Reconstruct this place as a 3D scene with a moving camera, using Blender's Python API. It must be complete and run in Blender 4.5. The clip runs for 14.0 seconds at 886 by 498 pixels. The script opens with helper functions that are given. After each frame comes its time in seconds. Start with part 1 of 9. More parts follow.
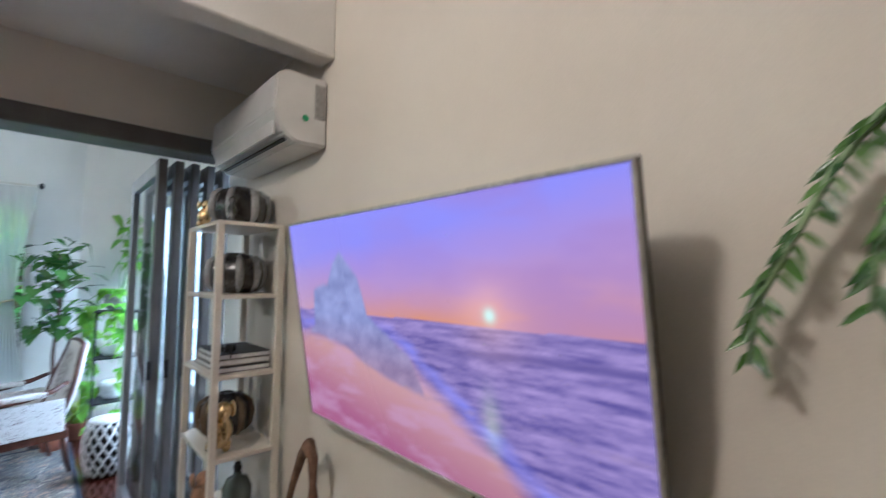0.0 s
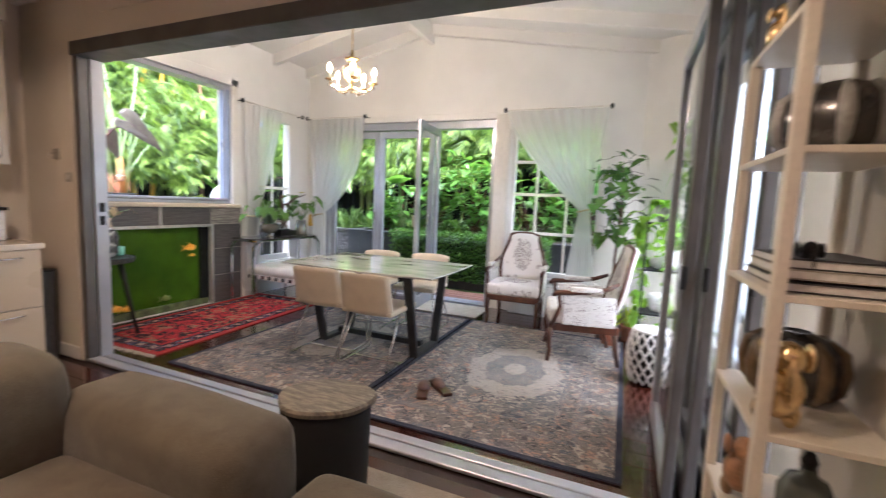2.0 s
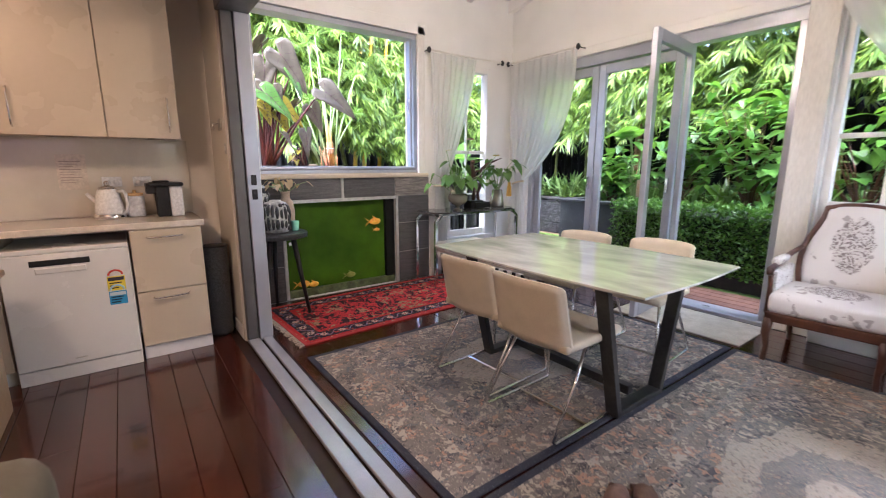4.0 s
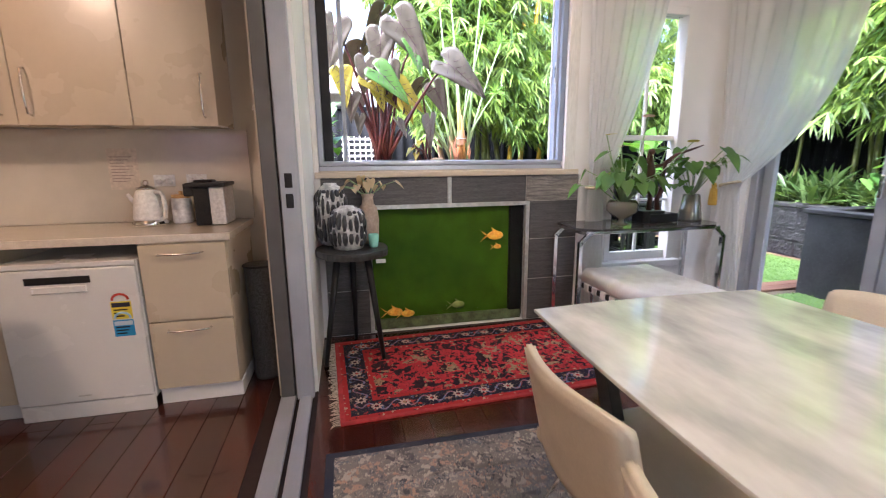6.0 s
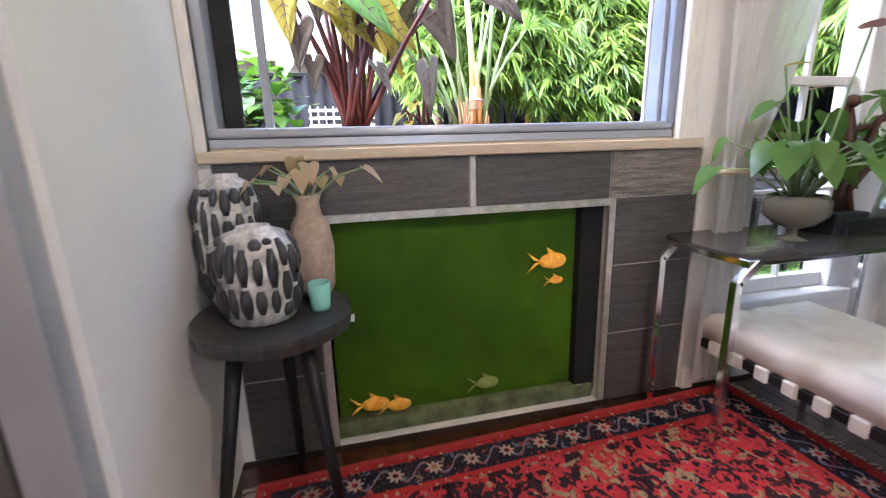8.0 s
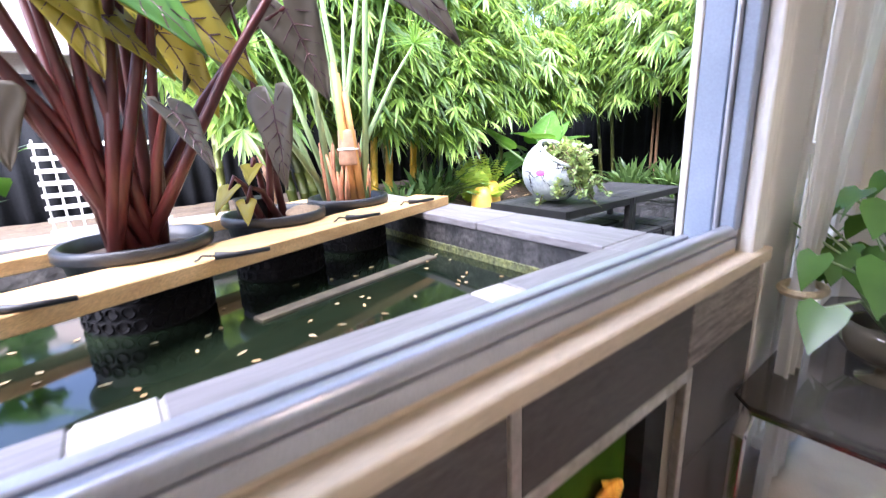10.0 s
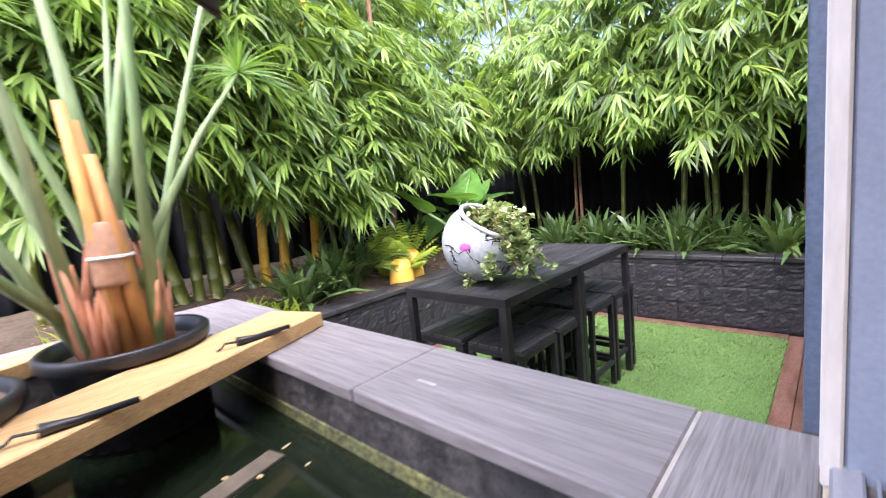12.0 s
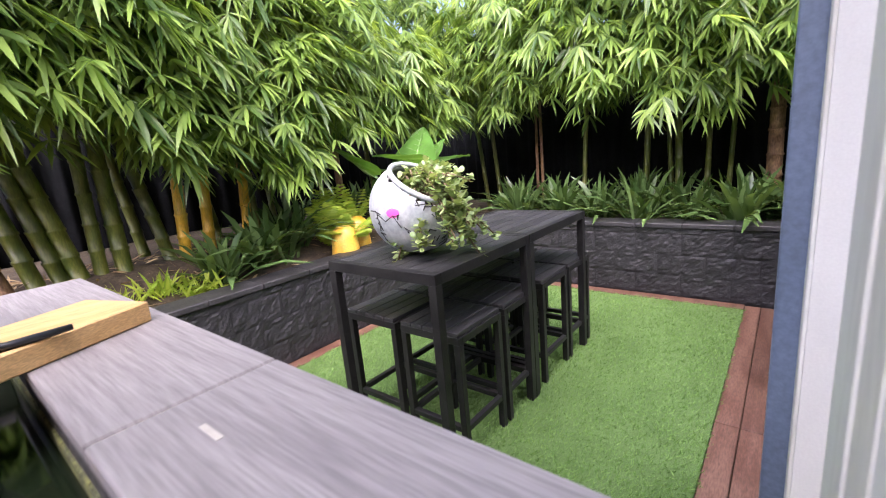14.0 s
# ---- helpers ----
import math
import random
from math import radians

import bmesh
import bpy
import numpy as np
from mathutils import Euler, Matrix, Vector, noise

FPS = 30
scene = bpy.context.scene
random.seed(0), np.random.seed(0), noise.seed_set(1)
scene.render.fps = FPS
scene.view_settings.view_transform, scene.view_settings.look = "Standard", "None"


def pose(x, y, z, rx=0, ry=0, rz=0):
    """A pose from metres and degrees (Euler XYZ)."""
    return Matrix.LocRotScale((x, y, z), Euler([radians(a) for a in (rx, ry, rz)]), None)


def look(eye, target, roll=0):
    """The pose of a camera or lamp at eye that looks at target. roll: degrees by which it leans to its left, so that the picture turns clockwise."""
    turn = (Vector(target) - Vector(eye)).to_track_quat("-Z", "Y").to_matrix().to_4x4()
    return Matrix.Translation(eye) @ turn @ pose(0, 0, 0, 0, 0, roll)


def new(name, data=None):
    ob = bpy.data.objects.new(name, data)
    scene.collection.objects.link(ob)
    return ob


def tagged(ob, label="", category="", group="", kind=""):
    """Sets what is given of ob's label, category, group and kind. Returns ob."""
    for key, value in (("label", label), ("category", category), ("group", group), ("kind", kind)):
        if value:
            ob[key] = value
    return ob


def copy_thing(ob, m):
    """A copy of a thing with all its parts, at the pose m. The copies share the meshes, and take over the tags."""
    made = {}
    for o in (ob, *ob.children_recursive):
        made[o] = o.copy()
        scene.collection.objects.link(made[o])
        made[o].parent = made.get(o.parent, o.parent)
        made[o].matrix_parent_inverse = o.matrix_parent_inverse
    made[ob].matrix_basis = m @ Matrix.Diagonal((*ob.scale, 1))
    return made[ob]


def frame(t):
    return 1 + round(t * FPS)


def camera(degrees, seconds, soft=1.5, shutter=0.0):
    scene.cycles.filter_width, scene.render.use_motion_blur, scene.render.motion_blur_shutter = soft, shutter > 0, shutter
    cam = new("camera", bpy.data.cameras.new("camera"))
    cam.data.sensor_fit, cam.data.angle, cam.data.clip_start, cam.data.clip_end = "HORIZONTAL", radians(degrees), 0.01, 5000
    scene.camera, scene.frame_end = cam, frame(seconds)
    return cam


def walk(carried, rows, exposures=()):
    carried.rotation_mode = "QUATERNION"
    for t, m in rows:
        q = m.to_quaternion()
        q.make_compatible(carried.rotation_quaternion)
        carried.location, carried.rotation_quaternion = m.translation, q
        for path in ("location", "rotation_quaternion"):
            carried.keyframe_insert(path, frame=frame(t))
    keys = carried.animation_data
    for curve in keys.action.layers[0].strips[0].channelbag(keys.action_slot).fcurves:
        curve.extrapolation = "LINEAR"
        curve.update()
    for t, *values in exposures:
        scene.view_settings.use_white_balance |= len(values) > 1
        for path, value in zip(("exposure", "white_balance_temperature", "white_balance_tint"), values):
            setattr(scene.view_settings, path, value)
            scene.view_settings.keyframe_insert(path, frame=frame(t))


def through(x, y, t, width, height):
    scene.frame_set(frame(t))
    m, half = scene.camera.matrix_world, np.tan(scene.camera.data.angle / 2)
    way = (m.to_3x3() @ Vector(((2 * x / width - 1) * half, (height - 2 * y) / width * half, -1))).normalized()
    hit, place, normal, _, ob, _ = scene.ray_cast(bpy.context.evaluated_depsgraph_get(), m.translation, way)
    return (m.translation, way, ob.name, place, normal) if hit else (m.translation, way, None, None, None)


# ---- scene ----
cam = camera(91.6, 14.0, soft=1.1, shutter=0.4)
PATH = [
    (0, (-0.455, 0.021, 1.573), (0.913, 1.474, 1.704), 0.4),
    (0.5, (-0.3, 0.211, 1.429), (0.638, 1.977, 1.424), -0.9),
    (1, (-0.235, 0.408, 1.376), (-0.063, 2.4, 1.314), 0.3),
    (1.5, (-0.209, 0.637, 1.355), (-0.526, 2.607, 1.214), 2.3),
    (2.1, (-0.238, 0.847, 1.312), (-1.092, 2.642, 1.091), 2.3),
    (2.5, (-0.355, 1.071, 1.297), (-1.494, 2.695, 1.038), 1.0),
    (3, (-0.454, 1.436, 1.266), (-1.802, 2.884, 0.973), 1.4),
    (5.5, (-1.33, 2.887, 1.283), (-3.18, 3.522, 0.866), -2.3),
    (6, (-1.653, 3.097, 1.264), (-3.565, 3.525, 0.862), -0.5),
    (6.5, (-2.021, 3.156, 1.237), (-3.935, 3.564, 0.823), -0.1),
    (7, (-2.413, 3.248, 1.174), (-4.325, 3.63, 0.73), -1.1),
    (9.3, (-4.03, 3.382, 1.391), (-5.711, 4.273, 0.776), -3.6),
    (9.5, (-4.157, 3.391, 1.444), (-5.763, 4.409, 0.826), -3.7),
    (10, (-4.357, 3.428, 1.529), (-5.895, 4.601, 1.022), -2.6),
    (10.5, (-4.565, 3.596, 1.555), (-6.113, 4.806, 1.184), -3.3),
    (11, (-4.684, 3.792, 1.574), (-6.152, 5.117, 1.27), -4.0),
    (11.5, (-4.821, 3.95, 1.583), (-6.216, 5.355, 1.302), -5.3),
    (12, (-4.898, 4.102, 1.569), (-6.248, 5.552, 1.295), -5.9),
    (12.5, (-4.946, 4.404, 1.557), (-6.242, 5.89, 1.226), -6.1),
    (13, (-5.0, 4.554, 1.523), (-6.256, 6.052, 1.1), -5.7),
    (13.5, (-5.016, 4.575, 1.511), (-6.264, 6.075, 1.071), -5.4),
    (14, (-4.968, 4.491, 1.497), (-6.206, 6.001, 1.061), -5.3),
]
walk(cam, [(t, look(eye, target, roll)) for t, eye, target, roll in PATH],
     exposures=[(0, 2.85, 4450, 5), (0.5, 2.75, 5600, 8), (1, 2.9, 5800, 11), (2, 3.1, 5650, 18), (3, 3.15, 5650, 21), (5.5, 3.0, 5750, 22), (7, 3.1, 5700, 22), (9.5, 3.0, 5600, 23),
                (10.5, 2.3, 5750, 24), (11.5, 2.0, 5950, 26), (12.5, 1.98, 6150, 28), (13, 1.72, 6200, 28), (13.5, 1.8, 6250, 29), (14, 1.86, 6300, 29)])

# ---- world, sun and lamps ----
world = bpy.data.worlds.new("world")
scene.world = world
world.use_nodes = True
wn = world.node_tree
sky = wn.nodes.new("ShaderNodeTexSky")
sky.sky_type, sky.sun_disc = "NISHITA", False
sky.sun_elevation, sky.sun_rotation = radians(52), radians(142)
sky.air_density, sky.dust_density, sky.ozone_density = 1.0, 4.0, 1.0
wn.links.new(sky.outputs[0], wn.nodes["Background"].inputs[0])
wn.nodes["Background"].inputs[1].default_value = 0.15


def lamp(name, kind, power, colour, m, size=None, size_y=None, angle=None):
    data = bpy.data.lights.new(name, kind)
    data.energy, data.color = power, colour
    if kind == "AREA":
        data.shape, data.size, data.size_y = "RECTANGLE", size, size_y or size
    if kind == "POINT":
        data.shadow_soft_size = size
    if kind == "SUN":
        data.angle = radians(angle)
    ob = new(name, data)
    ob.matrix_world = m
    return ob


lamp("sun", "SUN", 4.8, (1.0, 0.98, 0.95), look((0, 0, 20), (-4.3, 5.6, 11)), angle=90)
# skylight through the openings of the sunroom
lamp("sky_east_window", "AREA", 2.5, (0.95, 0.98, 1.0), look((0.64, 4.57, 1.3), (-1.0, 4.5, 0.9)), 1.5, 1.85)
# warm ceiling lights of the living room and the kitchen
lamp("living_ceiling_light", "POINT", 11.5, (1.0, 0.7, 0.44), pose(-1.6, 0.8, 2.85), 0.14)
lamp("kitchen_downlight", "AREA", 1.45, (1.0, 0.46, 0.17), look((-3.4, 1.5, 3.05), (-3.5, 1.5, 0)), 1.2, 1.2)


# ---- materials ----
def mat(name, base, second=None, rough=0.5, metal=0.0, scale=6.0, stretch=(1, 1, 1), fine=60.0, fine_amount=0.15, bump=0.0,
        bump_scale=80.0, vary=0.0, spec=0.5, coat=0.0, sheen=0.0, detail=5.0, lo=0.35, hi=0.65):
    """A two-scale noise material: base to second over large noise, fine grain on top, relief and a shift from piece to piece."""
    m = bpy.data.materials.new(name)
    m.use_nodes = True
    nt = m.node_tree
    N, L = nt.nodes, nt.links
    p = N["Principled BSDF"]
    co = N.new("ShaderNodeTexCoord")
    mp = N.new("ShaderNodeMapping")
    mp.inputs["Scale"].default_value = stretch
    L.new(co.outputs["Object"], mp.inputs[0])
    n1 = N.new("ShaderNodeTexNoise")
    n1.inputs["Scale"].default_value, n1.inputs["Detail"].default_value = scale, detail
    L.new(mp.outputs[0], n1.inputs["Vector"])
    r = N.new("ShaderNodeValToRGB")
    r.color_ramp.elements[0].position, r.color_ramp.elements[1].position = lo, hi
    r.color_ramp.elements[0].color = (*base, 1)
    r.color_ramp.elements[1].color = (*(second or tuple(c * 0.8 for c in base)), 1)
    L.new(n1.outputs[0], r.inputs[0])
    n2 = N.new("ShaderNodeTexNoise")
    n2.inputs["Scale"].default_value, n2.inputs["Detail"].default_value = fine, 3
    L.new(mp.outputs[0], n2.inputs["Vector"])
    mr = N.new("ShaderNodeMapRange")
    mr.inputs["From Min"].default_value, mr.inputs["From Max"].default_value = 0.3, 0.7
    mr.inputs["To Min"].default_value, mr.inputs["To Max"].default_value = 1 - fine_amount, 1 + fine_amount
    L.new(n2.outputs[0], mr.inputs[0])
    mx = N.new("ShaderNodeVectorMath")
    mx.operation = "SCALE"
    L.new(r.outputs[0], mx.inputs[0])
    L.new(mr.outputs[0], mx.inputs["Scale"])
    out = mx.outputs[0]
    if vary:
        oi = N.new("ShaderNodeObjectInfo")
        v = N.new("ShaderNodeMapRange")
        v.inputs["To Min"].default_value, v.inputs["To Max"].default_value = 1 - vary, 1 + vary
        L.new(oi.outputs["Random"], v.inputs[0])
        m2 = N.new("ShaderNodeVectorMath")
        m2.operation = "SCALE"
        L.new(out, m2.inputs[0])
        L.new(v.outputs[0], m2.inputs["Scale"])
        out = m2.outputs[0]
    L.new(out, p.inputs["Base Color"])
    rr = N.new("ShaderNodeMapRange")
    rr.inputs["To Min"].default_value, rr.inputs["To Max"].default_value = max(rough - 0.08, 0.02), min(rough + 0.1, 1)
    L.new(n1.outputs[0], rr.inputs[0])
    L.new(rr.outputs[0], p.inputs["Roughness"])
    p.inputs["Metallic"].default_value = metal
    p.inputs["Specular IOR Level"].default_value = spec
    p.inputs["Coat Weight"].default_value = coat
    p.inputs["Coat Roughness"].default_value = 0.08
    p.inputs["Sheen Weight"].default_value = sheen
    if bump:
        n3 = N.new("ShaderNodeTexNoise")
        n3.inputs["Scale"].default_value, n3.inputs["Detail"].default_value = bump_scale, 4
        L.new(mp.outputs[0], n3.inputs["Vector"])
        b = N.new("ShaderNodeBump")
        b.inputs["Strength"].default_value, b.inputs["Distance"].default_value = bump, 0.01
        L.new(n3.outputs[0], b.inputs["Height"])
        L.new(b.outputs[0], p.inputs["Normal"])
    return m


def leaf_mat(name, base, second, rough=0.4, through=0.35, scale=4.0):
    """Leaves: gloss on top, light passing through, tone from leaf to leaf."""
    m = bpy.data.materials.new(name)
    m.use_nodes = True
    nt = m.node_tree
    N, L = nt.nodes, nt.links
    p, out = N["Principled BSDF"], N["Material Output"]
    g = N.new("ShaderNodeNewGeometry")
    r = N.new("ShaderNodeValToRGB")
    r.color_ramp.elements[0].color, r.color_ramp.elements[1].color = (*base, 1), (*second, 1)
    L.new(g.outputs["Random Per Island"], r.inputs[0])
    co = N.new("ShaderNodeTexCoord")
    n = N.new("ShaderNodeTexNoise")
    n.inputs["Scale"].default_value = scale
    L.new(co.outputs["Object"], n.inputs["Vector"])
    mr = N.new("ShaderNodeMapRange")
    mr.inputs["To Min"].default_value, mr.inputs["To Max"].default_value = 0.6, 1.4
    L.new(n.outputs[0], mr.inputs[0])
    s = N.new("ShaderNodeVectorMath")
    s.operation = "SCALE"
    L.new(r.outputs[0], s.inputs[0])
    L.new(mr.outputs[0], s.inputs["Scale"])
    L.new(s.outputs[0], p.inputs["Base Color"])
    p.inputs["Roughness"].default_value = rough
    t = N.new("ShaderNodeBsdfTranslucent")
    h = N.new("ShaderNodeMixRGB")
    h.blend_type = "MULTIPLY"
    h.inputs[0].default_value = 1.0
    h.inputs[2].default_value = (1.6, 1.45, 0.7, 1)
    L.new(s.outputs[0], h.inputs[1])
    L.new(h.outputs[0], t.inputs[0])
    mix = N.new("ShaderNodeMixShader")
    mix.inputs[0].default_value = through
    L.new(p.outputs[0], mix.inputs[1])
    L.new(t.outputs[0], mix.inputs[2])
    L.new(mix.outputs[0], out.inputs[0])
    return m


def plain(name, base, rough=0.3, metal=0.0, trans=0.0, emit=0.0, ior=1.45, coat=0.0):
    m = bpy.data.materials.new(name)
    m.use_nodes = True
    p = m.node_tree.nodes["Principled BSDF"]
    p.inputs["Base Color"].default_value = (*base, 1)
    p.inputs["Roughness"].default_value, p.inputs["Metallic"].default_value = rough, metal
    p.inputs["Transmission Weight"].default_value, p.inputs["IOR"].default_value = trans, ior
    p.inputs["Coat Weight"].default_value = coat
    if emit:
        p.inputs["Emission Color"].default_value = (*base, 1)
        p.inputs["Emission Strength"].default_value = emit
    return m


def sheer_mat(name, base, amount=0.6):
    m = bpy.data.materials.new(name)
    m.use_nodes = True
    N, L = m.node_tree.nodes, m.node_tree.links
    p, out = N["Principled BSDF"], N["Material Output"]
    p.inputs["Base Color"].default_value = (*base, 1)
    p.inputs["Roughness"].default_value = 0.9
    co = N.new("ShaderNodeTexCoord")
    n = N.new("ShaderNodeTexNoise")
    n.inputs["Scale"].default_value = 300
    L.new(co.outputs["Object"], n.inputs["Vector"])
    b = N.new("ShaderNodeBump")
    b.inputs["Strength"].default_value, b.inputs["Distance"].default_value = 0.1, 0.002
    L.new(n.outputs[0], b.inputs["Height"])
    L.new(b.outputs[0], p.inputs["Normal"])
    t = N.new("ShaderNodeBsdfTranslucent")
    t.inputs[0].default_value = (*base, 1)
    mix = N.new("ShaderNodeMixShader")
    mix.inputs[0].default_value = amount
    L.new(p.outputs[0], mix.inputs[1])
    L.new(t.outputs[0], mix.inputs[2])
    tr = N.new("ShaderNodeBsdfTransparent")
    m3 = N.new("ShaderNodeMixShader")
    m3.inputs[0].default_value = 0.2
    L.new(mix.outputs[0], m3.inputs[1])
    L.new(tr.outputs[0], m3.inputs[2])
    L.new(m3.outputs[0], out.inputs[0])
    return m


def motif_mat(name, ground, motifs, scale=9.0, size=0.42, worn=0.0, warp=0.25):
    """A woven pattern: cells of several colours on a ground, warped and worn."""
    m = bpy.data.materials.new(name)
    m.use_nodes = True
    N, L = m.node_tree.nodes, m.node_tree.links
    p = N["Principled BSDF"]
    p.inputs["Roughness"].default_value = 0.95
    p.inputs["Specular IOR Level"].default_value = 0.15
    co = N.new("ShaderNodeTexCoord")
    nz = N.new("ShaderNodeTexNoise")
    nz.inputs["Scale"].default_value = scale * 1.2
    L.new(co.outputs["Object"], nz.inputs["Vector"])
    add = N.new("ShaderNodeMixRGB")
    add.blend_type = "ADD"
    add.inputs[0].default_value = warp
    L.new(co.outputs["Object"], add.inputs[1])
    L.new(nz.outputs["Color"], add.inputs[2])
    vo = N.new("ShaderNodeTexVoronoi")
    vo.inputs["Scale"].default_value = scale
    L.new(add.outputs[0], vo.inputs["Vector"])
    r = N.new("ShaderNodeValToRGB")
    r.color_ramp.interpolation = "CONSTANT"
    els = r.color_ramp.elements
    els[0].color, els[0].position = (*motifs[0], 1), 0
    els[1].color, els[1].position = (*motifs[1], 1), 1.0 / len(motifs)
    for i, c in enumerate(motifs[2:], 2):
        e = els.new(i / len(motifs))
        e.color = (*c, 1)
    L.new(vo.outputs["Color"], r.inputs[0])
    lt = N.new("ShaderNodeMath")
    lt.operation = "LESS_THAN"
    lt.inputs[1].default_value = size
    L.new(vo.outputs["Distance"], lt.inputs[0])
    mx = N.new("ShaderNodeMixRGB")
    mx.inputs[1].default_value = (*ground, 1)
    L.new(lt.outputs[0], mx.inputs[0])
    L.new(r.outputs[0], mx.inputs[2])
    v2 = N.new("ShaderNodeTexVoronoi")
    v2.inputs["Scale"].default_value = scale * 2.7
    L.new(add.outputs[0], v2.inputs["Vector"])
    l2 = N.new("ShaderNodeMath")
    l2.operation = "LESS_THAN"
    l2.inputs[1].default_value = size * 0.55
    L.new(v2.outputs["Distance"], l2.inputs[0])
    m2 = N.new("ShaderNodeMixRGB")
    m2.inputs[2].default_value = (*motifs[-1], 1)
    L.new(l2.outputs[0], m2.inputs[0])
    L.new(mx.outputs[0], m2.inputs[1])
    nw = N.new("ShaderNodeTexNoise")
    nw.inputs["Scale"].default_value, nw.inputs["Detail"].default_value = 7, 8
    L.new(co.outputs["Object"], nw.inputs["Vector"])
    rw = N.new("ShaderNodeMapRange")
    rw.inputs["From Min"].default_value, rw.inputs["From Max"].default_value = 0.4, 0.62
    rw.inputs["To Max"].default_value = worn
    L.new(nw.outputs[0], rw.inputs[0])
    m3 = N.new("ShaderNodeMixRGB")
    m3.inputs[2].default_value = (*(0.5 * (a + b) for a, b in zip(ground, (0.4, 0.37, 0.33))), 1)
    L.new(rw.outputs[0], m3.inputs[0])
    L.new(m2.outputs[0], m3.inputs[1])
    fz = N.new("ShaderNodeTexNoise")
    fz.inputs["Scale"].default_value = 260
    L.new(co.outputs["Object"], fz.inputs["Vector"])
    fr = N.new("ShaderNodeMapRange")
    fr.inputs["To Min"].default_value, fr.inputs["To Max"].default_value = 0.65, 1.35
    L.new(fz.outputs[0], fr.inputs[0])
    sc = N.new("ShaderNodeVectorMath")
    sc.operation = "SCALE"
    L.new(m3.outputs[0], sc.inputs[0])
    L.new(fr.outputs[0], sc.inputs["Scale"])
    L.new(sc.outputs[0], p.inputs["Base Color"])
    b = N.new("ShaderNodeBump")
    b.inputs["Strength"].default_value, b.inputs["Distance"].default_value = 0.4, 0.004
    L.new(fz.outputs[0], b.inputs["Height"])
    L.new(b.outputs[0], p.inputs["Normal"])
    return m


WALL = mat("wall_paint_cream", (0.72, 0.68, 0.6), (0.68, 0.63, 0.55), rough=0.6, scale=1.5, fine=220, fine_amount=0.03, bump=0.08, bump_scale=140)
WHITE = mat("white_paint", (0.8, 0.79, 0.76), (0.75, 0.74, 0.71), rough=0.5, scale=2.5, fine=180, fine_amount=0.03, bump=0.06, bump_scale=120)
OLDWHITE = mat("chipped_white_timber", (0.76, 0.75, 0.71), (0.66, 0.63, 0.57), rough=0.55, scale=5, stretch=(1, 1, 0.2), fine=90, fine_amount=0.08, bump=0.25, bump_scale=60)
CREAMWOOD = mat("cream_timber_sill", (0.62, 0.53, 0.4), (0.5, 0.42, 0.31), rough=0.5, scale=4, stretch=(6, 0.6, 6), fine=60, fine_amount=0.12, bump=0.15)
ALU = mat("grey_aluminium_frame", (0.45, 0.47, 0.52), (0.39, 0.41, 0.46), rough=0.3, metal=0.4, scale=5, fine=200, fine_amount=0.05, bump=0.04)
ALUDARK = mat("dark_bronze_frame", (0.13, 0.125, 0.12), (0.1, 0.095, 0.09), rough=0.4, metal=0.3, scale=6, fine=200, fine_amount=0.06)
ALUBLUE = mat("blue_grey_frame", (0.3, 0.35, 0.44), (0.25, 0.3, 0.38), rough=0.45, scale=5, fine=150, fine_amount=0.06, bump=0.05)
FLOOR = mat("red_timber_board", (0.07, 0.016, 0.009), (0.035, 0.008, 0.005), rough=0.13, scale=3, stretch=(0.8, 7, 7), fine=50, fine_amount=0.3, bump=0.05, vary=0.25, coat=0.7)
CEIL = mat("ceiling_white", (0.78, 0.76, 0.72), (0.73, 0.71, 0.67), rough=0.6, scale=2, fine=150, fine_amount=0.03, bump=0.06)
GLASS = plain("clear_glass", (0.97, 0.99, 0.98), 0.02, trans=1.0, ior=1.05)
SMOKE = plain("smoked_glass", (0.16, 0.15, 0.14), 0.04, trans=0.6, ior=1.45)
CHROME = plain("chrome", (0.75, 0.75, 0.76), 0.12, metal=1.0)
BRASS = mat("gold_finish", (0.78, 0.6, 0.34), (0.62, 0.44, 0.2), rough=0.25, metal=1.0, scale=20)
BLACK = mat("black_paint", (0.009, 0.009, 0.01), (0.018, 0.018, 0.018), rough=0.45, spec=0.3, scale=9, fine=120, fine_amount=0.3, bump=0.1)
STEELBLACK = mat("black_steel", (0.03, 0.03, 0.032), (0.045, 0.045, 0.045), rough=0.45, metal=0.4, scale=12)
CABINET = mat("gloss_cream_laminate", (0.56, 0.475, 0.355), (0.53, 0.45, 0.335), rough=0.27, scale=2, fine=40, fine_amount=0.01, coat=0.08)
WORKTOP = mat("cream_stone_worktop", (0.68, 0.62, 0.52), (0.6, 0.54, 0.45), rough=0.15, scale=30, fine=200, fine_amount=0.1, coat=0.3)
SOFA = mat("olive_grey_fabric", (0.125, 0.108, 0.078), (0.1, 0.086, 0.062), rough=0.95, scale=14, fine=380, fine_amount=0.22, bump=0.3, bump_scale=320, sheen=0.2, spec=0.2)
MARBLE = mat("pale_marble", (0.62, 0.62, 0.6), (0.33, 0.36, 0.335), rough=0.08, scale=2.8, stretch=(0.8, 1.9, 1), fine=9, fine_amount=0.12, coat=0.5, detail=11, lo=0.45, hi=0.72)
LEATHER = mat("cream_leather", (0.62, 0.54, 0.42), (0.55, 0.48, 0.37), rough=0.5, scale=8, fine=200, fine_amount=0.05, bump=0.15, bump_scale=200)
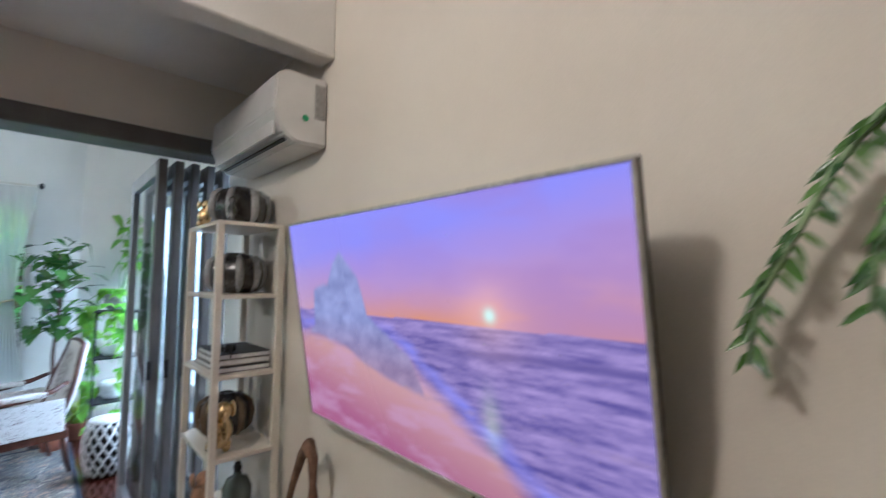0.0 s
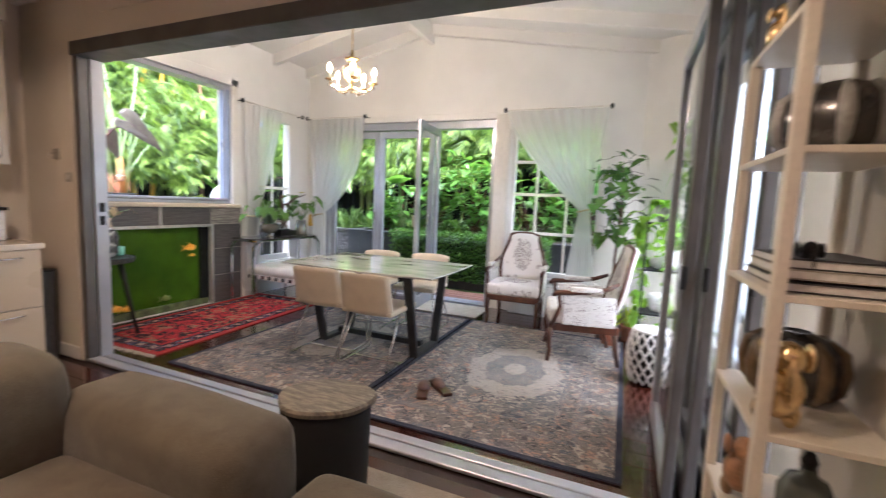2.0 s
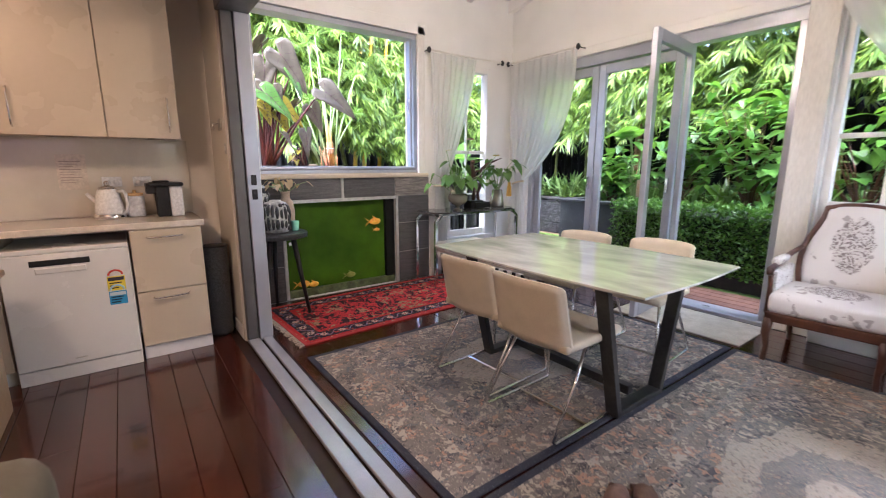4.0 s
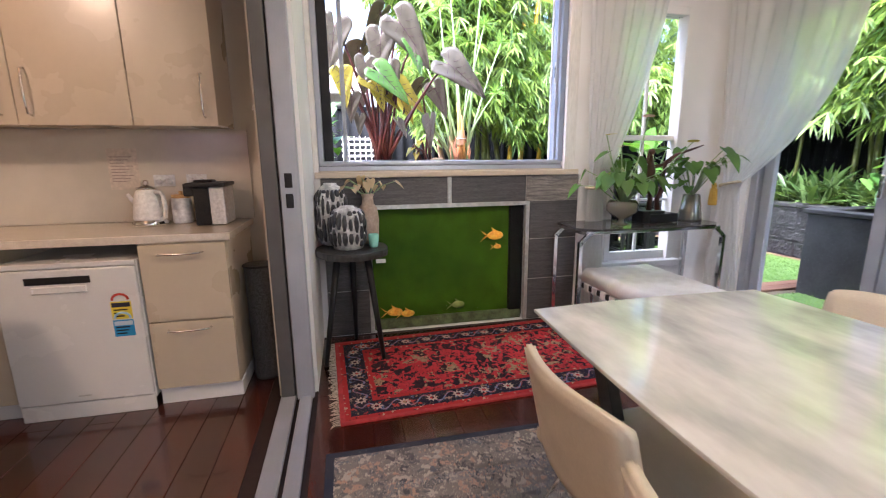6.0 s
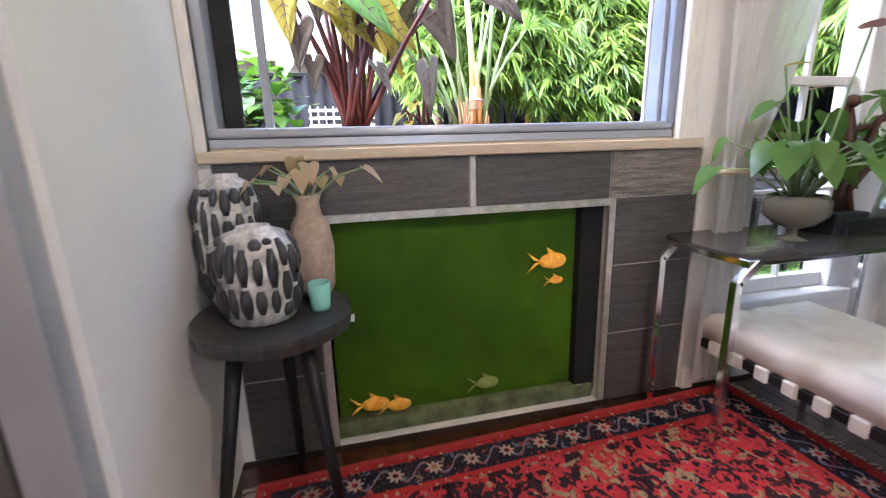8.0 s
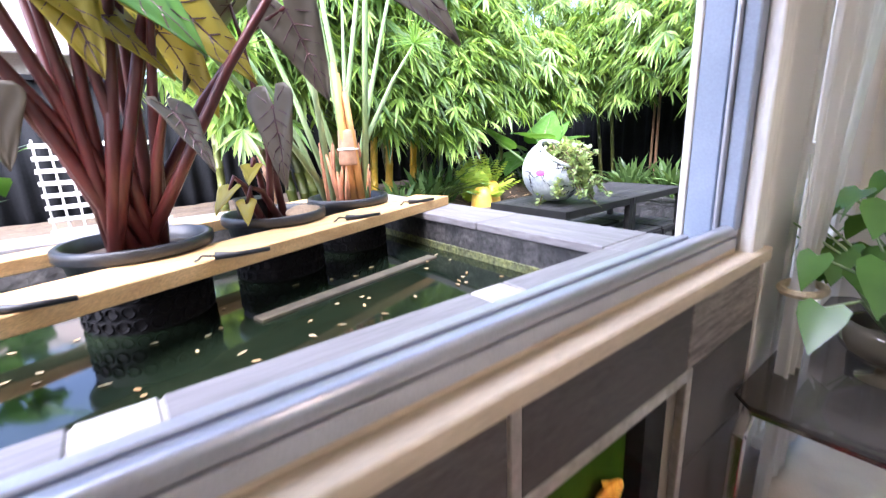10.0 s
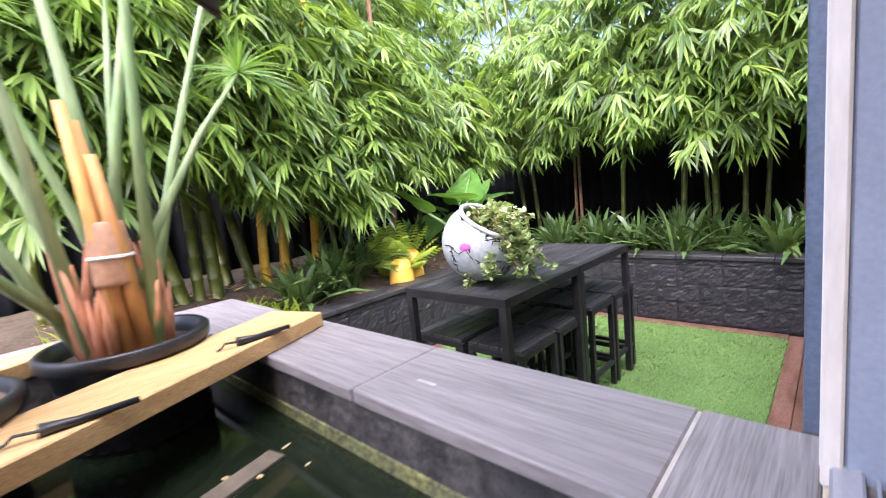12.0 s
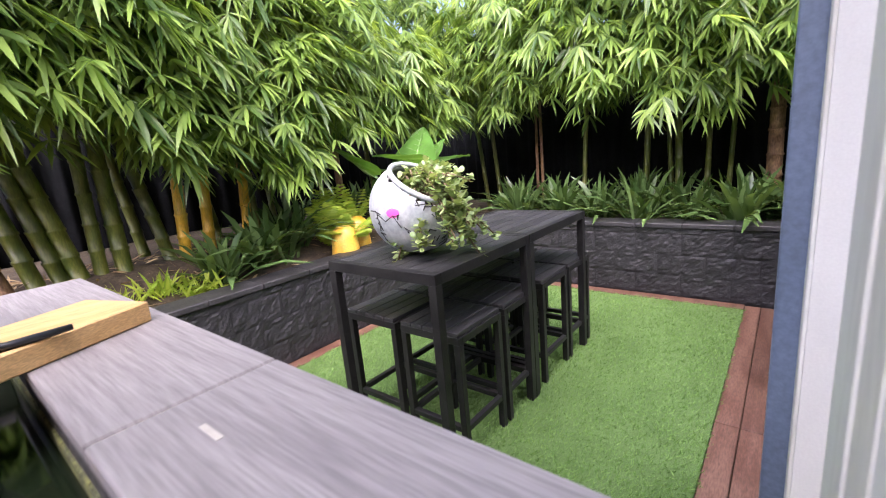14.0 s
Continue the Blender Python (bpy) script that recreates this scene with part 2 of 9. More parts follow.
WHITELEATHER = mat("white_leather", (0.78, 0.77, 0.73), (0.72, 0.7, 0.66), rough=0.42, scale=8, fine=200, fine_amount=0.04, bump=0.15, bump_scale=180)
DARKWOOD = mat("dark_mahogany", (0.09, 0.03, 0.015), (0.05, 0.016, 0.009), rough=0.3, scale=5, stretch=(3, 3, 0.5), fine=60, fine_amount=0.25, coat=0.3)
TILE = mat("dark_wood_look_tile", (0.062, 0.058, 0.056), (0.1, 0.094, 0.088), rough=0.42, scale=4, stretch=(1, 1.2, 16), fine=30, fine_amount=0.35, bump=0.2, bump_scale=40, vary=0.12)
TILELIGHT = mat("weathered_light_tile", (0.3, 0.27, 0.24), (0.12, 0.11, 0.1), rough=0.5, scale=5, stretch=(1, 1.5, 18), fine=30, fine_amount=0.4, bump=0.25, bump_scale=40)
TRIM = mat("silver_tile_trim", (0.55, 0.54, 0.5), (0.45, 0.44, 0.4), rough=0.35, metal=0.5, scale=20)
COPING = mat("striped_grey_tile", (0.238, 0.224, 0.226), (0.182, 0.17, 0.173), rough=0.5, scale=2.5, stretch=(1.3, 34, 8), fine=9, fine_amount=0.24, bump=0.18, bump_scale=6, vary=0.06, detail=8)
COPINGY = mat("striped_grey_tile_long", (0.24, 0.226, 0.228), (0.184, 0.172, 0.175), rough=0.5, scale=2.5, stretch=(34, 1.3, 8), fine=9, fine_amount=0.24, bump=0.18, bump_scale=6, vary=0.06, detail=8)
GROUT = mat("pale_grout", (0.5, 0.47, 0.42), (0.36, 0.34, 0.3), rough=0.9, scale=30)
PINE = mat("raw_pine", (0.66, 0.44, 0.2), (0.55, 0.34, 0.14), rough=0.6, scale=3, stretch=(9, 0.9, 9), fine=40, fine_amount=0.2, bump=0.12)
PLASTIC = mat("black_plastic", (0.012, 0.013, 0.015), (0.022, 0.023, 0.025), rough=0.38, scale=14, fine=120, fine_amount=0.2, bump=0.08)
SOIL = mat("dark_potting_soil", (0.035, 0.025, 0.018), (0.075, 0.055, 0.04), rough=0.95, scale=60, fine=180, fine_amount=0.5, bump=0.9, bump_scale=90)
BLOCK = mat("charcoal_split_block", (0.0115, 0.0115, 0.014), (0.023, 0.022, 0.026), rough=0.55, scale=9, fine=50, fine_amount=0.4, bump=0.7, bump_scale=45, vary=0.15)
CAP = mat("charcoal_cap", (0.034, 0.033, 0.036), (0.02, 0.02, 0.022), rough=0.5, scale=7, fine=60, fine_amount=0.3, bump=0.3, vary=0.12)
DECK = mat("worn_red_decking", (0.085, 0.033, 0.02), (0.16, 0.082, 0.055), rough=0.6, scale=3, stretch=(5, 0.9, 5), fine=30, fine_amount=0.3, bump=0.2, vary=0.12)
TURF = mat("turf_base", (0.07, 0.14, 0.03), (0.105, 0.19, 0.05), rough=0.9, scale=3, fine=200, fine_amount=0.5, bump=0.8, bump_scale=240)
EARTH = mat("garden_soil", (0.05, 0.035, 0.022), (0.09, 0.066, 0.04), rough=0.95, scale=12, fine=60, fine_amount=0.4, bump=0.8, bump_scale=30)
FENCE = mat("dark_fence_metal", (0.007, 0.008, 0.009), (0.012, 0.013, 0.015), rough=0.85, spec=0.1, scale=3, fine=40, fine_amount=0.2)
CULM = mat("green_bamboo_culm", (0.055, 0.08, 0.014), (0.125, 0.13, 0.024), rough=0.4, scale=5, stretch=(3, 3, 0.7), fine=40, fine_amount=0.25, vary=0.25)
CULMY = mat("golden_bamboo_culm", (0.75, 0.4, 0.02), (0.55, 0.38, 0.05), rough=0.4, scale=4, stretch=(3, 3, 0.7), fine=40, fine_amount=0.2, vary=0.15)
BAMBOO_LEAF = leaf_mat("bamboo_leaf", (0.05, 0.11, 0.03), (0.26, 0.39, 0.09), 0.36, 0.5, 1.1)
STRAP_LEAF = leaf_mat("strap_leaf", (0.045, 0.095, 0.027), (0.14, 0.23, 0.08), 0.24, 0.22, 3)
FERN_LEAF = leaf_mat("fern_leaf", (0.22, 0.36, 0.03), (0.38, 0.48, 0.06), 0.5, 0.4, 3)
BIG_LEAF = leaf_mat("elephant_ear_leaf", (0.06, 0.17, 0.035), (0.12, 0.27, 0.05), 0.3, 0.3, 6)
DARK_LEAF = leaf_mat("black_taro_leaf", (0.075, 0.068, 0.06), (0.135, 0.118, 0.085), 0.42, 0.28, 9)
YELLOW_LEAF = leaf_mat("yellowed_taro_leaf", (0.4, 0.26, 0.03), (0.3, 0.34, 0.05), 0.4, 0.4, 6)
HOUSE_LEAF = leaf_mat("house_plant_leaf", (0.035, 0.1, 0.022), (0.13, 0.26, 0.06), 0.25, 0.25, 8)
LIME_LEAF = leaf_mat("pothos_leaf", (0.14, 0.34, 0.03), (0.26, 0.46, 0.06), 0.35, 0.4, 8)
JADE_LEAF = leaf_mat("jade_leaf", (0.17, 0.27, 0.1), (0.36, 0.44, 0.2), 0.35, 0.25, 20)
HEDGE_LEAF = leaf_mat("hedge_leaf", (0.035, 0.11, 0.018), (0.09, 0.2, 0.03), 0.35, 0.25, 6)
REDSTEM = mat("maroon_stem", (0.09, 0.016, 0.014), (0.05, 0.012, 0.01), rough=0.4, scale=10, stretch=(1, 1, 0.3), fine=60, fine_amount=0.2)
PALESTEM = mat("pale_green_stem", (0.2, 0.32, 0.13), (0.3, 0.4, 0.2), rough=0.4, scale=6, stretch=(2, 2, 0.4), fine=40, fine_amount=0.15)
HUSK = mat("peeling_orange_husk", (0.52, 0.25, 0.12), (0.35, 0.13, 0.07), rough=0.7, scale=12, stretch=(2, 2, 0.3), fine=60, fine_amount=0.3, bump=0.4)
CERAMIC = mat("white_ceramic", (0.74, 0.74, 0.73), (0.66, 0.67, 0.68), rough=0.3, scale=9, coat=0.3)


# ---- mesh helpers ----
def part(name, bm, material, parent=None, label="", smooth=False, solid=0.0):
    """Links a bmesh as one mesh object, under parent when given; its points are in the world unless parent stands at the origin."""
    me = bpy.data.meshes.new(name)
    bm.to_mesh(me)
    bm.free()
    if smooth:
        me.shade_smooth()
    me.materials.append(material)
    ob = new(name, me)
    if parent is not None:
        ob.parent = parent
        base, p = Vector((0, 0, 0)), parent
        while p is not None:
            base += p.location
            p = p.parent
        ob.location = -base
    if solid:
        md = ob.modifiers.new("thickness", "SOLIDIFY")
        md.thickness = solid
    if label:
        ob["label"] = label
    return ob


def thing(name, at, label, category, group="", kind=""):
    ob = new(name)
    ob.location = at
    ob.empty_display_size = 0.1
    return tagged(ob, label, category, group, kind)


def box(x0, y0, z0, x1, y1, z1, bev=0.004, bm=None, seg=1):
    own = bmesh.new()
    bmesh.ops.create_cube(own, size=1)
    for v in own.verts:
        v.co = ((x0 + x1) / 2 + v.co.x * (x1 - x0), (y0 + y1) / 2 + v.co.y * (y1 - y0), (z0 + z1) / 2 + v.co.z * (z1 - z0))
    if bev:
        bev = min(bev, 0.45 * min(abs(x1 - x0), abs(y1 - y0), abs(z1 - z0)))
        bmesh.ops.bevel(own, geom=own.edges[:], offset=bev, segments=seg, affect="EDGES", profile=0.6)
    if bm is None:
        return own
    me = bpy.data.meshes.new("tmp")
    own.to_mesh(me)
    own.free()
    bm.from_mesh(me)
    bpy.data.meshes.remove(me)
    return bm


def turned(profile, centre=(0, 0, 0), seg=28, bm=None, lobes=0, depth=0.0):
    """A body turned round z from (radius, height) pairs; lobes press flutes into it."""
    bm = bm or bmesh.new()
    rings = []
    for r, z in profile:
        ring = []
        for i in range(seg):
            a = 2 * math.pi * i / seg
            k = r * (1 - depth * (0.5 + 0.5 * math.cos(lobes * a))) if lobes else r
            ring.append(bm.verts.new((centre[0] + k * math.cos(a), centre[1] + k * math.sin(a), centre[2] + z)))
        rings.append(ring)
    for a, b in zip(rings, rings[1:]):
        for i in range(seg):
            bm.faces.new((a[i], a[(i + 1) % seg], b[(i + 1) % seg], b[i]))
    bm.faces.new(rings[0][::-1])
    bm.faces.new(rings[-1])
    return bm


def tube(points, radius, seg=8, bm=None):
    """A round bar along points; radius is one number or one for each point."""
    bm = bm or bmesh.new()
    pts = [Vector(p) for p in points]
    rad = radius if isinstance(radius, (list, tuple)) else [radius] * len(pts)
    rings, side = [], None
    for i, p in enumerate(pts):
        d = (pts[min(i + 1, len(pts) - 1)] - pts[max(i - 1, 0)]).normalized()
        if side is None:
            side = d.orthogonal().normalized()
        side = (side - d * side.dot(d)).normalized()
        up = d.cross(side)
        rings.append([bm.verts.new(p + (side * math.cos(2 * math.pi * k / seg) + up * math.sin(2 * math.pi * k / seg)) * rad[i]) for k in range(seg)])
    for a, b in zip(rings, rings[1:]):
        for k in range(seg):
            bm.faces.new((a[k], a[(k + 1) % seg], b[(k + 1) % seg], b[k]))
    bm.faces.new(rings[0][::-1])
    bm.faces.new(rings[-1])
    return bm


def moved(bm, m):
    bmesh.ops.transform(bm, matrix=m, verts=bm.verts[:])
    return bm


def bar(a, b, w, h, bm=None, bev=0.002):
    """A square bar from a to b."""
    a, b = Vector(a), Vector(b)
    own = box(-w / 2, -h / 2, 0, w / 2, h / 2, (b - a).length, bev)
    q = (b - a).to_track_quat("Z", "Y").to_matrix().to_4x4()
    moved(own, Matrix.Translation(a) @ q)
    if bm is None:
        return own
    me = bpy.data.meshes.new("tmp")
    own.to_mesh(me)
    own.free()
    bm.from_mesh(me)
    bpy.data.meshes.remove(me)
    return bm


def piece(name, mesh, parent, m):
    """One small piece of a surface, sharing its mesh."""
    ob = new(name, mesh)
    ob.parent = parent
    ob.matrix_basis = Matrix.Translation(-Vector(parent.location)) @ m
    return ob


def mesh_of(bm, material, name="piece", smooth=False):
    me = bpy.data.meshes.new(name)
    bm.to_mesh(me)
    bm.free()
    if smooth:
        me.shade_smooth()
    me.materials.append(material)
    return me


def wall(name, x0, y0, z0, x1, y1, z1, material=WALL):
    return tagged(part(name, box(x0, y0, z0, x1, y1, z1, 0), material), kind="structure")


def blades(origins, ways, ups, lengths, widths, bend=0.25, rows=4, shape=(0.25, 1.0, 0.8, 0.0)):
    """Many leaves in one bmesh-free mesh: each a strip that narrows by shape, folds and droops. Arrays of n x 3 and n."""
    o, d, u = (np.asarray(a, float) for a in (origins, ways, ups))
    d /= np.linalg.norm(d, axis=1)[:, None]
    s = np.cross(d, u)
    s /= np.maximum(np.linalg.norm(s, axis=1), 1e-6)[:, None]
    u = np.cross(s, d)
    n, ln, wd = len(o), np.asarray(lengths)[:, None], np.asarray(widths)[:, None]
    vs = []
    for i in range(rows):
        f = i / (rows - 1)
        c = o + d * ln * f - np.array([0, 0, 1.0]) * ln * bend * f * f
        w = wd * shape[i] * 0.5
        vs += [c - s * w, c - u * wd * 0.12 * shape[i], c + s * w]
    v = np.stack(vs, 1).reshape(-1, 3)
    faces = []
    base = np.arange(n)[:, None] * rows * 3
    for i in range(rows - 1):
        k = i * 3
        for a in (0, 1):
            faces.append(base + np.array([k + a, k + a + 1, k + a + 4, k + a + 3]))
    f = np.stack(faces, 1).reshape(-1, 4)
    return v, f


def leaf_mesh(name, v, f, material, parent=None, kind=""):
    me = bpy.data.meshes.new(name)
    me.vertices.add(len(v))
    me.vertices.foreach_set("co", v.astype(np.float32).ravel())
    me.loops.add(f.size)
    me.loops.foreach_set("vertex_index", f.astype(np.int32).ravel())
    me.polygons.add(len(f))
    me.polygons.foreach_set("loop_start", np.arange(0, f.size, f.shape[1], dtype=np.int32))
    me.polygons.foreach_set("loop_total", np.full(len(f), f.shape[1], dtype=np.int32))
    me.update(calc_edges=True)
    me.validate()
    me.shade_smooth()
    me.materials.append(material)
    ob = new(name, me)
    if parent is not None:
        ob.parent = parent
        ob.location = -Vector(parent.location)
    if kind:
        ob["kind"] = kind
    return ob


rng = np.random.default_rng(7)


def around(n, tilt=(0.2, 1.0)):
    """n ways spread round the upright."""
    a = rng.uniform(0, 2 * math.pi, n)
    t = rng.uniform(*tilt, n)
    return np.stack([np.cos(a) * np.sin(t), np.sin(a) * np.sin(t), np.cos(t)], 1)


# ---- structure ----
GZ = -0.03
ground = tagged(part("ground", box(-60, -60, GZ - 0.4, 60, 60, GZ - 0.02, 0), EARTH), kind="structure")

floor = tagged(part("floor", box(-4.75, -3.0, -0.2, 0.75, 6.35, -0.006, 0), mat("floor_gap", (0.02, 0.008, 0.005), rough=0.6)), kind="structure")
wall("wall_east_living", 0.44, -3.0, -0.2, 0.6, 2.70, 3.3)
wall("wall_south", -4.78, -3.16, -0.2, 0.6, -3.0, 3.3)
wall("wall_west_kitchen", -4.78, -3.0, -0.2, -4.62, 2.70, 3.3)
wall("wall_jamb_west", -4.78, 2.70, -0.2, -3.96, 2.87, 2.33, WALL)
wall("wall_over_opening", -4.78, 2.70, 2.33, 0.6, 2.87, 4.1, WALL)
wall("wall_jamb_lining", -4.75, 2.872, 0.0, -3.965, 2.892, 2.6, WHITE)
tagged(part("ceiling_living", box(-4.78, -3.16, 3.1, 0.6, 2.70, 3.25, 0), CEIL), kind="structure")
tagged(part("ceiling_soffit", box(-4.62, 1.78, 2.67, 0.44, 2.70, 2.72, 0), CEIL), kind="structure")
tagged(part("ceiling_beam", box(-4.62, 1.66, 2.51, 0.44, 1.78, 3.1, 0.006), CEIL), kind="structure")

# west wall of the sunroom, round the wide window and the narrow one
XI, XO = -4.75, -4.91
for i, (y0, z0, y1, z1) in enumerate([(2.87, -0.2, 3.25, 1.15), (3.25, -0.2, 4.45, 0.0), (3.25, 0.945, 4.45, 1.15), (4.45, -0.2, 5.14, 1.15), (2.87, 1.15, 2.93, 2.62),
                                      (4.75, 1.15, 5.14, 2.62), (2.87, 2.62, 5.14, 3.45), (5.14, -0.2, 5.79, 0.42), (5.14, 2.4, 5.79, 3.45), (5.79, -0.2, 6.35, 3.45)]):
    wall(f"wall_west_{i + 1}", XO, y0, z0, XI, y1, z1, WHITE)
# north wall, round the doors and the window
YN, YF = 6.15, 6.35
for i, (x0, z0, x1, z1) in enumerate([(-4.75, -0.2, -4.43, 3.9), (-4.43, 2.4, -1.8, 3.9), (-1.8, -0.2, -1.6, 3.9), (-1.6, -0.2, -0.5, 0.45), (-1.6, 2.32, -0.5, 3.9),
                                      (-0.5, -0.2, -0.12, 3.9)]):
    wall(f"wall_north_{i + 1}", x0, YN, z0, x1, YF, z1, WHITE)
# slanting pier at the north east corner, and the east side with its window
pier = bmesh.new()
ring = [(-0.12, 6.15), (0.5, 5.55), (0.66, 5.7), (-0.12, 6.35)]
lo_ring = [pier.verts.new((x, y, -0.2)) for x, y in ring]
hi_ring = [pier.verts.new((x, y, 3.5)) for x, y in ring]
for i in range(4):
    pier.faces.new((lo_ring[i], lo_ring[(i + 1) % 4], hi_ring[(i + 1) % 4], hi_ring[i]))
pier.faces.new(hi_ring)
pier.faces.new(lo_ring[::-1])
bmesh.ops.recalc_face_normals(pier, faces=pier.faces[:])
tagged(part("wall_north_east", pier, WHITE), kind="structure")
for i, (y0, z0, y1, z1) in enumerate([(2.87, -0.2, 3.75, 3.5), (3.75, -0.2, 5.4, 0.3), (3.75, 2.3, 5.4, 3.5), (5.4, -0.2, 5.6, 3.5)]):
    wall(f"wall_east_{i + 1}", 0.5, y0, z0, 0.66, y1, z1, WHITE)

# pitched ceiling with rafters, in one mesh a slope
RX, RZ, EWZ, EEZ = -2.75, 3.62, 3.2, 2.98


def slope(x0, z0, x1, z1):
    bm = bmesh.new()
    vs = [bm.verts.new(p) for p in [(x0, 2.6, z0), (x1, 2.6, z1), (x1, 6.6, z1), (x0, 6.6, z0), (x0, 2.6, z0 + 0.1), (x1, 2.6, z1 + 0.1), (x1, 6.6, z1 + 0.1), (x0, 6.6, z0 + 0.1)]]
    for f in [(0, 1, 2, 3), (7, 6, 5, 4), (0, 4, 5, 1), (1, 5, 6, 2), (2, 6, 7, 3), (3, 7, 4, 0)]:
        bm.faces.new([vs[k] for k in f])
    for y in (3.35, 4.05, 4.75, 5.45, 6.1):
        bar((x0, y, z0 - 0.06), (x1, y, z1 - 0.06), 0.07, 0.14, bm, 0.004)
    bmesh.ops.recalc_face_normals(bm, faces=bm.faces[:])
    return bm


tagged(part("ceiling_west", slope(-5.1, EWZ - 0.07, RX, RZ), CEIL), kind="structure")
tagged(part("ceiling_east", slope(RX, RZ, 0.9, EEZ), CEIL), kind="structure")
tagged(part("ceiling_ridge", box(RX - 0.04, 2.87, RZ - 0.24, RX + 0.04, 6.15, RZ - 0.02, 0.004), CEIL), kind="structure")

# header and track of the folding doors
head = thing("door_track", (-1.8, 2.78, 0), "grey aluminium folding door frame with floor track", "door frame", kind="structure")
part("head_rail", box(-3.96, 2.685, 2.25, 0.44, 2.885, 2.345, 0.006), ALUDARK, head)
part("floor_sill", box(-3.93, 2.70, 0.0, 0.44, 2.78, 0.022, 0.004), ALU, head)
part("floor_guide", box(-3.93, 2.80, 0.0, 0.44, 2.865, 0.018, 0.004), ALU, head)
part("side_jamb", box(-3.96, 2.705, 0.0, -3.905, 2.775, 2.25, 0.004), ALUDARK, head)
part("side_jamb_outer", box(-3.96, 2.785, 0.0, -3.90, 2.875, 2.25, 0.004), ALU, head)
for z in (1.04, 1.14):
    part("lock_plate", box(-3.899, 2.81, z, -3.893, 2.845, z + 0.07, 0.001), BLACK, head)
tagged(part("trim_panel", box(-3.6, 2.69, 2.5, -1.09, 2.7, 2.66, 0.003), WALL), kind="structure")
tagged(part("trim_corner_west", box(-3.99, 2.688, 0.0, -3.962, 2.70, 2.33, 0.003), WALL), kind="structure")


# ---- windows and doors ----
def pane(x0, y0, z0, x1, y1, z1, parent, material=None):
    ob = part("pane", box(x0, y0, z0, x1, y1, z1, 0), material or GLASS, parent)
    ob.visible_shadow = False
    return ob


w1 = thing("window_1", (-4.82, 3.84, 1.19), "wide sliding window with grey aluminium frame, slid open", "window", kind="structure")
part("window_sill", box(-4.77, 2.9, 1.152, -4.715, 4.86, 1.192, 0.004), CREAMWOOD, w1, "cream painted timber sill")
part("sill_ledge", box(-4.905, 2.93, 1.15, -4.77, 4.75, 1.2, 0.003), CREAMWOOD, w1)
part("track_inner", box(-4.8, 2.93, 1.232, -4.766, 4.742, 1.266, 0.015, seg=5), ALU, w1, smooth=True)
part("track_base", box(-4.8, 2.93, 1.2, -4.768, 4.742, 1.23, 0.002), ALU, w1)
part("track_seal", box(-4.814, 2.93, 1.2, -4.8005, 4.742, 1.245, 0.002), BLACK, w1)
part("track_middle", box(-4.84, 2.93, 1.2, -4.815, 4.75, 1.226, 0.003), ALU, w1)
part("track_rib", box(-4.852, 2.93, 1.2, -4.848, 4.75, 1.222, 0.001), ALU, w1)
part("track_rib", box(-4.864, 2.93, 1.2, -4.86, 4.75, 1.222, 0.001), ALU, w1)
part("track_outer", box(-4.9, 2.93, 1.2, -4.872, 4.75, 1.228, 0.003), ALU, w1)
part("track_bed", box(-4.9, 2.93, 1.2, -4.77, 4.75, 1.212, 0.001), mat("dirty_track", (0.2, 0.19, 0.17), (0.1, 0.09, 0.08), rough=0.8, scale=20), w1)
part("head_frame", box(-4.92, 2.93, 2.57, -4.765, 4.75, 2.62, 0.003), ALU, w1)
part("jamb_edge", box(-4.908, 4.685, 1.2, -4.889, 4.75, 2.57, 0.003), OLDWHITE, w1, "weathered white jamb edge")
part("jamb_frame_outer", box(-4.8885, 4.692, 1.2, -4.819, 4.75, 2.57, 0.003), ALUBLUE, w1)
part("jamb_seal", box(-4.8185, 4.7, 1.24, -4.8135, 4.75, 2.57, 0.001), BLACK, w1)
part("jamb_lip", box(-4.813, 4.684, 1.24, -4.804, 4.75, 2.57, 0.002), ALU, w1)
part("jamb_frame_inner", box(-4.8035, 4.702, 1.25, -4.766, 4.75, 2.57, 0.004), ALUBLUE, w1)
part("latch_plate", box(-4.843, 4.687, 1.83, -4.824, 4.6925, 1.98, 0.002), TRIM, w1)
part("latch_slot", box(-4.838, 4.685, 1.87, -4.829, 4.6875, 1.95, 0.001), BLACK, w1)
part("jamb_frame_south", box(-4.92, 2.93, 1.25, -4.77, 2.965, 2.57, 0.003), ALU, w1)
sash = part("sliding_sash", box(-4.905, 2.965, 1.24, -4.875, 3.03, 2.57, 0.004), BLACK, w1, "dark sliding sash pushed aside")
part("sash_stile", box(-4.905, 3.1, 1.24, -4.875, 3.13, 2.57, 0.004), ALU, w1)
pane(-4.893, 3.03, 1.26, -4.887, 3.1, 2.56, w1)
part("casing_right", box(-4.765, 4.742, 1.155, -4.73, 4.83, 2.7, 0.004), OLDWHITE, w1, "chipped white timber casing")
part("casing_outer", box(-4.914, 4.955, 0.6, -4.9, 5.03, 2.75, 0.003), OLDWHITE, w1)
part("casing_moulding", box(-4.9115, 4.86, 0.6, -4.9, 4.952, 2.75, 0.001), OLDWHITE, w1)
part("casing_left", box(-4.775, 2.893, 1.155, -4.735, 2.93, 2.7, 0.004), OLDWHITE, w1)
part("casing_top", box(-4.775, 2.893, 2.62, -4.73, 4.86, 2.74, 0.004), WHITE, w1)

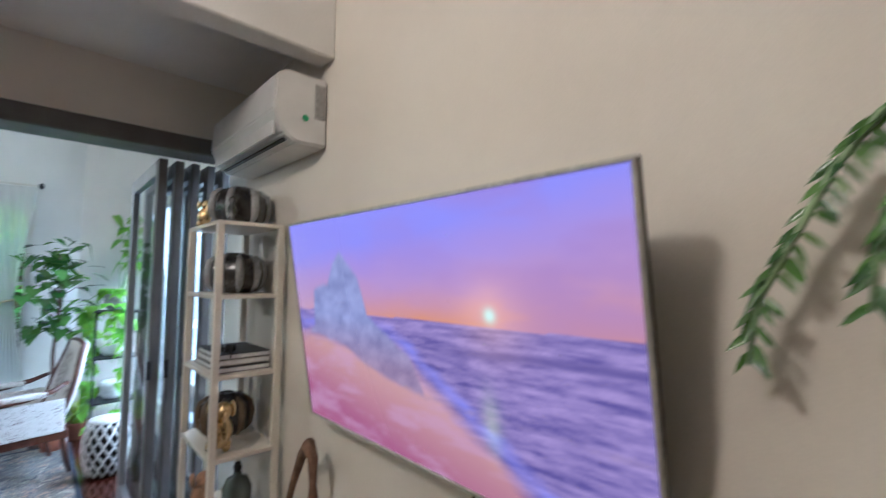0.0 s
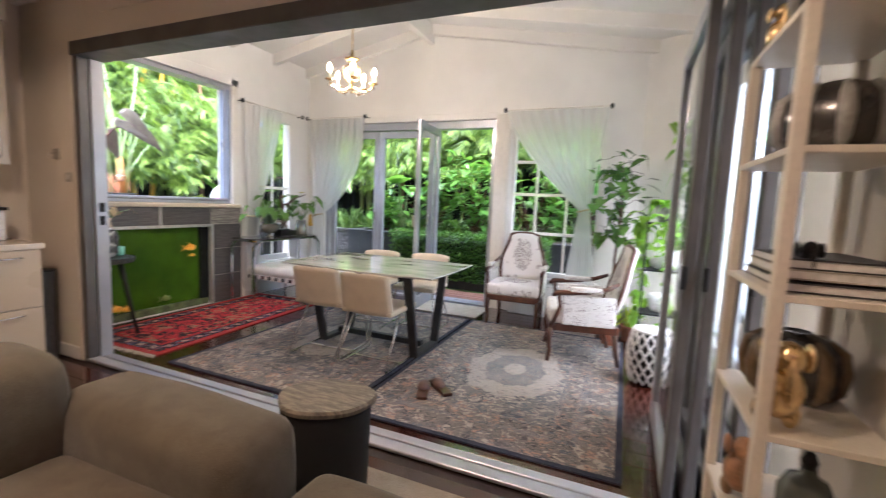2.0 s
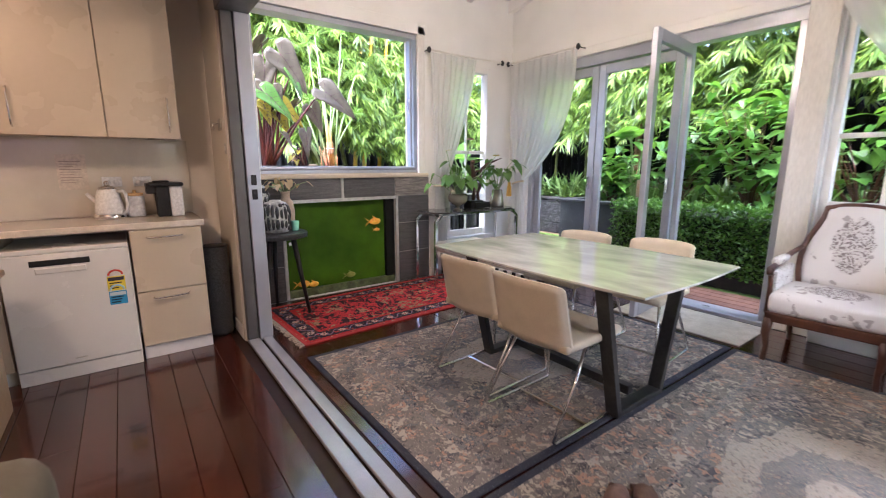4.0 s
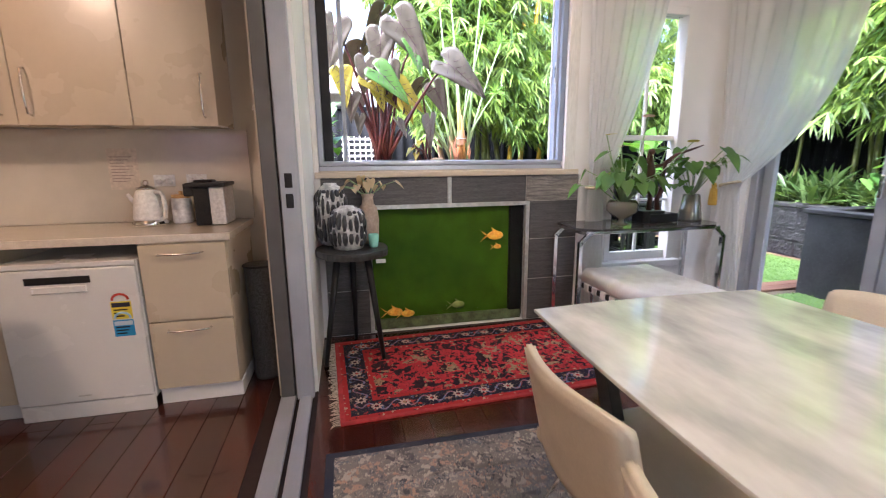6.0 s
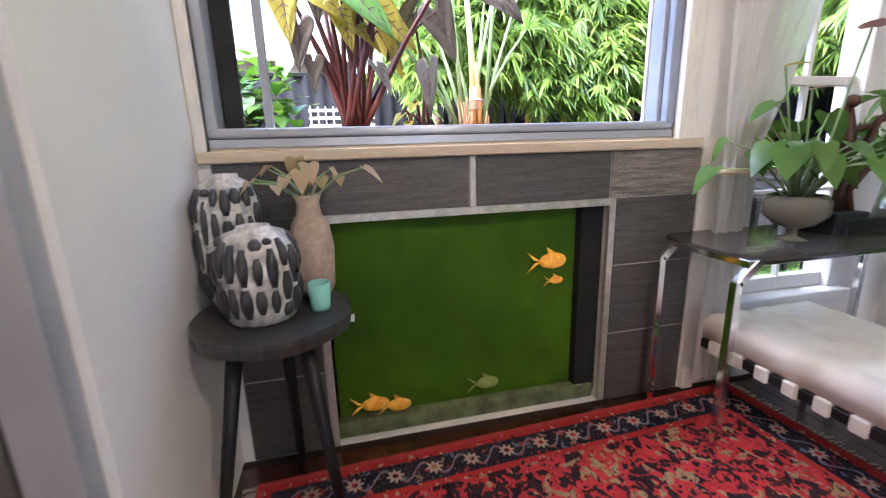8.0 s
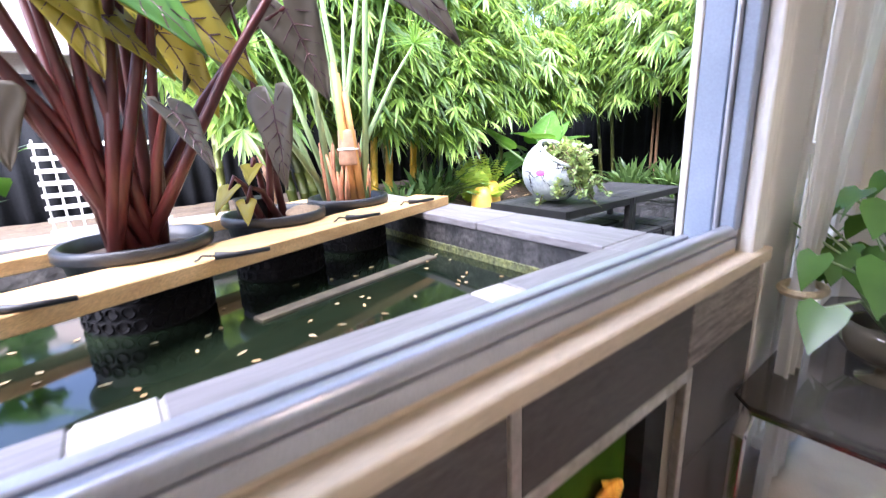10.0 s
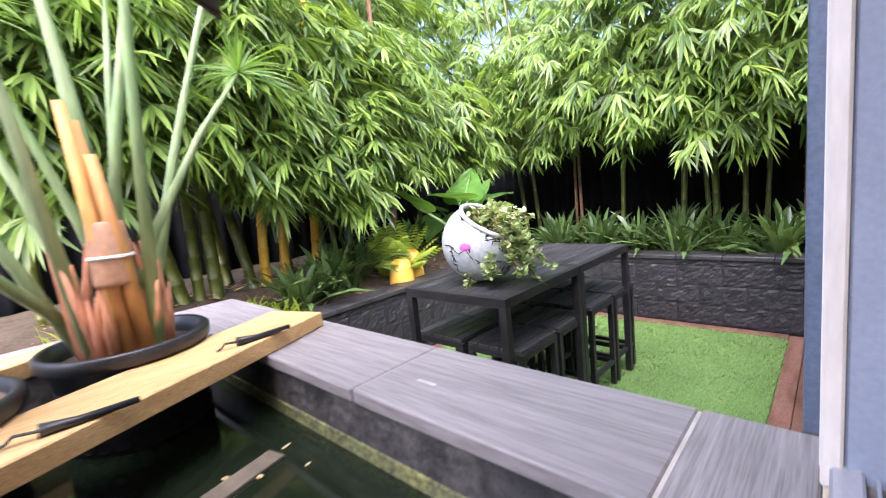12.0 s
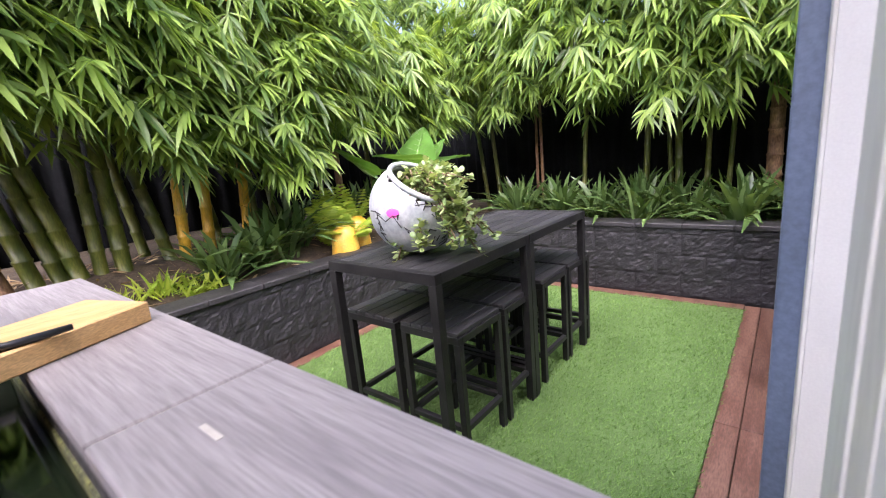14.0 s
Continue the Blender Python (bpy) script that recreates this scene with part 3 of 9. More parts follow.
w2 = thing("window_2", (-4.8, 5.46, 0.42), "narrow white sash window with glazing bars", "window", kind="structure")
part("window_frame_left", box(-4.85, 5.14, 0.42, -4.74, 5.19, 2.4, 0.004), WHITE, w2)
part("window_frame_right", box(-4.85, 5.74, 0.42, -4.74, 5.79, 2.4, 0.004), WHITE, w2)
part("window_frame_top", box(-4.85, 5.19, 2.34, -4.74, 5.74, 2.4, 0.004), WHITE, w2)
part("window_sill", box(-4.86, 5.1, 0.38, -4.69, 5.83, 0.43, 0.005), WHITE, w2)
part("meeting_rail", box(-4.83, 5.19, 1.41, -4.78, 5.74, 1.45, 0.003), WHITE, w2)
part("bottom_rail", box(-4.83, 5.19, 0.43, -4.78, 5.74, 0.5, 0.003), WHITE, w2)
part("glazing_bar", box(-4.82, 5.455, 0.5, -4.79, 5.475, 2.34, 0.003), WHITE, w2)
part("glazing_bar", box(-4.82, 5.19, 0.92, -4.79, 5.74, 0.94, 0.003), WHITE, w2)
for y0, y1 in ((5.19, 5.455), (5.475, 5.74)):
    for z0, z1 in ((0.5, 0.92), (0.94, 1.41), (1.45, 2.34)):
        pane(-4.808, y0, z0, -4.803, y1, z1, w2)

w3 = thing("window_3", (-1.05, 6.25, 0.45), "white casement window with glazing bars over the garden", "window", kind="structure")
for x0, z0, x1, z1 in ((-1.6, 0.45, -1.55, 2.32), (-0.55, 0.45, -0.5, 2.32), (-1.55, 2.26, -0.55, 2.32), (-1.55, 0.45, -0.55, 0.52)):
    part("window_frame", box(x0, 6.2, z0, x1, 6.29, z1, 0.004), WHITE, w3)
part("window_sill", box(-1.63, 6.08, 0.42, -0.47, 6.3, 0.46, 0.005), WHITE, w3)
for z in (0.98, 1.46, 1.86):
    part("glazing_bar", box(-1.55, 6.22, z, -0.55, 6.26, z + 0.035, 0.003), WHITE, w3)
for x in (-1.27, -0.9):
    part("glazing_bar", box(x - 0.014, 6.22, 0.52, x + 0.014, 6.26, 2.26, 0.003), WHITE, w3)
pane(-1.55, 6.238, 0.52, -0.55, 6.243, 2.26, w3)

d1 = thing("door_1", (-2.8, 6.25, 0), "glazed grey aluminium garden doors, one leaf open", "door", kind="structure")
part("door_head", box(-4.43, 6.17, 2.3, -1.8, 6.3, 2.4, 0.004), ALU, d1)
part("door_frame", box(-4.43, 6.17, 0.0, -4.37, 6.3, 2.3, 0.004), ALU, d1)
part("door_frame", box(-1.86, 6.17, 0.0, -1.8, 6.3, 2.3, 0.004), ALU, d1)
part("threshold", box(-4.43, 6.12, -0.02, -1.8, 6.34, 0.02, 0.004), ALU, d1)
part("casing", box(-1.8, 6.11, 0.0, -1.62, 6.148, 2.45, 0.004), OLDWHITE, d1)
part("casing_head", box(-4.5, 6.12, 2.4, -1.8, 6.148, 2.48, 0.004), WHITE, d1)


def leaf(parent, width, m, name):
    """A glazed door leaf, hinged at its origin and running along x."""
    o = new(name)
    o.parent = parent
    o.matrix_basis = Matrix.Translation(-Vector(parent.location)) @ m
    for a in ((0, 0, 0, 0.075, 0.045, 2.27), (width - 0.075, 0, 0, width, 0.045, 2.27), (0.075, 0, 2.18, width - 0.075, 0.045, 2.27), (0.075, 0, 0, width - 0.075, 0.045, 0.14)):
        me = mesh_of(box(*a, 0.004), ALU, "stile")
        s = new("stile", me)
        s.parent = o
    g = new("pane", mesh_of(box(0.075, 0.02, 0.14, width - 0.075, 0.026, 2.18, 0), GLASS, "pane"))
    g.parent = o
    g.visible_shadow = False
    h = new("handle", mesh_of(box(width - 0.055, -0.04, 1.0, width - 0.03, 0.0, 1.14, 0.006), CHROME, "handle"))
    h.parent = o


leaf(d1, 0.82, pose(-4.36, 6.21, 0.02), "fixed_leaf")
leaf(d1, 0.85, pose(-3.53, 6.21, 0.02), "closed_leaf")
leaf(d1, 0.80, pose(-2.63, 6.21, 0.02, 0, 0, -84), "open_leaf")

w4 = thing("window_4", (0.58, 4.57, 0.3), "large side window over the planted border", "window", kind="structure")
for y0, z0, y1, z1 in ((3.75, 0.3, 3.81, 2.3), (5.34, 0.3, 5.4, 2.3), (3.81, 2.24, 5.34, 2.3), (3.81, 0.3, 5.34, 0.36), (4.56, 0.36, 4.6, 2.24)):
    part("window_frame", box(0.54, y0, z0, 0.62, y1, z1, 0.004), ALU, w4)
for y0, y1 in ((3.81, 4.56), (4.6, 5.34)):
    pane(0.578, y0, 0.36, 0.583, y1, 2.24, w4)

# folded stack of door leaves beside the shelf
stack = thing("folding_door", (0.2, 2.85, 0.02), "folded stack of glazed bronze aluminium door leaves", "folding door")
for i in range(5):
    x = 0.02 + i * 0.083
    lf = part("door_leaf", box(x, 2.88, 0.03, x + 0.045, 2.96, 2.24, 0.004), ALUDARK, stack)
    part("stile", box(x, 3.74, 0.03, x + 0.045, 3.82, 2.24, 0.004), ALUDARK if i else ALU, lf)
    part("top_rail", box(x, 2.96, 2.15, x + 0.045, 3.74, 2.24, 0.004), ALUDARK if i else ALU, lf)
    part("bottom_rail", box(x, 2.96, 0.03, x + 0.045, 3.74, 0.14, 0.004), ALUDARK if i else ALU, lf)
    g = part("pane", box(x + 0.019, 2.96, 0.14, x + 0.026, 3.74, 2.15, 0), GLASS, lf)
    g.visible_shadow = False
    part("hinge", tube([(x + 0.0, 2.875, 1.0), (x + 0.0, 2.875, 1.1)], 0.012), BLACK, lf)

# ---- fish tank wall ----
tank = thing("fish_tank", (-4.8, 3.85, 0), "built-in fish tank of green algae water in a tiled wall", "fish tank")
part("glass_front", box(-4.775, 3.25, 0.0, -4.765, 4.45, 0.945, 0), GLASS, tank).visible_shadow = False
ALGAE = mat("green_algae_water", (0.05, 0.115, 0.005), (0.03, 0.075, 0.004), rough=0.6, scale=2.2, fine=6, fine_amount=0.15, spec=0.1)
part("water", box(-5.03, 3.27, 0.06, -4.83, 4.34, 0.945, 0), ALGAE, tank, "murky bright green water")
# solid box in the tank's end; the corner's darkness is put into its colour
part("dark_corner", box(-5.0, 4.341, 0.03, -4.785, 4.445, 0.94, 0), plain("corner_near_black", (0.003, 0.003, 0.003), 0.9), tank)
part("gravel_ledge", box(-4.829, 3.255, 0.0, -4.78, 4.44, 0.075, 0.01, seg=2), mat("tank_ledge", (0.14, 0.17, 0.07), (0.07, 0.08, 0.04), rough=0.8, scale=14, bump=0.5, bump_scale=30), tank)
part("trim_top", box(-4.762, 3.235, 0.925, -4.74, 4.475, 0.955, 0.002), TRIM, tank)
part("trim_right", box(-4.762, 4.445, 0.0, -4.74, 4.475, 0.925, 0.002), TRIM, tank)
part("trim_left", box(-4.762, 3.235, 0.0, -4.74, 3.262, 0.925, 0.002), TRIM, tank)
part("tile_joint", box(-4.762, 3.83, 0.957, -4.738, 3.855, 1.15, 0.002), TRIM, tank)
part("pump_label", box(-4.764, 3.29, 0.53, -4.761, 3.36, 0.56, 0.001), WHITE, tank)
part("white_post", box(-4.78, 4.885, 0.0, -4.71, 4.95, 0.1, 0.006), OLDWHITE, tank)

ORANGE = mat("goldfish_orange", (0.85, 0.33, 0.02), (0.9, 0.5, 0.05), rough=0.4, scale=30)
for y, z, s, m in ((4.22, 0.69, 1.0, ORANGE), (4.24, 0.60, 0.5, ORANGE), (3.42, 0.13, 0.9, ORANGE), (3.52, 0.11, 0.8, ORANGE), (3.92, 0.15, 0.8, mat("olive_fish", (0.25, 0.28, 0.06), rough=0.5, scale=20))):
    fish = thing("goldfish", (-4.8, y, z), "orange goldfish hanging in the green water" if m is ORANGE else "olive carp hanging in the green water", "fish", "fish in the tank")
    b = bmesh.new()
    bmesh.ops.create_uvsphere(b, u_segments=14, v_segments=10, radius=1)
    moved(b, Matrix.Translation((-4.8, y, z)) @ Matrix.Diagonal((0.014 * s, 0.065 * s, 0.036 * s, 1)))
    part("body", b, m, fish, smooth=True)
    for dz, dy in ((0.03, 0.12), (-0.03, 0.12)):
        t = bmesh.new()
        vs = [t.verts.new(p) for p in [(-4.8, y - 0.055 * s, z), (-4.8, y - dy * s, z + dz * s * 1.5), (-4.8, y - 0.085 * s, z + dz * 0.2 * s)]]
        t.faces.new(vs)
        part("tail", t, m, fish, solid=0.003)
    t = bmesh.new()
    vs = [t.verts.new(p) for p in [(-4.8, y - 0.02 * s, z + 0.03 * s), (-4.8, y + 0.02 * s, z + 0.032 * s), (-4.8, y - 0.03 * s, z + 0.062 * s)]]
    t.faces.new(vs)
    part("fin", t, m, fish, solid=0.003)


# ---- kitchen ----
def handle(parent, a, b, out=(0.03, 0, 0)):
    """A bowed chrome bar handle from a to b, standing off by out."""
    a, b, o = Vector(a), Vector(b), Vector(out)
    pts = [a] + [a.lerp(b, f) + o * (0.85 + 0.3 * math.sin(math.pi * f)) for f in (0.03, 0.2, 0.4, 0.6, 0.8, 0.97)] + [b]
    return part("handle", tube(pts, 0.0055, 8), CHROME, parent, "chrome bow handle", smooth=True)


drawers = thing("drawer_cabinet", (-4.3, 2.28, 0), "gloss cream kitchen cabinet with two deep drawers", "cabinet")
part("body", box(-4.6, 2.085, 0.09, -4.02, 2.487, 0.874, 0.002), CABINET, drawers)
part("plinth", box(-4.58, 2.085, 0.0, -4.03, 2.49, 0.085, 0.002), WHITE, drawers)
for z0, z1, hz in ((0.10, 0.462, 0.42), (0.47, 0.868, 0.82)):
    f = part("drawer_front", box(-4.02, 2.087, z0, -3.998, 2.485, z1, 0.002), CABINET, drawers)
    handle(f, (-3.998, 2.175, hz), (-3.998, 2.375, hz + 0.004))

dish = thing("dishwasher", (-4.3, 1.78, 0), "white freestanding dishwasher with energy rating stickers", "dishwasher")
DWHITE = mat("white_enamel", (0.7, 0.69, 0.67), (0.68, 0.67, 0.65), rough=0.25, scale=3, fine=100, fine_amount=0.01)
part("body", box(-4.58, 1.48, 0.06, -4.0, 2.075, 0.80, 0.004), DWHITE, dish)
part("door", box(-4.0, 1.482, 0.09, -3.975, 2.073, 0.775, 0.005), DWHITE, dish)
part("control_panel", box(-4.0, 1.482, 0.78, -3.98, 2.073, 0.805, 0.003), DWHITE, dish)
part("kick_plate", box(-4.0, 1.482, 0.0, -3.985, 2.073, 0.085, 0.003), DWHITE, dish)
part("display", box(-3.9745, 1.61, 0.705, -3.972, 1.88, 0.74, 0.001), BLACK, dish)
part("grip", box(-3.978, 1.63, 0.66, -3.968, 1.86, 0.695, 0.004), DWHITE, dish)
part("badge", box(-3.975, 1.74, 0.12, -3.972, 1.8, 0.127, 0.001), TRIM, dish)
for z0, z1, c, l in ((0.51, 0.60, (0.75, 0.6, 0.05), "yellow energy sticker"), (0.42, 0.505, (0.03, 0.25, 0.5), "blue water sticker")):
    k = part("sticker", box(-3.975, 1.945, z0, -3.9735, 2.035, z1, 0), plain(l.replace(" ", "_"), c, 0.4), dish, l)
    part("sticker_band", box(-3.9735, 1.95, z1 - 0.028, -3.9728, 2.03, z1 - 0.006, 0), plain("dark_band", (0.03, 0.03, 0.05) if c[0] > 0.5 else (0.5, 0.6, 0.7), 0.4), k)
    arcs = bmesh.new()
    tube([(-3.974, 1.955 + 0.035 * (1 - math.cos(a)), z1 + 0.008 + 0.03 * math.sin(a)) for a in (0, 0.5, 1, 1.5, 2.1, 2.6, 3.14)], 0.006, 6, arcs)
    part("sticker_arc", arcs, plain("red_arc", (0.5, 0.05, 0.03), 0.4) if c[0] > 0.5 else plain("pale_arc", (0.35, 0.55, 0.7), 0.4), k)
    for q in range(3):
        part("print_bar", box(-3.9735, 1.955, z0 + 0.012 + q * 0.016, -3.9728, 2.0 + 0.008 * q, z0 + 0.019 + q * 0.016, 0), BLACK, k)

base2 = thing("base_cabinet", (-4.3, 1.0, 0), "gloss cream base cabinet beside the dishwasher", "cabinet")
part("body", box(-4.6, 0.3, 0.09, -4.02, 1.47, 0.874, 0.002), CABINET, base2)
part("plinth", box(-4.58, 0.3, 0.0, -4.05, 1.47, 0.085, 0.002), WHITE, base2)
for y0, y1 in ((0.305, 0.88), (0.885, 1.468)):
    f = part("door", box(-4.02, y0, 0.1, -3.998, y1, 0.868, 0.002), CABINET, base2)
    handle(f, (-3.998, y1 - 0.06, 0.6), (-3.998, y1 - 0.06, 0.8))
top = tagged(part("worktop", box(-4.61, 0.28, 0.876, -4.0, 2.51, 0.916, 0.006, seg=3), WORKTOP), "polished cream stone kitchen worktop", "worktop")
tagged(part("splashback", box(-4.618, 0.28, 0.918, -4.608, 2.52, 1.46, 0.001), mat("cream_glass_splashback", (0.66, 0.61, 0.52), rough=0.12, scale=2, fine_amount=0.01, coat=0.4)), "cream glass splashback above the worktop", "splashback")

upper = thing("wall_cabinet", (-4.44, 1.6, 1.46), "gloss cream wall cabinets with chrome bow handles", "cabinet")
part("body", box(-4.615, 0.5, 1.463, -4.28, 2.45, 2.42, 0.002), CABINET, upper)
part("bulkhead", box(-4.615, 0.5, 2.425, -4.23, 2.47, 2.67, 0.002), WALL, upper)
for y0, y1, h in ((0.7, 1.115, 1), (1.12, 1.545, 1), (1.55, 2.045, 0), (2.05, 2.452, 1)):
    f = part("door", box(-4.278, y0, 1.455, -4.256, y1, 2.415, 0.002), CABINET, upper)
    handle(f, (-4.256, y1 - 0.06 if h else y0 + 0.06, 1.5), (-4.256, y1 - 0.06 if h else y0 + 0.06, 1.72))

kettle = thing("kettle", (-4.42, 2.0, 0.916), "cream electric kettle with chrome base and lid knob", "kettle")
part("body", turned([(0.082, 0.02), (0.084, 0.03), (0.078, 0.09), (0.064, 0.16), (0.056, 0.18), (0.05, 0.187)], (-4.42, 2.0, 0.93)), CERAMIC, kettle, smooth=True)
part("base", turned([(0.088, 0.0), (0.09, 0.008), (0.086, 0.02), (0.08, 0.034)], (-4.42, 2.0, 0.918)), CHROME, kettle, smooth=True)
part("lid", turned([(0.052, 0), (0.045, 0.014), (0.02, 0.022), (0.012, 0.026), (0.016, 0.04), (0.01, 0.052), (0.002, 0.055)], (-4.42, 2.0, 1.117)), CHROME, kettle, smooth=True)
part("handle", tube([(-4.39, 2.05, 1.1), (-4.37, 2.085, 1.105), (-4.365, 2.1, 1.08), (-4.36, 2.105, 1.02), (-4.365, 2.095, 0.965), (-4.38, 2.07, 0.95)], 0.011, 8), CERAMIC, kettle, smooth=True)
part("spout", tube([(-4.44, 1.94, 1.03), (-4.45, 1.905, 1.06), (-4.455, 1.885, 1.09)], [0.018, 0.013, 0.01], 8), CERAMIC, kettle, smooth=True)

jar = thing("canister", (-4.48, 2.15, 0.916), "white canister with a wooden lid", "canister")
part("body", turned([(0.052, 0), (0.055, 0.01), (0.055, 0.075), (0.052, 0.08), (0.055, 0.085), (0.055, 0.14), (0.05, 0.146)], (-4.48, 2.15, 0.917)), CERAMIC, jar, smooth=True)
part("lid", turned([(0.05, 0), (0.05, 0.018), (0.01, 0.02), (0.012, 0.035), (0.004, 0.04)], (-4.48, 2.15, 1.063)), PINE, jar, smooth=True)

cof = thing("coffee_machine", (-4.38, 2.33, 0.916), "compact black and white capsule coffee machine", "coffee machine")
part("body", box(-4.52, 2.35, 0.918, -4.3, 2.43, 1.13, 0.012, seg=2), CERAMIC, cof)
part("column", box(-4.48, 2.27, 0.918, -4.3, 2.35, 1.13, 0.008, seg=2), BLACK, cof)
part("head", box(-4.5, 2.215, 1.08, -4.32, 2.3, 1.15, 0.008, seg=2), BLACK, cof)
part("top_plate", box(-4.52, 2.24, 1.132, -4.28, 2.44, 1.155, 0.006, seg=2), BLACK, cof)
part("lever", box(-4.44, 2.26, 1.155, -4.36, 2.36, 1.168, 0.005), BLACK, cof)
for y in (2.03, 2.21):
    o = thing("power_outlet", (-4.605, y, 1.15), "double power outlet with white plugs", "outlet", "outlets on the splashback")
    part("plate", box(-4.608, y - 0.058, 1.125, -4.6, y + 0.058, 1.195, 0.003), CERAMIC, o)
    for d in (-0.025, 0.025):
        part("plug", turned([(0.018, 0), (0.016, 0.02), (0.005, 0.028)], (0, 0, 0), 12), CERAMIC, o).matrix_basis = Matrix.Translation(-Vector(o.location)) @ pose(-4.6, y + d, 1.155, 0, 90, 0)
paper = thing("notice_sheet", (-4.606, 1.82, 1.23), "printed white notice sheet taped to the splashback", "notice")
part("sheet", box(-4.6075, 1.74, 1.11, -4.606, 1.9, 1.35, 0), mat("notice_paper", (0.58, 0.5, 0.42), (0.53, 0.46, 0.39), rough=0.6, scale=5), paper)
for i in range(9):
    part("text_line", box(-4.606, 1.755, 1.3 - i * 0.018, -4.6052, 1.87 - 0.02 * (i % 3), 1.304 - i * 0.018, 0), plain("grey_print", (0.25, 0.2, 0.19), 0.6), paper)
hook = thing("wall_hook", (-4.1, 2.695, 1.56), "small metal hook rack on the wall beside the cabinets", "hook")
part("plate", box(-4.22, 2.688, 1.52, -4.14, 2.7, 1.6, 0.003), TRIM, hook)
part("hook", tube([(-4.18, 2.688, 1.57), (-4.18, 2.65, 1.56), (-4.18, 2.645, 1.54), (-4.18, 2.655, 1.52)], 0.005), CHROME, hook)
sw = thing("light_switch", (-4.05, 2.7, 1.39), "light switch plate on the cream wall", "switch")
part("plate", box(-4.085, 2.692, 1.355, -4.015, 2.7, 1.425, 0.003), TRIM, sw)
part("rocker", box(-4.06, 2.688, 1.375, -4.04, 2.693, 1.405, 0.002), WHITE, sw)

bn = thing("mesh_bin", (-4.25, 2.58, 0), "tall black wire mesh bin beside the drawers", "bin")
part("shell", turned([(0.075, 0), (0.08, 0.02), (0.085, 0.66), (0.088, 0.68), (0.082, 0.69)], (-4.25, 2.59, 0.001)), mat("black_mesh", (0.03, 0.03, 0.03), (0.09, 0.09, 0.09), rough=0.5, scale=160, lo=0.45, hi=0.55, bump=0.6, bump_scale=160), bn, smooth=True)
part("rim", tube([(-4.25 + 0.088 * math.cos(a * math.pi / 8), 2.59 + 0.088 * math.sin(a * math.pi / 8), 0.685) for a in range(17)], 0.006, 6), BLACK, bn)

island = thing("breakfast_table", (-3.4, 1.1, 0), "tan laminate breakfast table with panel legs", "table")
TAN = mat("tan_laminate", (0.42, 0.3, 0.18), (0.36, 0.25, 0.15), rough=0.35, scale=3, stretch=(4, 1, 4))
part("tabletop", box(-3.75, 0.2, 0.72, -3.08, 1.55, 0.75, 0.004), TAN, island)
part("leg_panel", box(-3.7, 1.46, 0.0, -3.12, 1.49, 0.72, 0.003), TAN, island)
part("leg_panel", box(-3.7, 0.26, 0.0, -3.12, 0.29, 0.72, 0.003), TAN, island)


# ---- living room ----
def cushion(x0, y0, z0, x1, y1, z1, puff=0.02, r=0.07):
    bm = box(x0, y0, z0, x1, y1, z1, r, seg=4)
    bmesh.ops.subdivide_edges(bm, edges=[e for e in bm.edges if e.calc_length() > 0.15], cuts=4, use_grid_fill=True)
    c, h = Vector(((x0 + x1) / 2, (y0 + y1) / 2, (z0 + z1) / 2)), Vector(((x1 - x0) / 2, (y1 - y0) / 2, (z1 - z0) / 2))
    for v in bm.verts:
        q = Vector(((v.co.x - c.x) / h.x, (v.co.y - c.y) / h.y, (v.co.z - c.z) / h.z))
        k = max(0, 1 - q.x * q.x) * max(0, 1 - q.y * q.y) + max(0, 1 - q.x * q.x) * max(0, 1 - q.z * q.z) + max(0, 1 - q.y * q.y) * max(0, 1 - q.z * q.z)
        d = Vector((q.x ** 3, q.y ** 3, q.z ** 3))
        v.co += d * puff * min(k, 1)
        v.co += Vector((0, 0, 1)) * 0.006 * noise.noise(v.co * 4)
    return bm


sofa = thing("sofa", (-1.6, 0.8, 0), "olive-grey fabric sofa with padded arm", "sofa")
part("base", box(-2.15, -0.45, 0.06, -1.12, 1.82, 0.3, 0.03, seg=3), SOFA, sofa)
part("arm", cushion(-2.0, 1.58, 0.1, -1.15, 1.88, 0.62, 0.03, 0.09), SOFA, sofa, smooth=True)
part("arm", cushion(-2.0, -0.5, 0.1, -1.15, -0.2, 0.62, 0.03, 0.09), SOFA, sofa, smooth=True)
for y0, y1 in ((0.7, 1.58), (-0.2, 0.69)):
    part("seat_cushion", cushion(-1.85, y0, 0.28, -1.1, y1 - 0.005, 0.47, 0.03, 0.06), SOFA, sofa, smooth=True)
    part("back_cushion", cushion(-2.2, y0 - 0.02, 0.36, -1.86, y1 + 0.02, 0.78, 0.04, 0.1), SOFA, sofa, smooth=True)
for x in (-2.05, -1.2):
    for y in (-0.38, 1.75):
        part("foot", turned([(0.025, 0), (0.03, 0.06)], (x, y, 0), 12), DARKWOOD, sofa)
otto = thing("ottoman", (-0.98, 1.45, 0), "olive-grey fabric footstool in front of the sofa", "ottoman")
part("cushion", cushion(-1.08, 1.0, 0.2, -0.62, 1.9, 0.44, 0.03, 0.06), SOFA, otto, smooth=True)
part("base", box(-1.06, 1.03, 0.04, -0.65, 1.87, 0.21, 0.02, seg=2), SOFA, otto)
for x in (-1.03, -0.68):
    for y in (1.06, 1.84):
        part("foot", turned([(0.02, 0), (0.022, 0.045)], (x, y, 0), 10), DARKWOOD, otto)

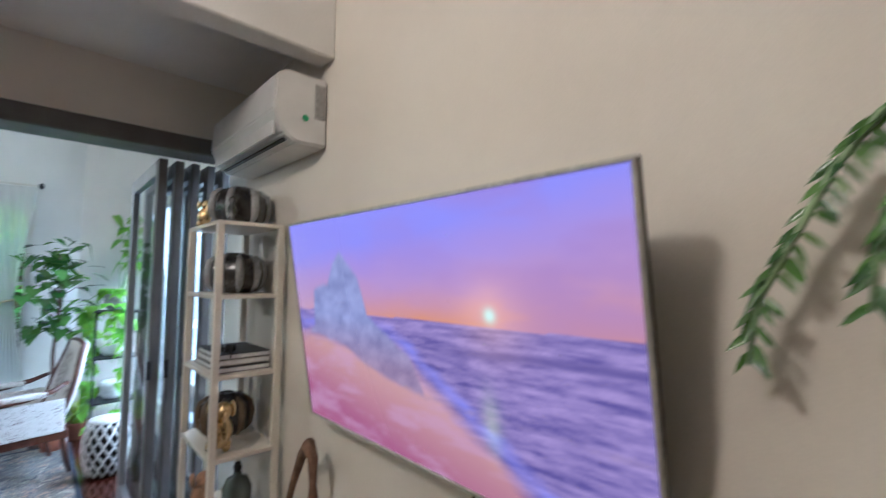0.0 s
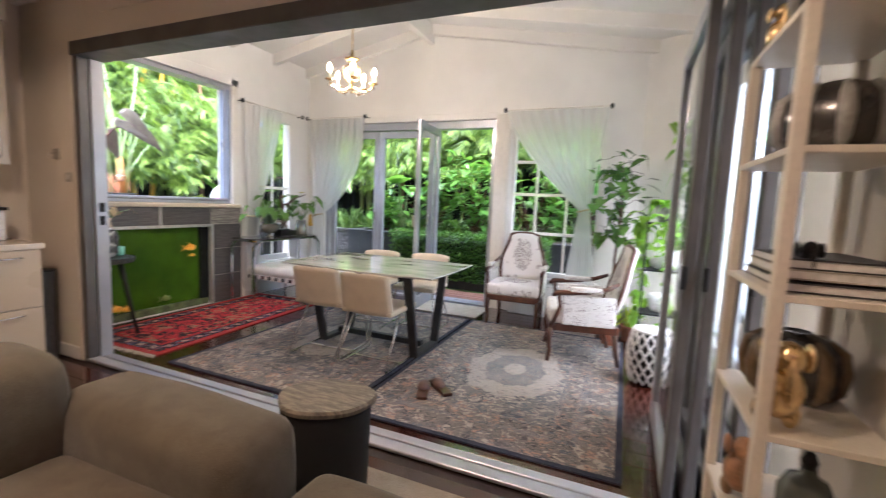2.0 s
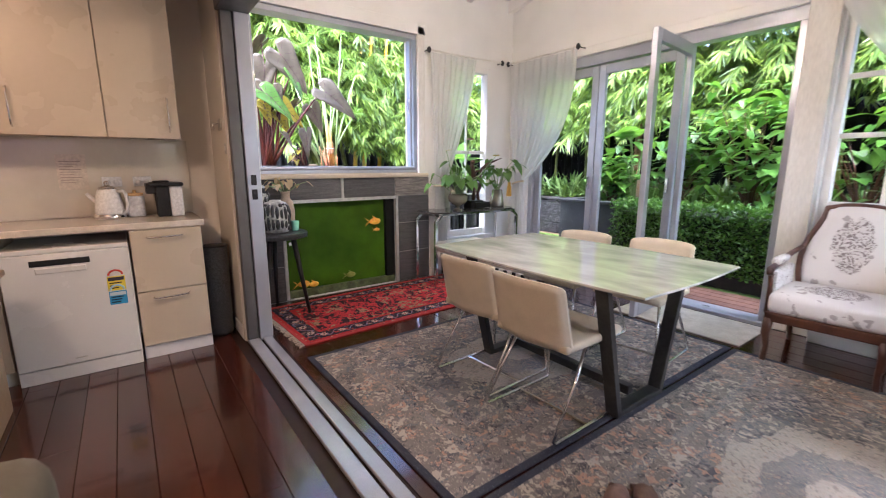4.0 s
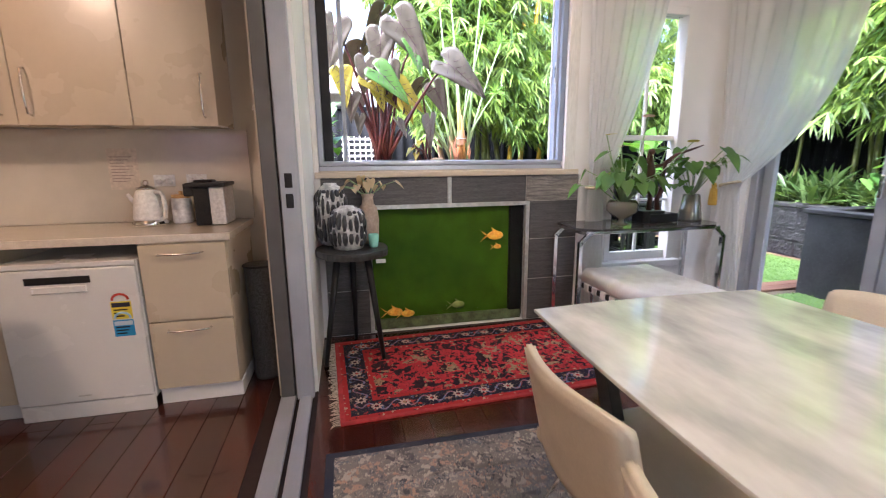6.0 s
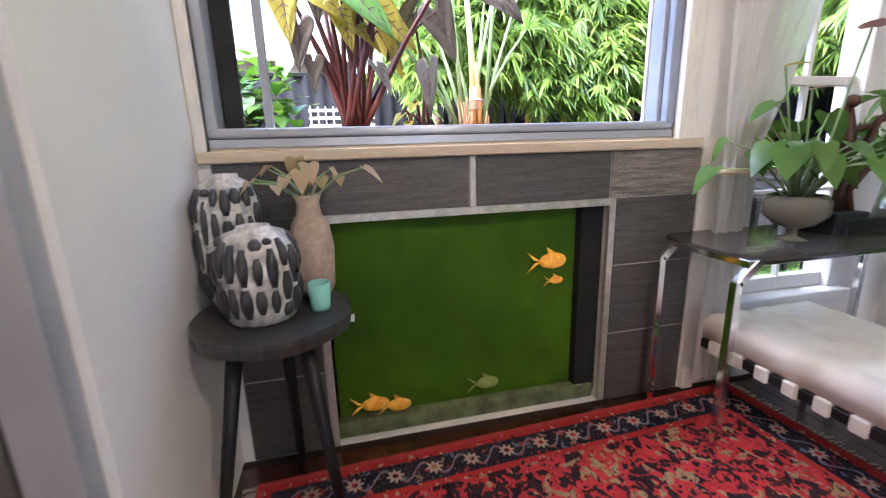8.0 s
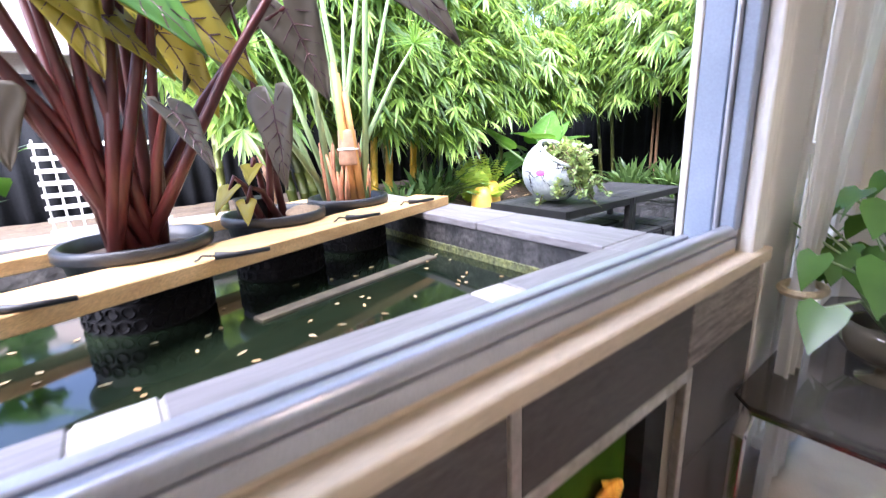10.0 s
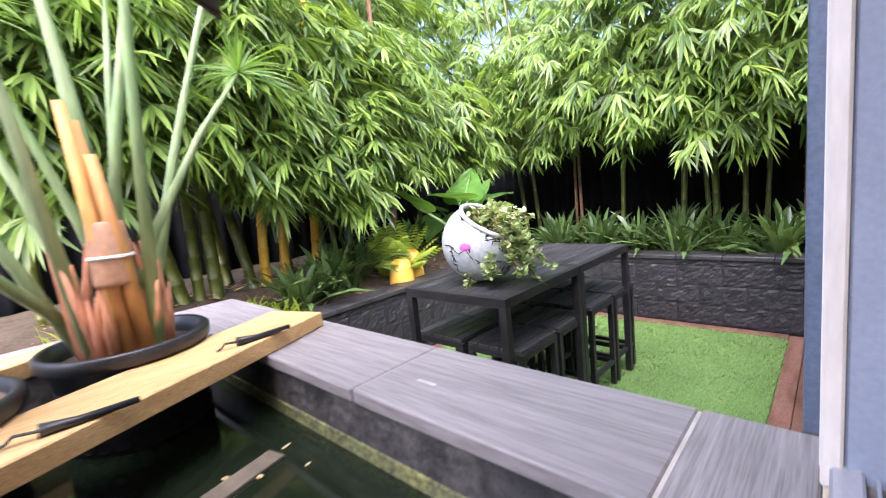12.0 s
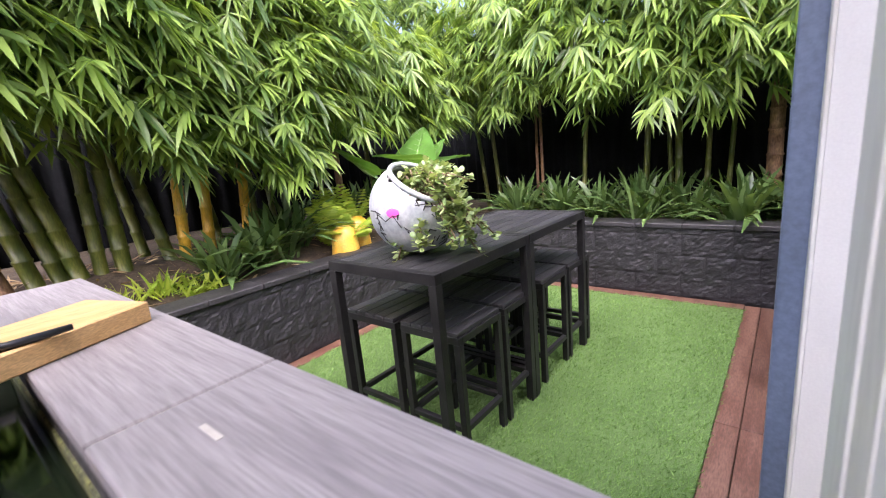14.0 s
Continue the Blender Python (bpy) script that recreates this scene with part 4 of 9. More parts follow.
side = thing("drum_table", (-1.3, 2.2, 0), "black drum side table with a weathered wood top", "side table")
drum = turned([(0.155, 0), (0.16, 0.01), (0.165, 0.2), (0.17, 0.465), (0.165, 0.48)], (-1.3, 2.2, 0.001), 40)
moved(drum, Matrix.Translation((-1.3, 2.2, 0)) @ pose(0, 0, 0, 0, 0, 25) @ Matrix.Diagonal((1.08, 0.86, 1, 1)) @ Matrix.Translation((1.3, -2.2, 0)))
part("drum", drum, plain("matt_black", (0.008, 0.008, 0.008), 0.7), side, smooth=True)
topb = turned([(0.165, 0.48), (0.182, 0.487), (0.186, 0.503), (0.178, 0.514), (0.02, 0.516)], (-1.3, 2.2, 0.001), 40)
for v in topb.verts:
    a = math.atan2(v.co.y - 2.2, v.co.x + 1.3)
    k = 1 + 0.03 * math.sin(3 * a + 1) + 0.02 * math.sin(5 * a)
    v.co.x, v.co.y = -1.3 + (v.co.x + 1.3) * k, 2.2 + (v.co.y - 2.2) * k
moved(topb, Matrix.Translation((-1.3, 2.2, 0)) @ pose(0, 0, 0, 0, 0, 25) @ Matrix.Diagonal((1.08, 0.86, 1, 1)) @ Matrix.Translation((1.3, -2.2, 0)))
part("tabletop", topb, mat("weathered_wood_top", (0.22, 0.19, 0.14), (0.11, 0.095, 0.075), rough=0.55, scale=4, stretch=(3, 14, 3), fine=12, fine_amount=0.3, bump=0.3, bump_scale=20), side)

carpet = thing("living_carpet", (-0.8, 1.4, 0), "pale beige low-pile carpet in the living room", "carpet")
part("pile", box(-1.75, -0.3, 0.0, 0.02, 2.53, 0.014, 0.004), mat("beige_pile", (0.42, 0.36, 0.28), (0.34, 0.29, 0.22), rough=0.95, scale=9, fine=300, fine_amount=0.3, bump=0.6, bump_scale=240), carpet)

shelf = thing("shelf_unit", (0.26, 2.3, 0), "narrow open white shelf unit full of ornaments", "shelf")
SH = mat("cream_painted_shelf", (0.68, 0.64, 0.56), (0.63, 0.59, 0.51), rough=0.4, scale=3, fine=90, fine_amount=0.04)
for x in (0.11, 0.378):
    for y in (2.05, 2.525):
        part("post", box(x, y, 0.0, x + 0.03, y + 0.03, 1.8, 0.003), SH, shelf)
LEVELS = (0.09, 0.42, 0.77, 1.12, 1.47, 1.8)
for z in LEVELS:
    part("shelf_board", box(0.112, 2.052, z, 0.406, 2.553, z + 0.018, 0.002), SH, shelf)


def ribbed(name, at, r, h, label, light, dark, n=9, category="vase", flip=False):
    """A squat gourd vase with raised ribs and painted panels."""
    t = thing(name, at, label, category, "striped gourd vases")
    prof = [(0.45, 0.0), (0.75, 0.04), (0.95, 0.22), (1.0, 0.5), (0.93, 0.76), (0.66, 0.93), (0.36, 0.98), (0.34, 1.0), (0.3, 1.0), (0.28, 0.97)]
    part("body", turned([(r * a, h * b) for a, b in prof], at, 54, lobes=n, depth=0.06), dark, t, smooth=True)
    strips = bmesh.new()
    for i in range(n):
        a = 2 * math.pi * (i + (0.5 if flip else 0.5)) / n
        pts = [(at[0] + math.cos(a) * r * p * 1.0, at[1] + math.sin(a) * r * p * 1.0, at[2] + h * q) for p, q in prof[1:6]]
        tube(pts, [r * 0.05, r * 0.13, r * 0.16, r * 0.14, r * 0.06], 8, strips)
    part("painted_stripes", strips, light, t, smooth=True)
    return t


GREYGLAZE = mat("grey_crackle_glaze", (0.32, 0.33, 0.33), (0.2, 0.2, 0.2), rough=0.3, scale=20, coat=0.3)
DARKGLAZE = mat("black_glaze", (0.02, 0.02, 0.022), (0.05, 0.045, 0.04), rough=0.25, scale=14, coat=0.4)
ribbed("gourd_vase", (0.28, 2.33, 1.488), 0.13, 0.2, "black and pale grey striped gourd vase", GREYGLAZE, DARKGLAZE)
ribbed("gourd_vase", (0.28, 2.3, 1.818), 0.13, 0.2, "dark grey gourd vase on top of the shelf", GREYGLAZE, DARKGLAZE, 7)
ribbed("gourd_vase", (0.27, 2.38, 0.788), 0.12, 0.2, "bronze and black ribbed pot", mat("bronze_glaze", (0.18, 0.12, 0.06), (0.08, 0.06, 0.04), rough=0.3, scale=10), DARKGLAZE, 8)
fig = tagged(part("figurine", turned([(0.03, 0), (0.032, 0.01), (0.012, 0.03), (0.024, 0.06), (0.014, 0.09), (0.02, 0.11), (0.004, 0.13)], (0.2, 2.16, 2.018), 14), DARKGLAZE, smooth=True), "small dark figurine on the vase", "figurine")
fig.location.z = -0.199


def elephant(name, at, s, material, label):
    """A seated animal ornament as one plain shape."""
    bm = bmesh.new()
    for (x, y, z), (a, b, c) in (((0, 0, 0.09), (0.05, 0.045, 0.07)), ((0, -0.03, 0.18), (0.035, 0.04, 0.04)), ((-0.03, 0.01, 0.03), (0.02, 0.025, 0.035)), ((0.03, 0.01, 0.03), (0.02, 0.025, 0.035)),
                                 ((0, -0.07, 0.13), (0.014, 0.016, 0.06)), ((-0.045, -0.01, 0.18), (0.012, 0.03, 0.035)), ((0.045, -0.01, 0.18), (0.012, 0.03, 0.035))):
        b2 = bmesh.new()
        bmesh.ops.create_uvsphere(b2, u_segments=14, v_segments=10, radius=1)
        moved(b2, Matrix.Translation(Vector(at) + Vector((x, y, z)) * s) @ Matrix.Diagonal((a * s, b * s, c * s, 1)))
        me = bpy.data.meshes.new("tmp")
        b2.to_mesh(me)
        b2.free()
        bm.from_mesh(me)
        bpy.data.meshes.remove(me)
    return tagged(part(name, bm, material, smooth=True), label, "ornament")


elephant("elephant_ornament", (0.17, 2.12, 0.79), 1.05, BRASS, "gold elephant ornament on the white shelf")
elephant("elephant_ornament", (0.16, 2.47, 1.817), 0.65, BRASS, "small gold ornament on top of the shelf")
elephant("animal_ornament", (0.2, 2.15, 1.145), 0.55, BLACK, "black animal figurine standing on stacked books")
for i, (c, dz) in enumerate((((0.05, 0.05, 0.055), 0.0), ((0.4, 0.38, 0.34), 0.032), ((0.03, 0.03, 0.035), 0.058))):
    bk = thing("book", (0.27, 2.3, 1.139 + dz), "book lying in a short stack on the shelf", "book", "books on the shelf")
    cover = mat("book_cover", c, rough=0.5, scale=8)
    z = 1.139 + dz
    part("cover", box(0.15, 2.1, z, 0.375, 2.5 - 0.03 * i, z + 0.004, 0.001), cover, bk)
    part("cover", box(0.15, 2.1, z + 0.022, 0.375, 2.5 - 0.03 * i, z + 0.026, 0.001), cover, bk)
    part("page_block", box(0.154, 2.104, z + 0.004, 0.372, 2.49 - 0.03 * i, z + 0.022, 0), CERAMIC, bk)
urn = thing("glass_bottle", (0.28, 2.2, 0.438), "dark glass bottle with a stopper", "bottle")
part("body", turned([(0.05, 0), (0.062, 0.02), (0.064, 0.15), (0.045, 0.19), (0.02, 0.2), (0.018, 0.22)], (0.28, 2.2, 0.438), 24), plain("grey_glass", (0.1, 0.12, 0.11), 0.08, coat=0.3), urn, smooth=True)
part("stopper", turned([(0.016, 0), (0.02, 0.02), (0.012, 0.04), (0.002, 0.045)], (0.28, 2.2, 0.658), 16), BLACK, urn, smooth=True)
elephant("animal_ornament", (0.17, 2.36, 0.438), 0.95, mat("patina_bronze", (0.2, 0.12, 0.06), (0.4, 0.2, 0.1), rough=0.5, scale=18), "mottled bronze ornament on the lower shelf")
redbox = thing("trinket_box", (0.25, 2.2, 0.108), "dark red patterned box on the bottom shelf", "box")
part("body", box(0.14, 2.08, 0.11, 0.38, 2.4, 0.19, 0.004), motif_mat("red_brocade", (0.2, 0.02, 0.03), [(0.35, 0.06, 0.06), (0.12, 0.02, 0.02), (0.3, 0.15, 0.1)], 30), redbox)
part("lid", box(0.135, 2.075, 0.191, 0.385, 2.405, 0.215, 0.004), motif_mat("red_brocade_lid", (0.2, 0.02, 0.03), [(0.35, 0.06, 0.06), (0.12, 0.02, 0.02), (0.3, 0.15, 0.1)], 30), redbox)

stand = thing("low_cabinet", (0.26, 1.75, 0), "low white cabinet under the television", "cabinet")
part("body", box(0.12, 0.2, 0.0, 0.42, 1.98, 0.42, 0.004), SH, stand)
for y0, y1 in ((0.21, 0.79), (0.8, 1.38), (1.39, 1.97)):
    part("door", box(0.102, y0, 0.02, 0.118, y1, 0.4, 0.003), SH, stand)
pot = thing("glass_pot", (0.27, 1.5, 0.42), "round dark glass pot on the low cabinet", "pot")
part("bowl", turned([(0.04, 0), (0.07, 0.015), (0.095, 0.09), (0.09, 0.15), (0.062, 0.21), (0.038, 0.235), (0.034, 0.25)], (0.27, 1.5, 0.421), 28), plain("dark_pot_glass", (0.05, 0.05, 0.045), 0.1, coat=0.4), pot, smooth=True)
drift = thing("driftwood", (0.33, 1.84, 0.42), "bent brown driftwood ornament against the cream wall", "driftwood")
part("branch", tube([(0.33, 1.84, 0.425), (0.33, 1.8, 0.56), (0.335, 1.73, 0.74), (0.34, 1.66, 0.88), (0.34, 1.61, 0.925), (0.335, 1.565, 0.89), (0.33, 1.55, 0.8), (0.325, 1.535, 0.72), (0.33, 1.565, 0.67)],
                    [0.01, 0.011, 0.014, 0.019, 0.028, 0.02, 0.013, 0.024, 0.01], 10), mat("driftwood_brown", (0.1, 0.05, 0.028), (0.2, 0.12, 0.07), rough=0.8, scale=20, bump=0.6, bump_scale=40), drift, smooth=True)

# air conditioner over the shelf
ac = thing("air_conditioner", (0.32, 2.15, 2.12), "white wall-mounted split air conditioner", "air conditioner")
ACW = mat("ac_white", (0.72, 0.71, 0.69), rough=0.3, scale=3, fine_amount=0.01)
b = bmesh.new()
prof = [(0.44, 2.13), (0.44, 2.43), (0.26, 2.43), (0.215, 2.4), (0.205, 2.25), (0.25, 2.16), (0.3, 2.13)]
r0 = [b.verts.new((x, 1.72, z)) for x, z in prof]
r1 = [b.verts.new((x, 2.58, z)) for x, z in prof]
for i in range(len(prof)):
    b.faces.new((r0[i], r0[(i + 1) % len(prof)], r1[(i + 1) % len(prof)], r1[i]))
b.faces.new(r0[::-1])
b.faces.new(r1)
bmesh.ops.recalc_face_normals(b, faces=b.faces[:])
bmesh.ops.bevel(b, geom=b.edges[:], offset=0.008, segments=2, affect="EDGES")
part("body", b, ACW, ac)
part("louvre", bar((0.225, 1.76, 2.185), (0.225, 2.54, 2.185), 0.012, 0.06), ACW, ac)
part("outlet_slot", box(0.262, 1.76, 2.142, 0.29, 2.54, 2.15, 0.001), BLACK, ac)
part("badge", turned([(0.014, 0), (0.014, 0.002)], (0, 0, 0), 16), plain("green_badge", (0.05, 0.3, 0.12), 0.4), ac).matrix_basis = Matrix.Translation(-Vector(ac.location)) @ pose(0.34, 1.719, 2.24, 90, 0, 0)
part("side_panel", box(0.38, 1.715, 2.25, 0.43, 1.721, 2.4, 0.002), mat("ac_grey", (0.35, 0.34, 0.32), rough=0.4), ac)

# television, leaning forward from the wall
TW, TH = 1.29, 0.728
tv = thing("television", (0.34, 1.588, 1.05), "large flat television showing a pink sunset beach", "television")
tv.rotation_euler = (0, 0, 0)
lean = Matrix(((0, -0.1607, 0.987, 0.339), (-1, 0, 0, 1.588), (0, 0.987, 0.1607, 1.05), (0, 0, 0, 1)))
flip = Matrix.Diagonal((1, 1, -1, 1))
TVM = lean @ flip


def on_tv(name, bm, material, label="", smooth=False):
    return part(name, moved(bm, TVM), material, tv, label, smooth)


on_tv("back_panel", box(0.0, 0.0, -0.02, TW, TH, -0.004, 0.004), BLACK)
for a in ((0, 0, TW, 0.01), (0, TH - 0.01, TW, TH), (0, 0.01, 0.01, TH - 0.01), (TW - 0.01, 0.01, TW, TH - 0.01)):
    on_tv("bezel", box(a[0], a[1], -0.004, a[2], a[3], 0.005, 0.002), TRIM)
part("wall_bracket", box(0.36, 0.7, 1.25, 0.44, 1.2, 1.55, 0.004), BLACK, tv)
part("power_cable", tube([(0.42, 0.83, 1.06), (0.432, 0.83, 0.9), (0.432, 0.832, 0.7), (0.432, 0.83, 0.42)], 0.004, 6), BLACK, tv)
NU, NV = 300, 170
uu, vv = np.meshgrid(np.linspace(0.01, TW - 0.01, NU), np.linspace(0.01, TH - 0.01, NV))
a, h = uu / TW, vv / TH


def soft_noise(x, y, seed, octaves=4):
    """Smooth value noise between 0 and 1."""
    out, amp, tot = 0, 1.0, 0.0
    for o in range(octaves):
        g = np.random.default_rng(seed + o).random((64, 64))
        xi, yi = np.floor(x).astype(int), np.floor(y).astype(int)
        fx, fy = x - xi, y - yi
        fx, fy = fx * fx * (3 - 2 * fx), fy * fy * (3 - 2 * fy)
        at_ = lambda p, q: g[(yi + q) % 64, (xi + p) % 64]
        out = out + amp * ((at_(0, 0) * (1 - fx) + at_(1, 0) * fx) * (1 - fy) + (at_(0, 1) * (1 - fx) + at_(1, 1) * fx) * fy)
        tot, amp, x, y = tot + amp, amp * 0.55, x * 2.1, y * 2.1
    return out / tot


lerp = lambda p, q, f: np.asarray(p)[None, None] * (1 - f[..., None]) + np.asarray(q)[None, None] * f[..., None]
blend = lambda p, q, f: p * (1 - f[..., None]) + np.asarray(q) * f[..., None]
hz = 0.565 + 0.015 * a
up = np.clip((h - hz) / 0.43, 0, 1)
glow = np.clip(up * (1.75 - 0.75 * a) + 0.25 * (soft_noise(a * 5, h * 9, 3) - 0.5), 0, 1)
pic = lerp((0.92, 0.3, 0.12), (0.4, 0.29, 0.72), glow ** 0.8)
pic = blend(pic, (0.62, 0.36, 0.5), np.clip(0.75 - 2.2 * a, 0, 0.8) * (1 - up))
pic = blend(pic, (0.5, 0.22, 0.42), np.clip((soft_noise(a * 4, h * 7, 8) - 0.5) * 2.5, 0, 0.5) * np.clip(a * 1.5 - 0.3, 0, 1))
below = np.clip((hz - h) / 0.56, 0, 1)
wav = 0.55 * soft_noise(a * (9 - 4 * below) + 2 * below, 30 * below ** 0.62 + 2 * a, 21, 5) + 0.45 * soft_noise(a * 26, 44 * below ** 0.75, 57, 5)
sea = lerp((0.12, 0.065, 0.23), (0.58, 0.33, 0.5), np.clip((wav - 0.3) * 2.3, 0, 1))
sea = blend(sea, (0.13, 0.07, 0.22), np.clip(1 - np.abs(below - 0.17 - 0.03 * np.sin(5 * a)) / 0.035, 0, 0.75) * np.clip(a * 4 - 1.9, 0, 1))
foam = soft_noise(a * 14, h * 26, 31)
shore = 0.47 - 1.1 * np.clip(a - 0.46, 0, 1) + 0.05 * (foam - 0.5)
sand = lerp((0.5, 0.1, 0.16), (0.9, 0.42, 0.26), np.clip((h - 0.02) * 2.6 + 0.9 * (a - 0.45), 0, 1))
sand = blend(sand, (0.8, 0.36, 0.42), np.clip((soft_noise(a * 9, h * 18, 44) - 0.45) * 2, 0, 0.5))
wet = np.clip((shore - h) * 14, 0, 1)
low = sea * (1 - wet[..., None]) + sand * wet[..., None]
low = blend(low, (0.36, 0.28, 0.72), np.clip(1 - np.abs(h - shore - 0.03) / 0.05, 0, 1) * np.clip(foam * 1.6 - 0.2, 0, 1) * 0.8)
pic = np.where((h < hz)[..., None], low, pic)
d = np.hypot((a - 0.735) * 1.78, h - 0.612)
pic = pic + np.exp(-(d / 0.022) ** 2)[..., None] * np.array([0.9, 0.75, 0.45]) + np.exp(-(d / 0.12) ** 2)[..., None] * np.array([0.3, 0.13, 0.0])
pic = pic + (np.exp(-((a - 0.715) / 0.02) ** 2) * np.exp(-((h - 0.27) / 0.09) ** 2))[..., None] * np.array([0.25, 0.25, 0.02])
rough_ = soft_noise(a * 30, h * 22, 51)
top = np.interp(a[0], (0.04, 0.09, 0.11, 0.19, 0.23, 0.265, 0.3, 0.335, 0.36, 0.42, 0.5, 0.54), (0.46, 0.5, 0.68, 0.71, 0.8, 0.85, 0.79, 0.74, 0.58, 0.52, 0.44, 0.3))[None, :]
foot = np.interp(a[0], (0.04, 0.2, 0.3, 0.42, 0.54), (0.44, 0.42, 0.36, 0.3, 0.28))[None, :]
is_rock = np.clip((top + 0.025 * (rough_ - 0.5) - h) * 40, 0, 1) * np.clip((h - foot + 0.03 * (rough_ - 0.5)) * 40, 0, 1) * np.clip((a - 0.05) * 40, 0, 1)
rock = lerp((0.28, 0.24, 0.36), (0.5, 0.42, 0.55), np.clip(rough_ * 1.6 - 0.3, 0, 1))
rock = rock * (1 - np.clip((0.55 - h) * 4, 0, 0.75)[..., None]) + np.clip((0.55 - h) * 4, 0, 0.75)[..., None] * lerp((0.28, 0.12, 0.17), (0.6, 0.28, 0.27), rough_)
pic = pic * (1 - is_rock[..., None]) + rock * is_rock[..., None]
pic = np.clip(0.92 * pic + 0.08 * np.array([0.6, 0.45, 0.52]), 0, 1)
scr = bmesh.new()
lay = scr.verts.layers.float_color.new("picture")
grid = [[scr.verts.new((uu[j, i], vv[j, i], 0.0)) for i in range(NU)] for j in range(NV)]
for j in range(NV):
    for i in range(NU):
        grid[j][i][lay] = (*pic[j, i], 1)
for j in range(NV - 1):
    for i in range(NU - 1):
        scr.faces.new((grid[j][i], grid[j][i + 1], grid[j + 1][i + 1], grid[j + 1][i]))
SCREEN = bpy.data.materials.new("lit_screen")
SCREEN.use_nodes = True
sp = SCREEN.node_tree.nodes["Principled BSDF"]
at = SCREEN.node_tree.nodes.new("ShaderNodeAttribute")
at.attribute_name = "picture"
SCREEN.node_tree.links.new(at.outputs["Color"], sp.inputs["Emission Color"])
sp.inputs["Emission Strength"].default_value = 0.125
sp.inputs["Base Color"].default_value = (0.01, 0.01, 0.01, 1)
sp.inputs["Roughness"].default_value = 0.12
sp.inputs["Specular IOR Level"].default_value = 0.08
on_tv("screen", scr, SCREEN, "lit screen with a pink and orange sunset beach")


# ---- sunroom ----
def rug(name, x0, y0, x1, y1, bands, field, label, z=0.001, fringe=None):
    """A rug: a field inside flat woven border bands, each a part, and fringes at its short ends."""
    t = thing(name, ((x0 + x1) / 2, (y0 + y1) / 2, 0), label, "rug")
    part("backing", box(x0 + 0.004, y0 + 0.004, z, x1 - 0.004, y1 - 0.004, z + 0.006, 0.001), BLACK, t)
    k, top = 0.0, z + 0.0105
    for w, m in bands:
        bm = bmesh.new()
        a, b = k, k + w
        for q in ((x0 + a, y0 + a, x1 - a, y0 + b), (x0 + a, y1 - b, x1 - a, y1 - a), (x0 + a, y0 + b, x0 + b, y1 - b), (x1 - b, y0 + b, x1 - a, y1 - b)):
            box(q[0], q[1], z, q[2], q[3], top, 0.0008, bm)
        part("border", bm, m, t)
        k = b
    part("field", box(x0 + k, y0 + k, z, x1 - k, y1 - k, top, 0.0008), field, t)
    if fringe:
        bm = bmesh.new()
        n = int((x1 - x0) / 0.012)
        for i in range(n):
            x = x0 + (i + 0.5) * (x1 - x0) / n
            for y, s in ((y0, -1), (y1, 1)):
                e = random.uniform(0.03, 0.055)
                tube([(x, y, z + 0.005), (x + random.uniform(-0.006, 0.006), y + s * e * 0.5, z + 0.004), (x + random.uniform(-0.012, 0.012), y + s * e, z + 0.002)], 0.0022, 4, bm)
        part("fringe", bm, fringe, t, "off-white knotted fringe")
    return t


RED, NAVY, IVORY = (0.47, 0.04, 0.045), (0.013, 0.013, 0.026), (0.5, 0.42, 0.32)
NAVYM = motif_mat("navy_border", NAVY, [(0.3, 0.2, 0.16), (0.4, 0.05, 0.04), (0.12, 0.16, 0.25), NAVY, NAVY, (0.25, 0.18, 0.1)], 30, 0.36, 0.05, 0.08)
REDM = motif_mat("red_field", RED, [(0.02, 0.012, 0.018), (0.4, 0.03, 0.035), (0.3, 0.22, 0.12), (0.03, 0.018, 0.022), (0.02, 0.012, 0.018), (0.05, 0.02, 0.022)], 12.5, 0.56, 0.0, 0.36)
GUARD = motif_mat("red_guard_stripe", (0.36, 0.03, 0.03), [(0.03, 0.02, 0.03), (0.4, 0.3, 0.2), (0.36, 0.03, 0.03)], 34, 0.3, 0.0, 0.05)
runner = rug("persian_runner", -4.645, 2.99, -3.645, 5.15, [(0.025, mat("red_selvedge", (0.4, 0.035, 0.035), rough=0.95, scale=20)), (0.03, GUARD), (0.12, NAVYM), (0.03, GUARD)], REDM, "red Persian runner with a navy floral border", fringe=mat("fringe_cotton", (0.6, 0.55, 0.45), rough=0.9, scale=30))
RIVORY, RBLUE = mat("rosette_ivory", (0.5, 0.42, 0.33), (0.4, 0.3, 0.24), rough=0.95, scale=60), mat("vine_blue", (0.13, 0.18, 0.3), (0.3, 0.1, 0.09), rough=0.95, scale=40)
X0, X1, Y0, Y1, INSET, TOP = -4.645, -3.645, 2.99, 5.15, 0.115, 0.0117
sides = [((X0 + INSET, Y0 + INSET), (X0 + INSET, Y1 - INSET), 13), ((X1 - INSET, Y0 + INSET), (X1 - INSET, Y1 - INSET), 13), ((X0 + INSET, Y0 + INSET), (X1 - INSET, Y0 + INSET), 5), ((X0 + INSET, Y1 - INSET), (X1 - INSET, Y1 - INSET), 5)]
vine = bmesh.new()
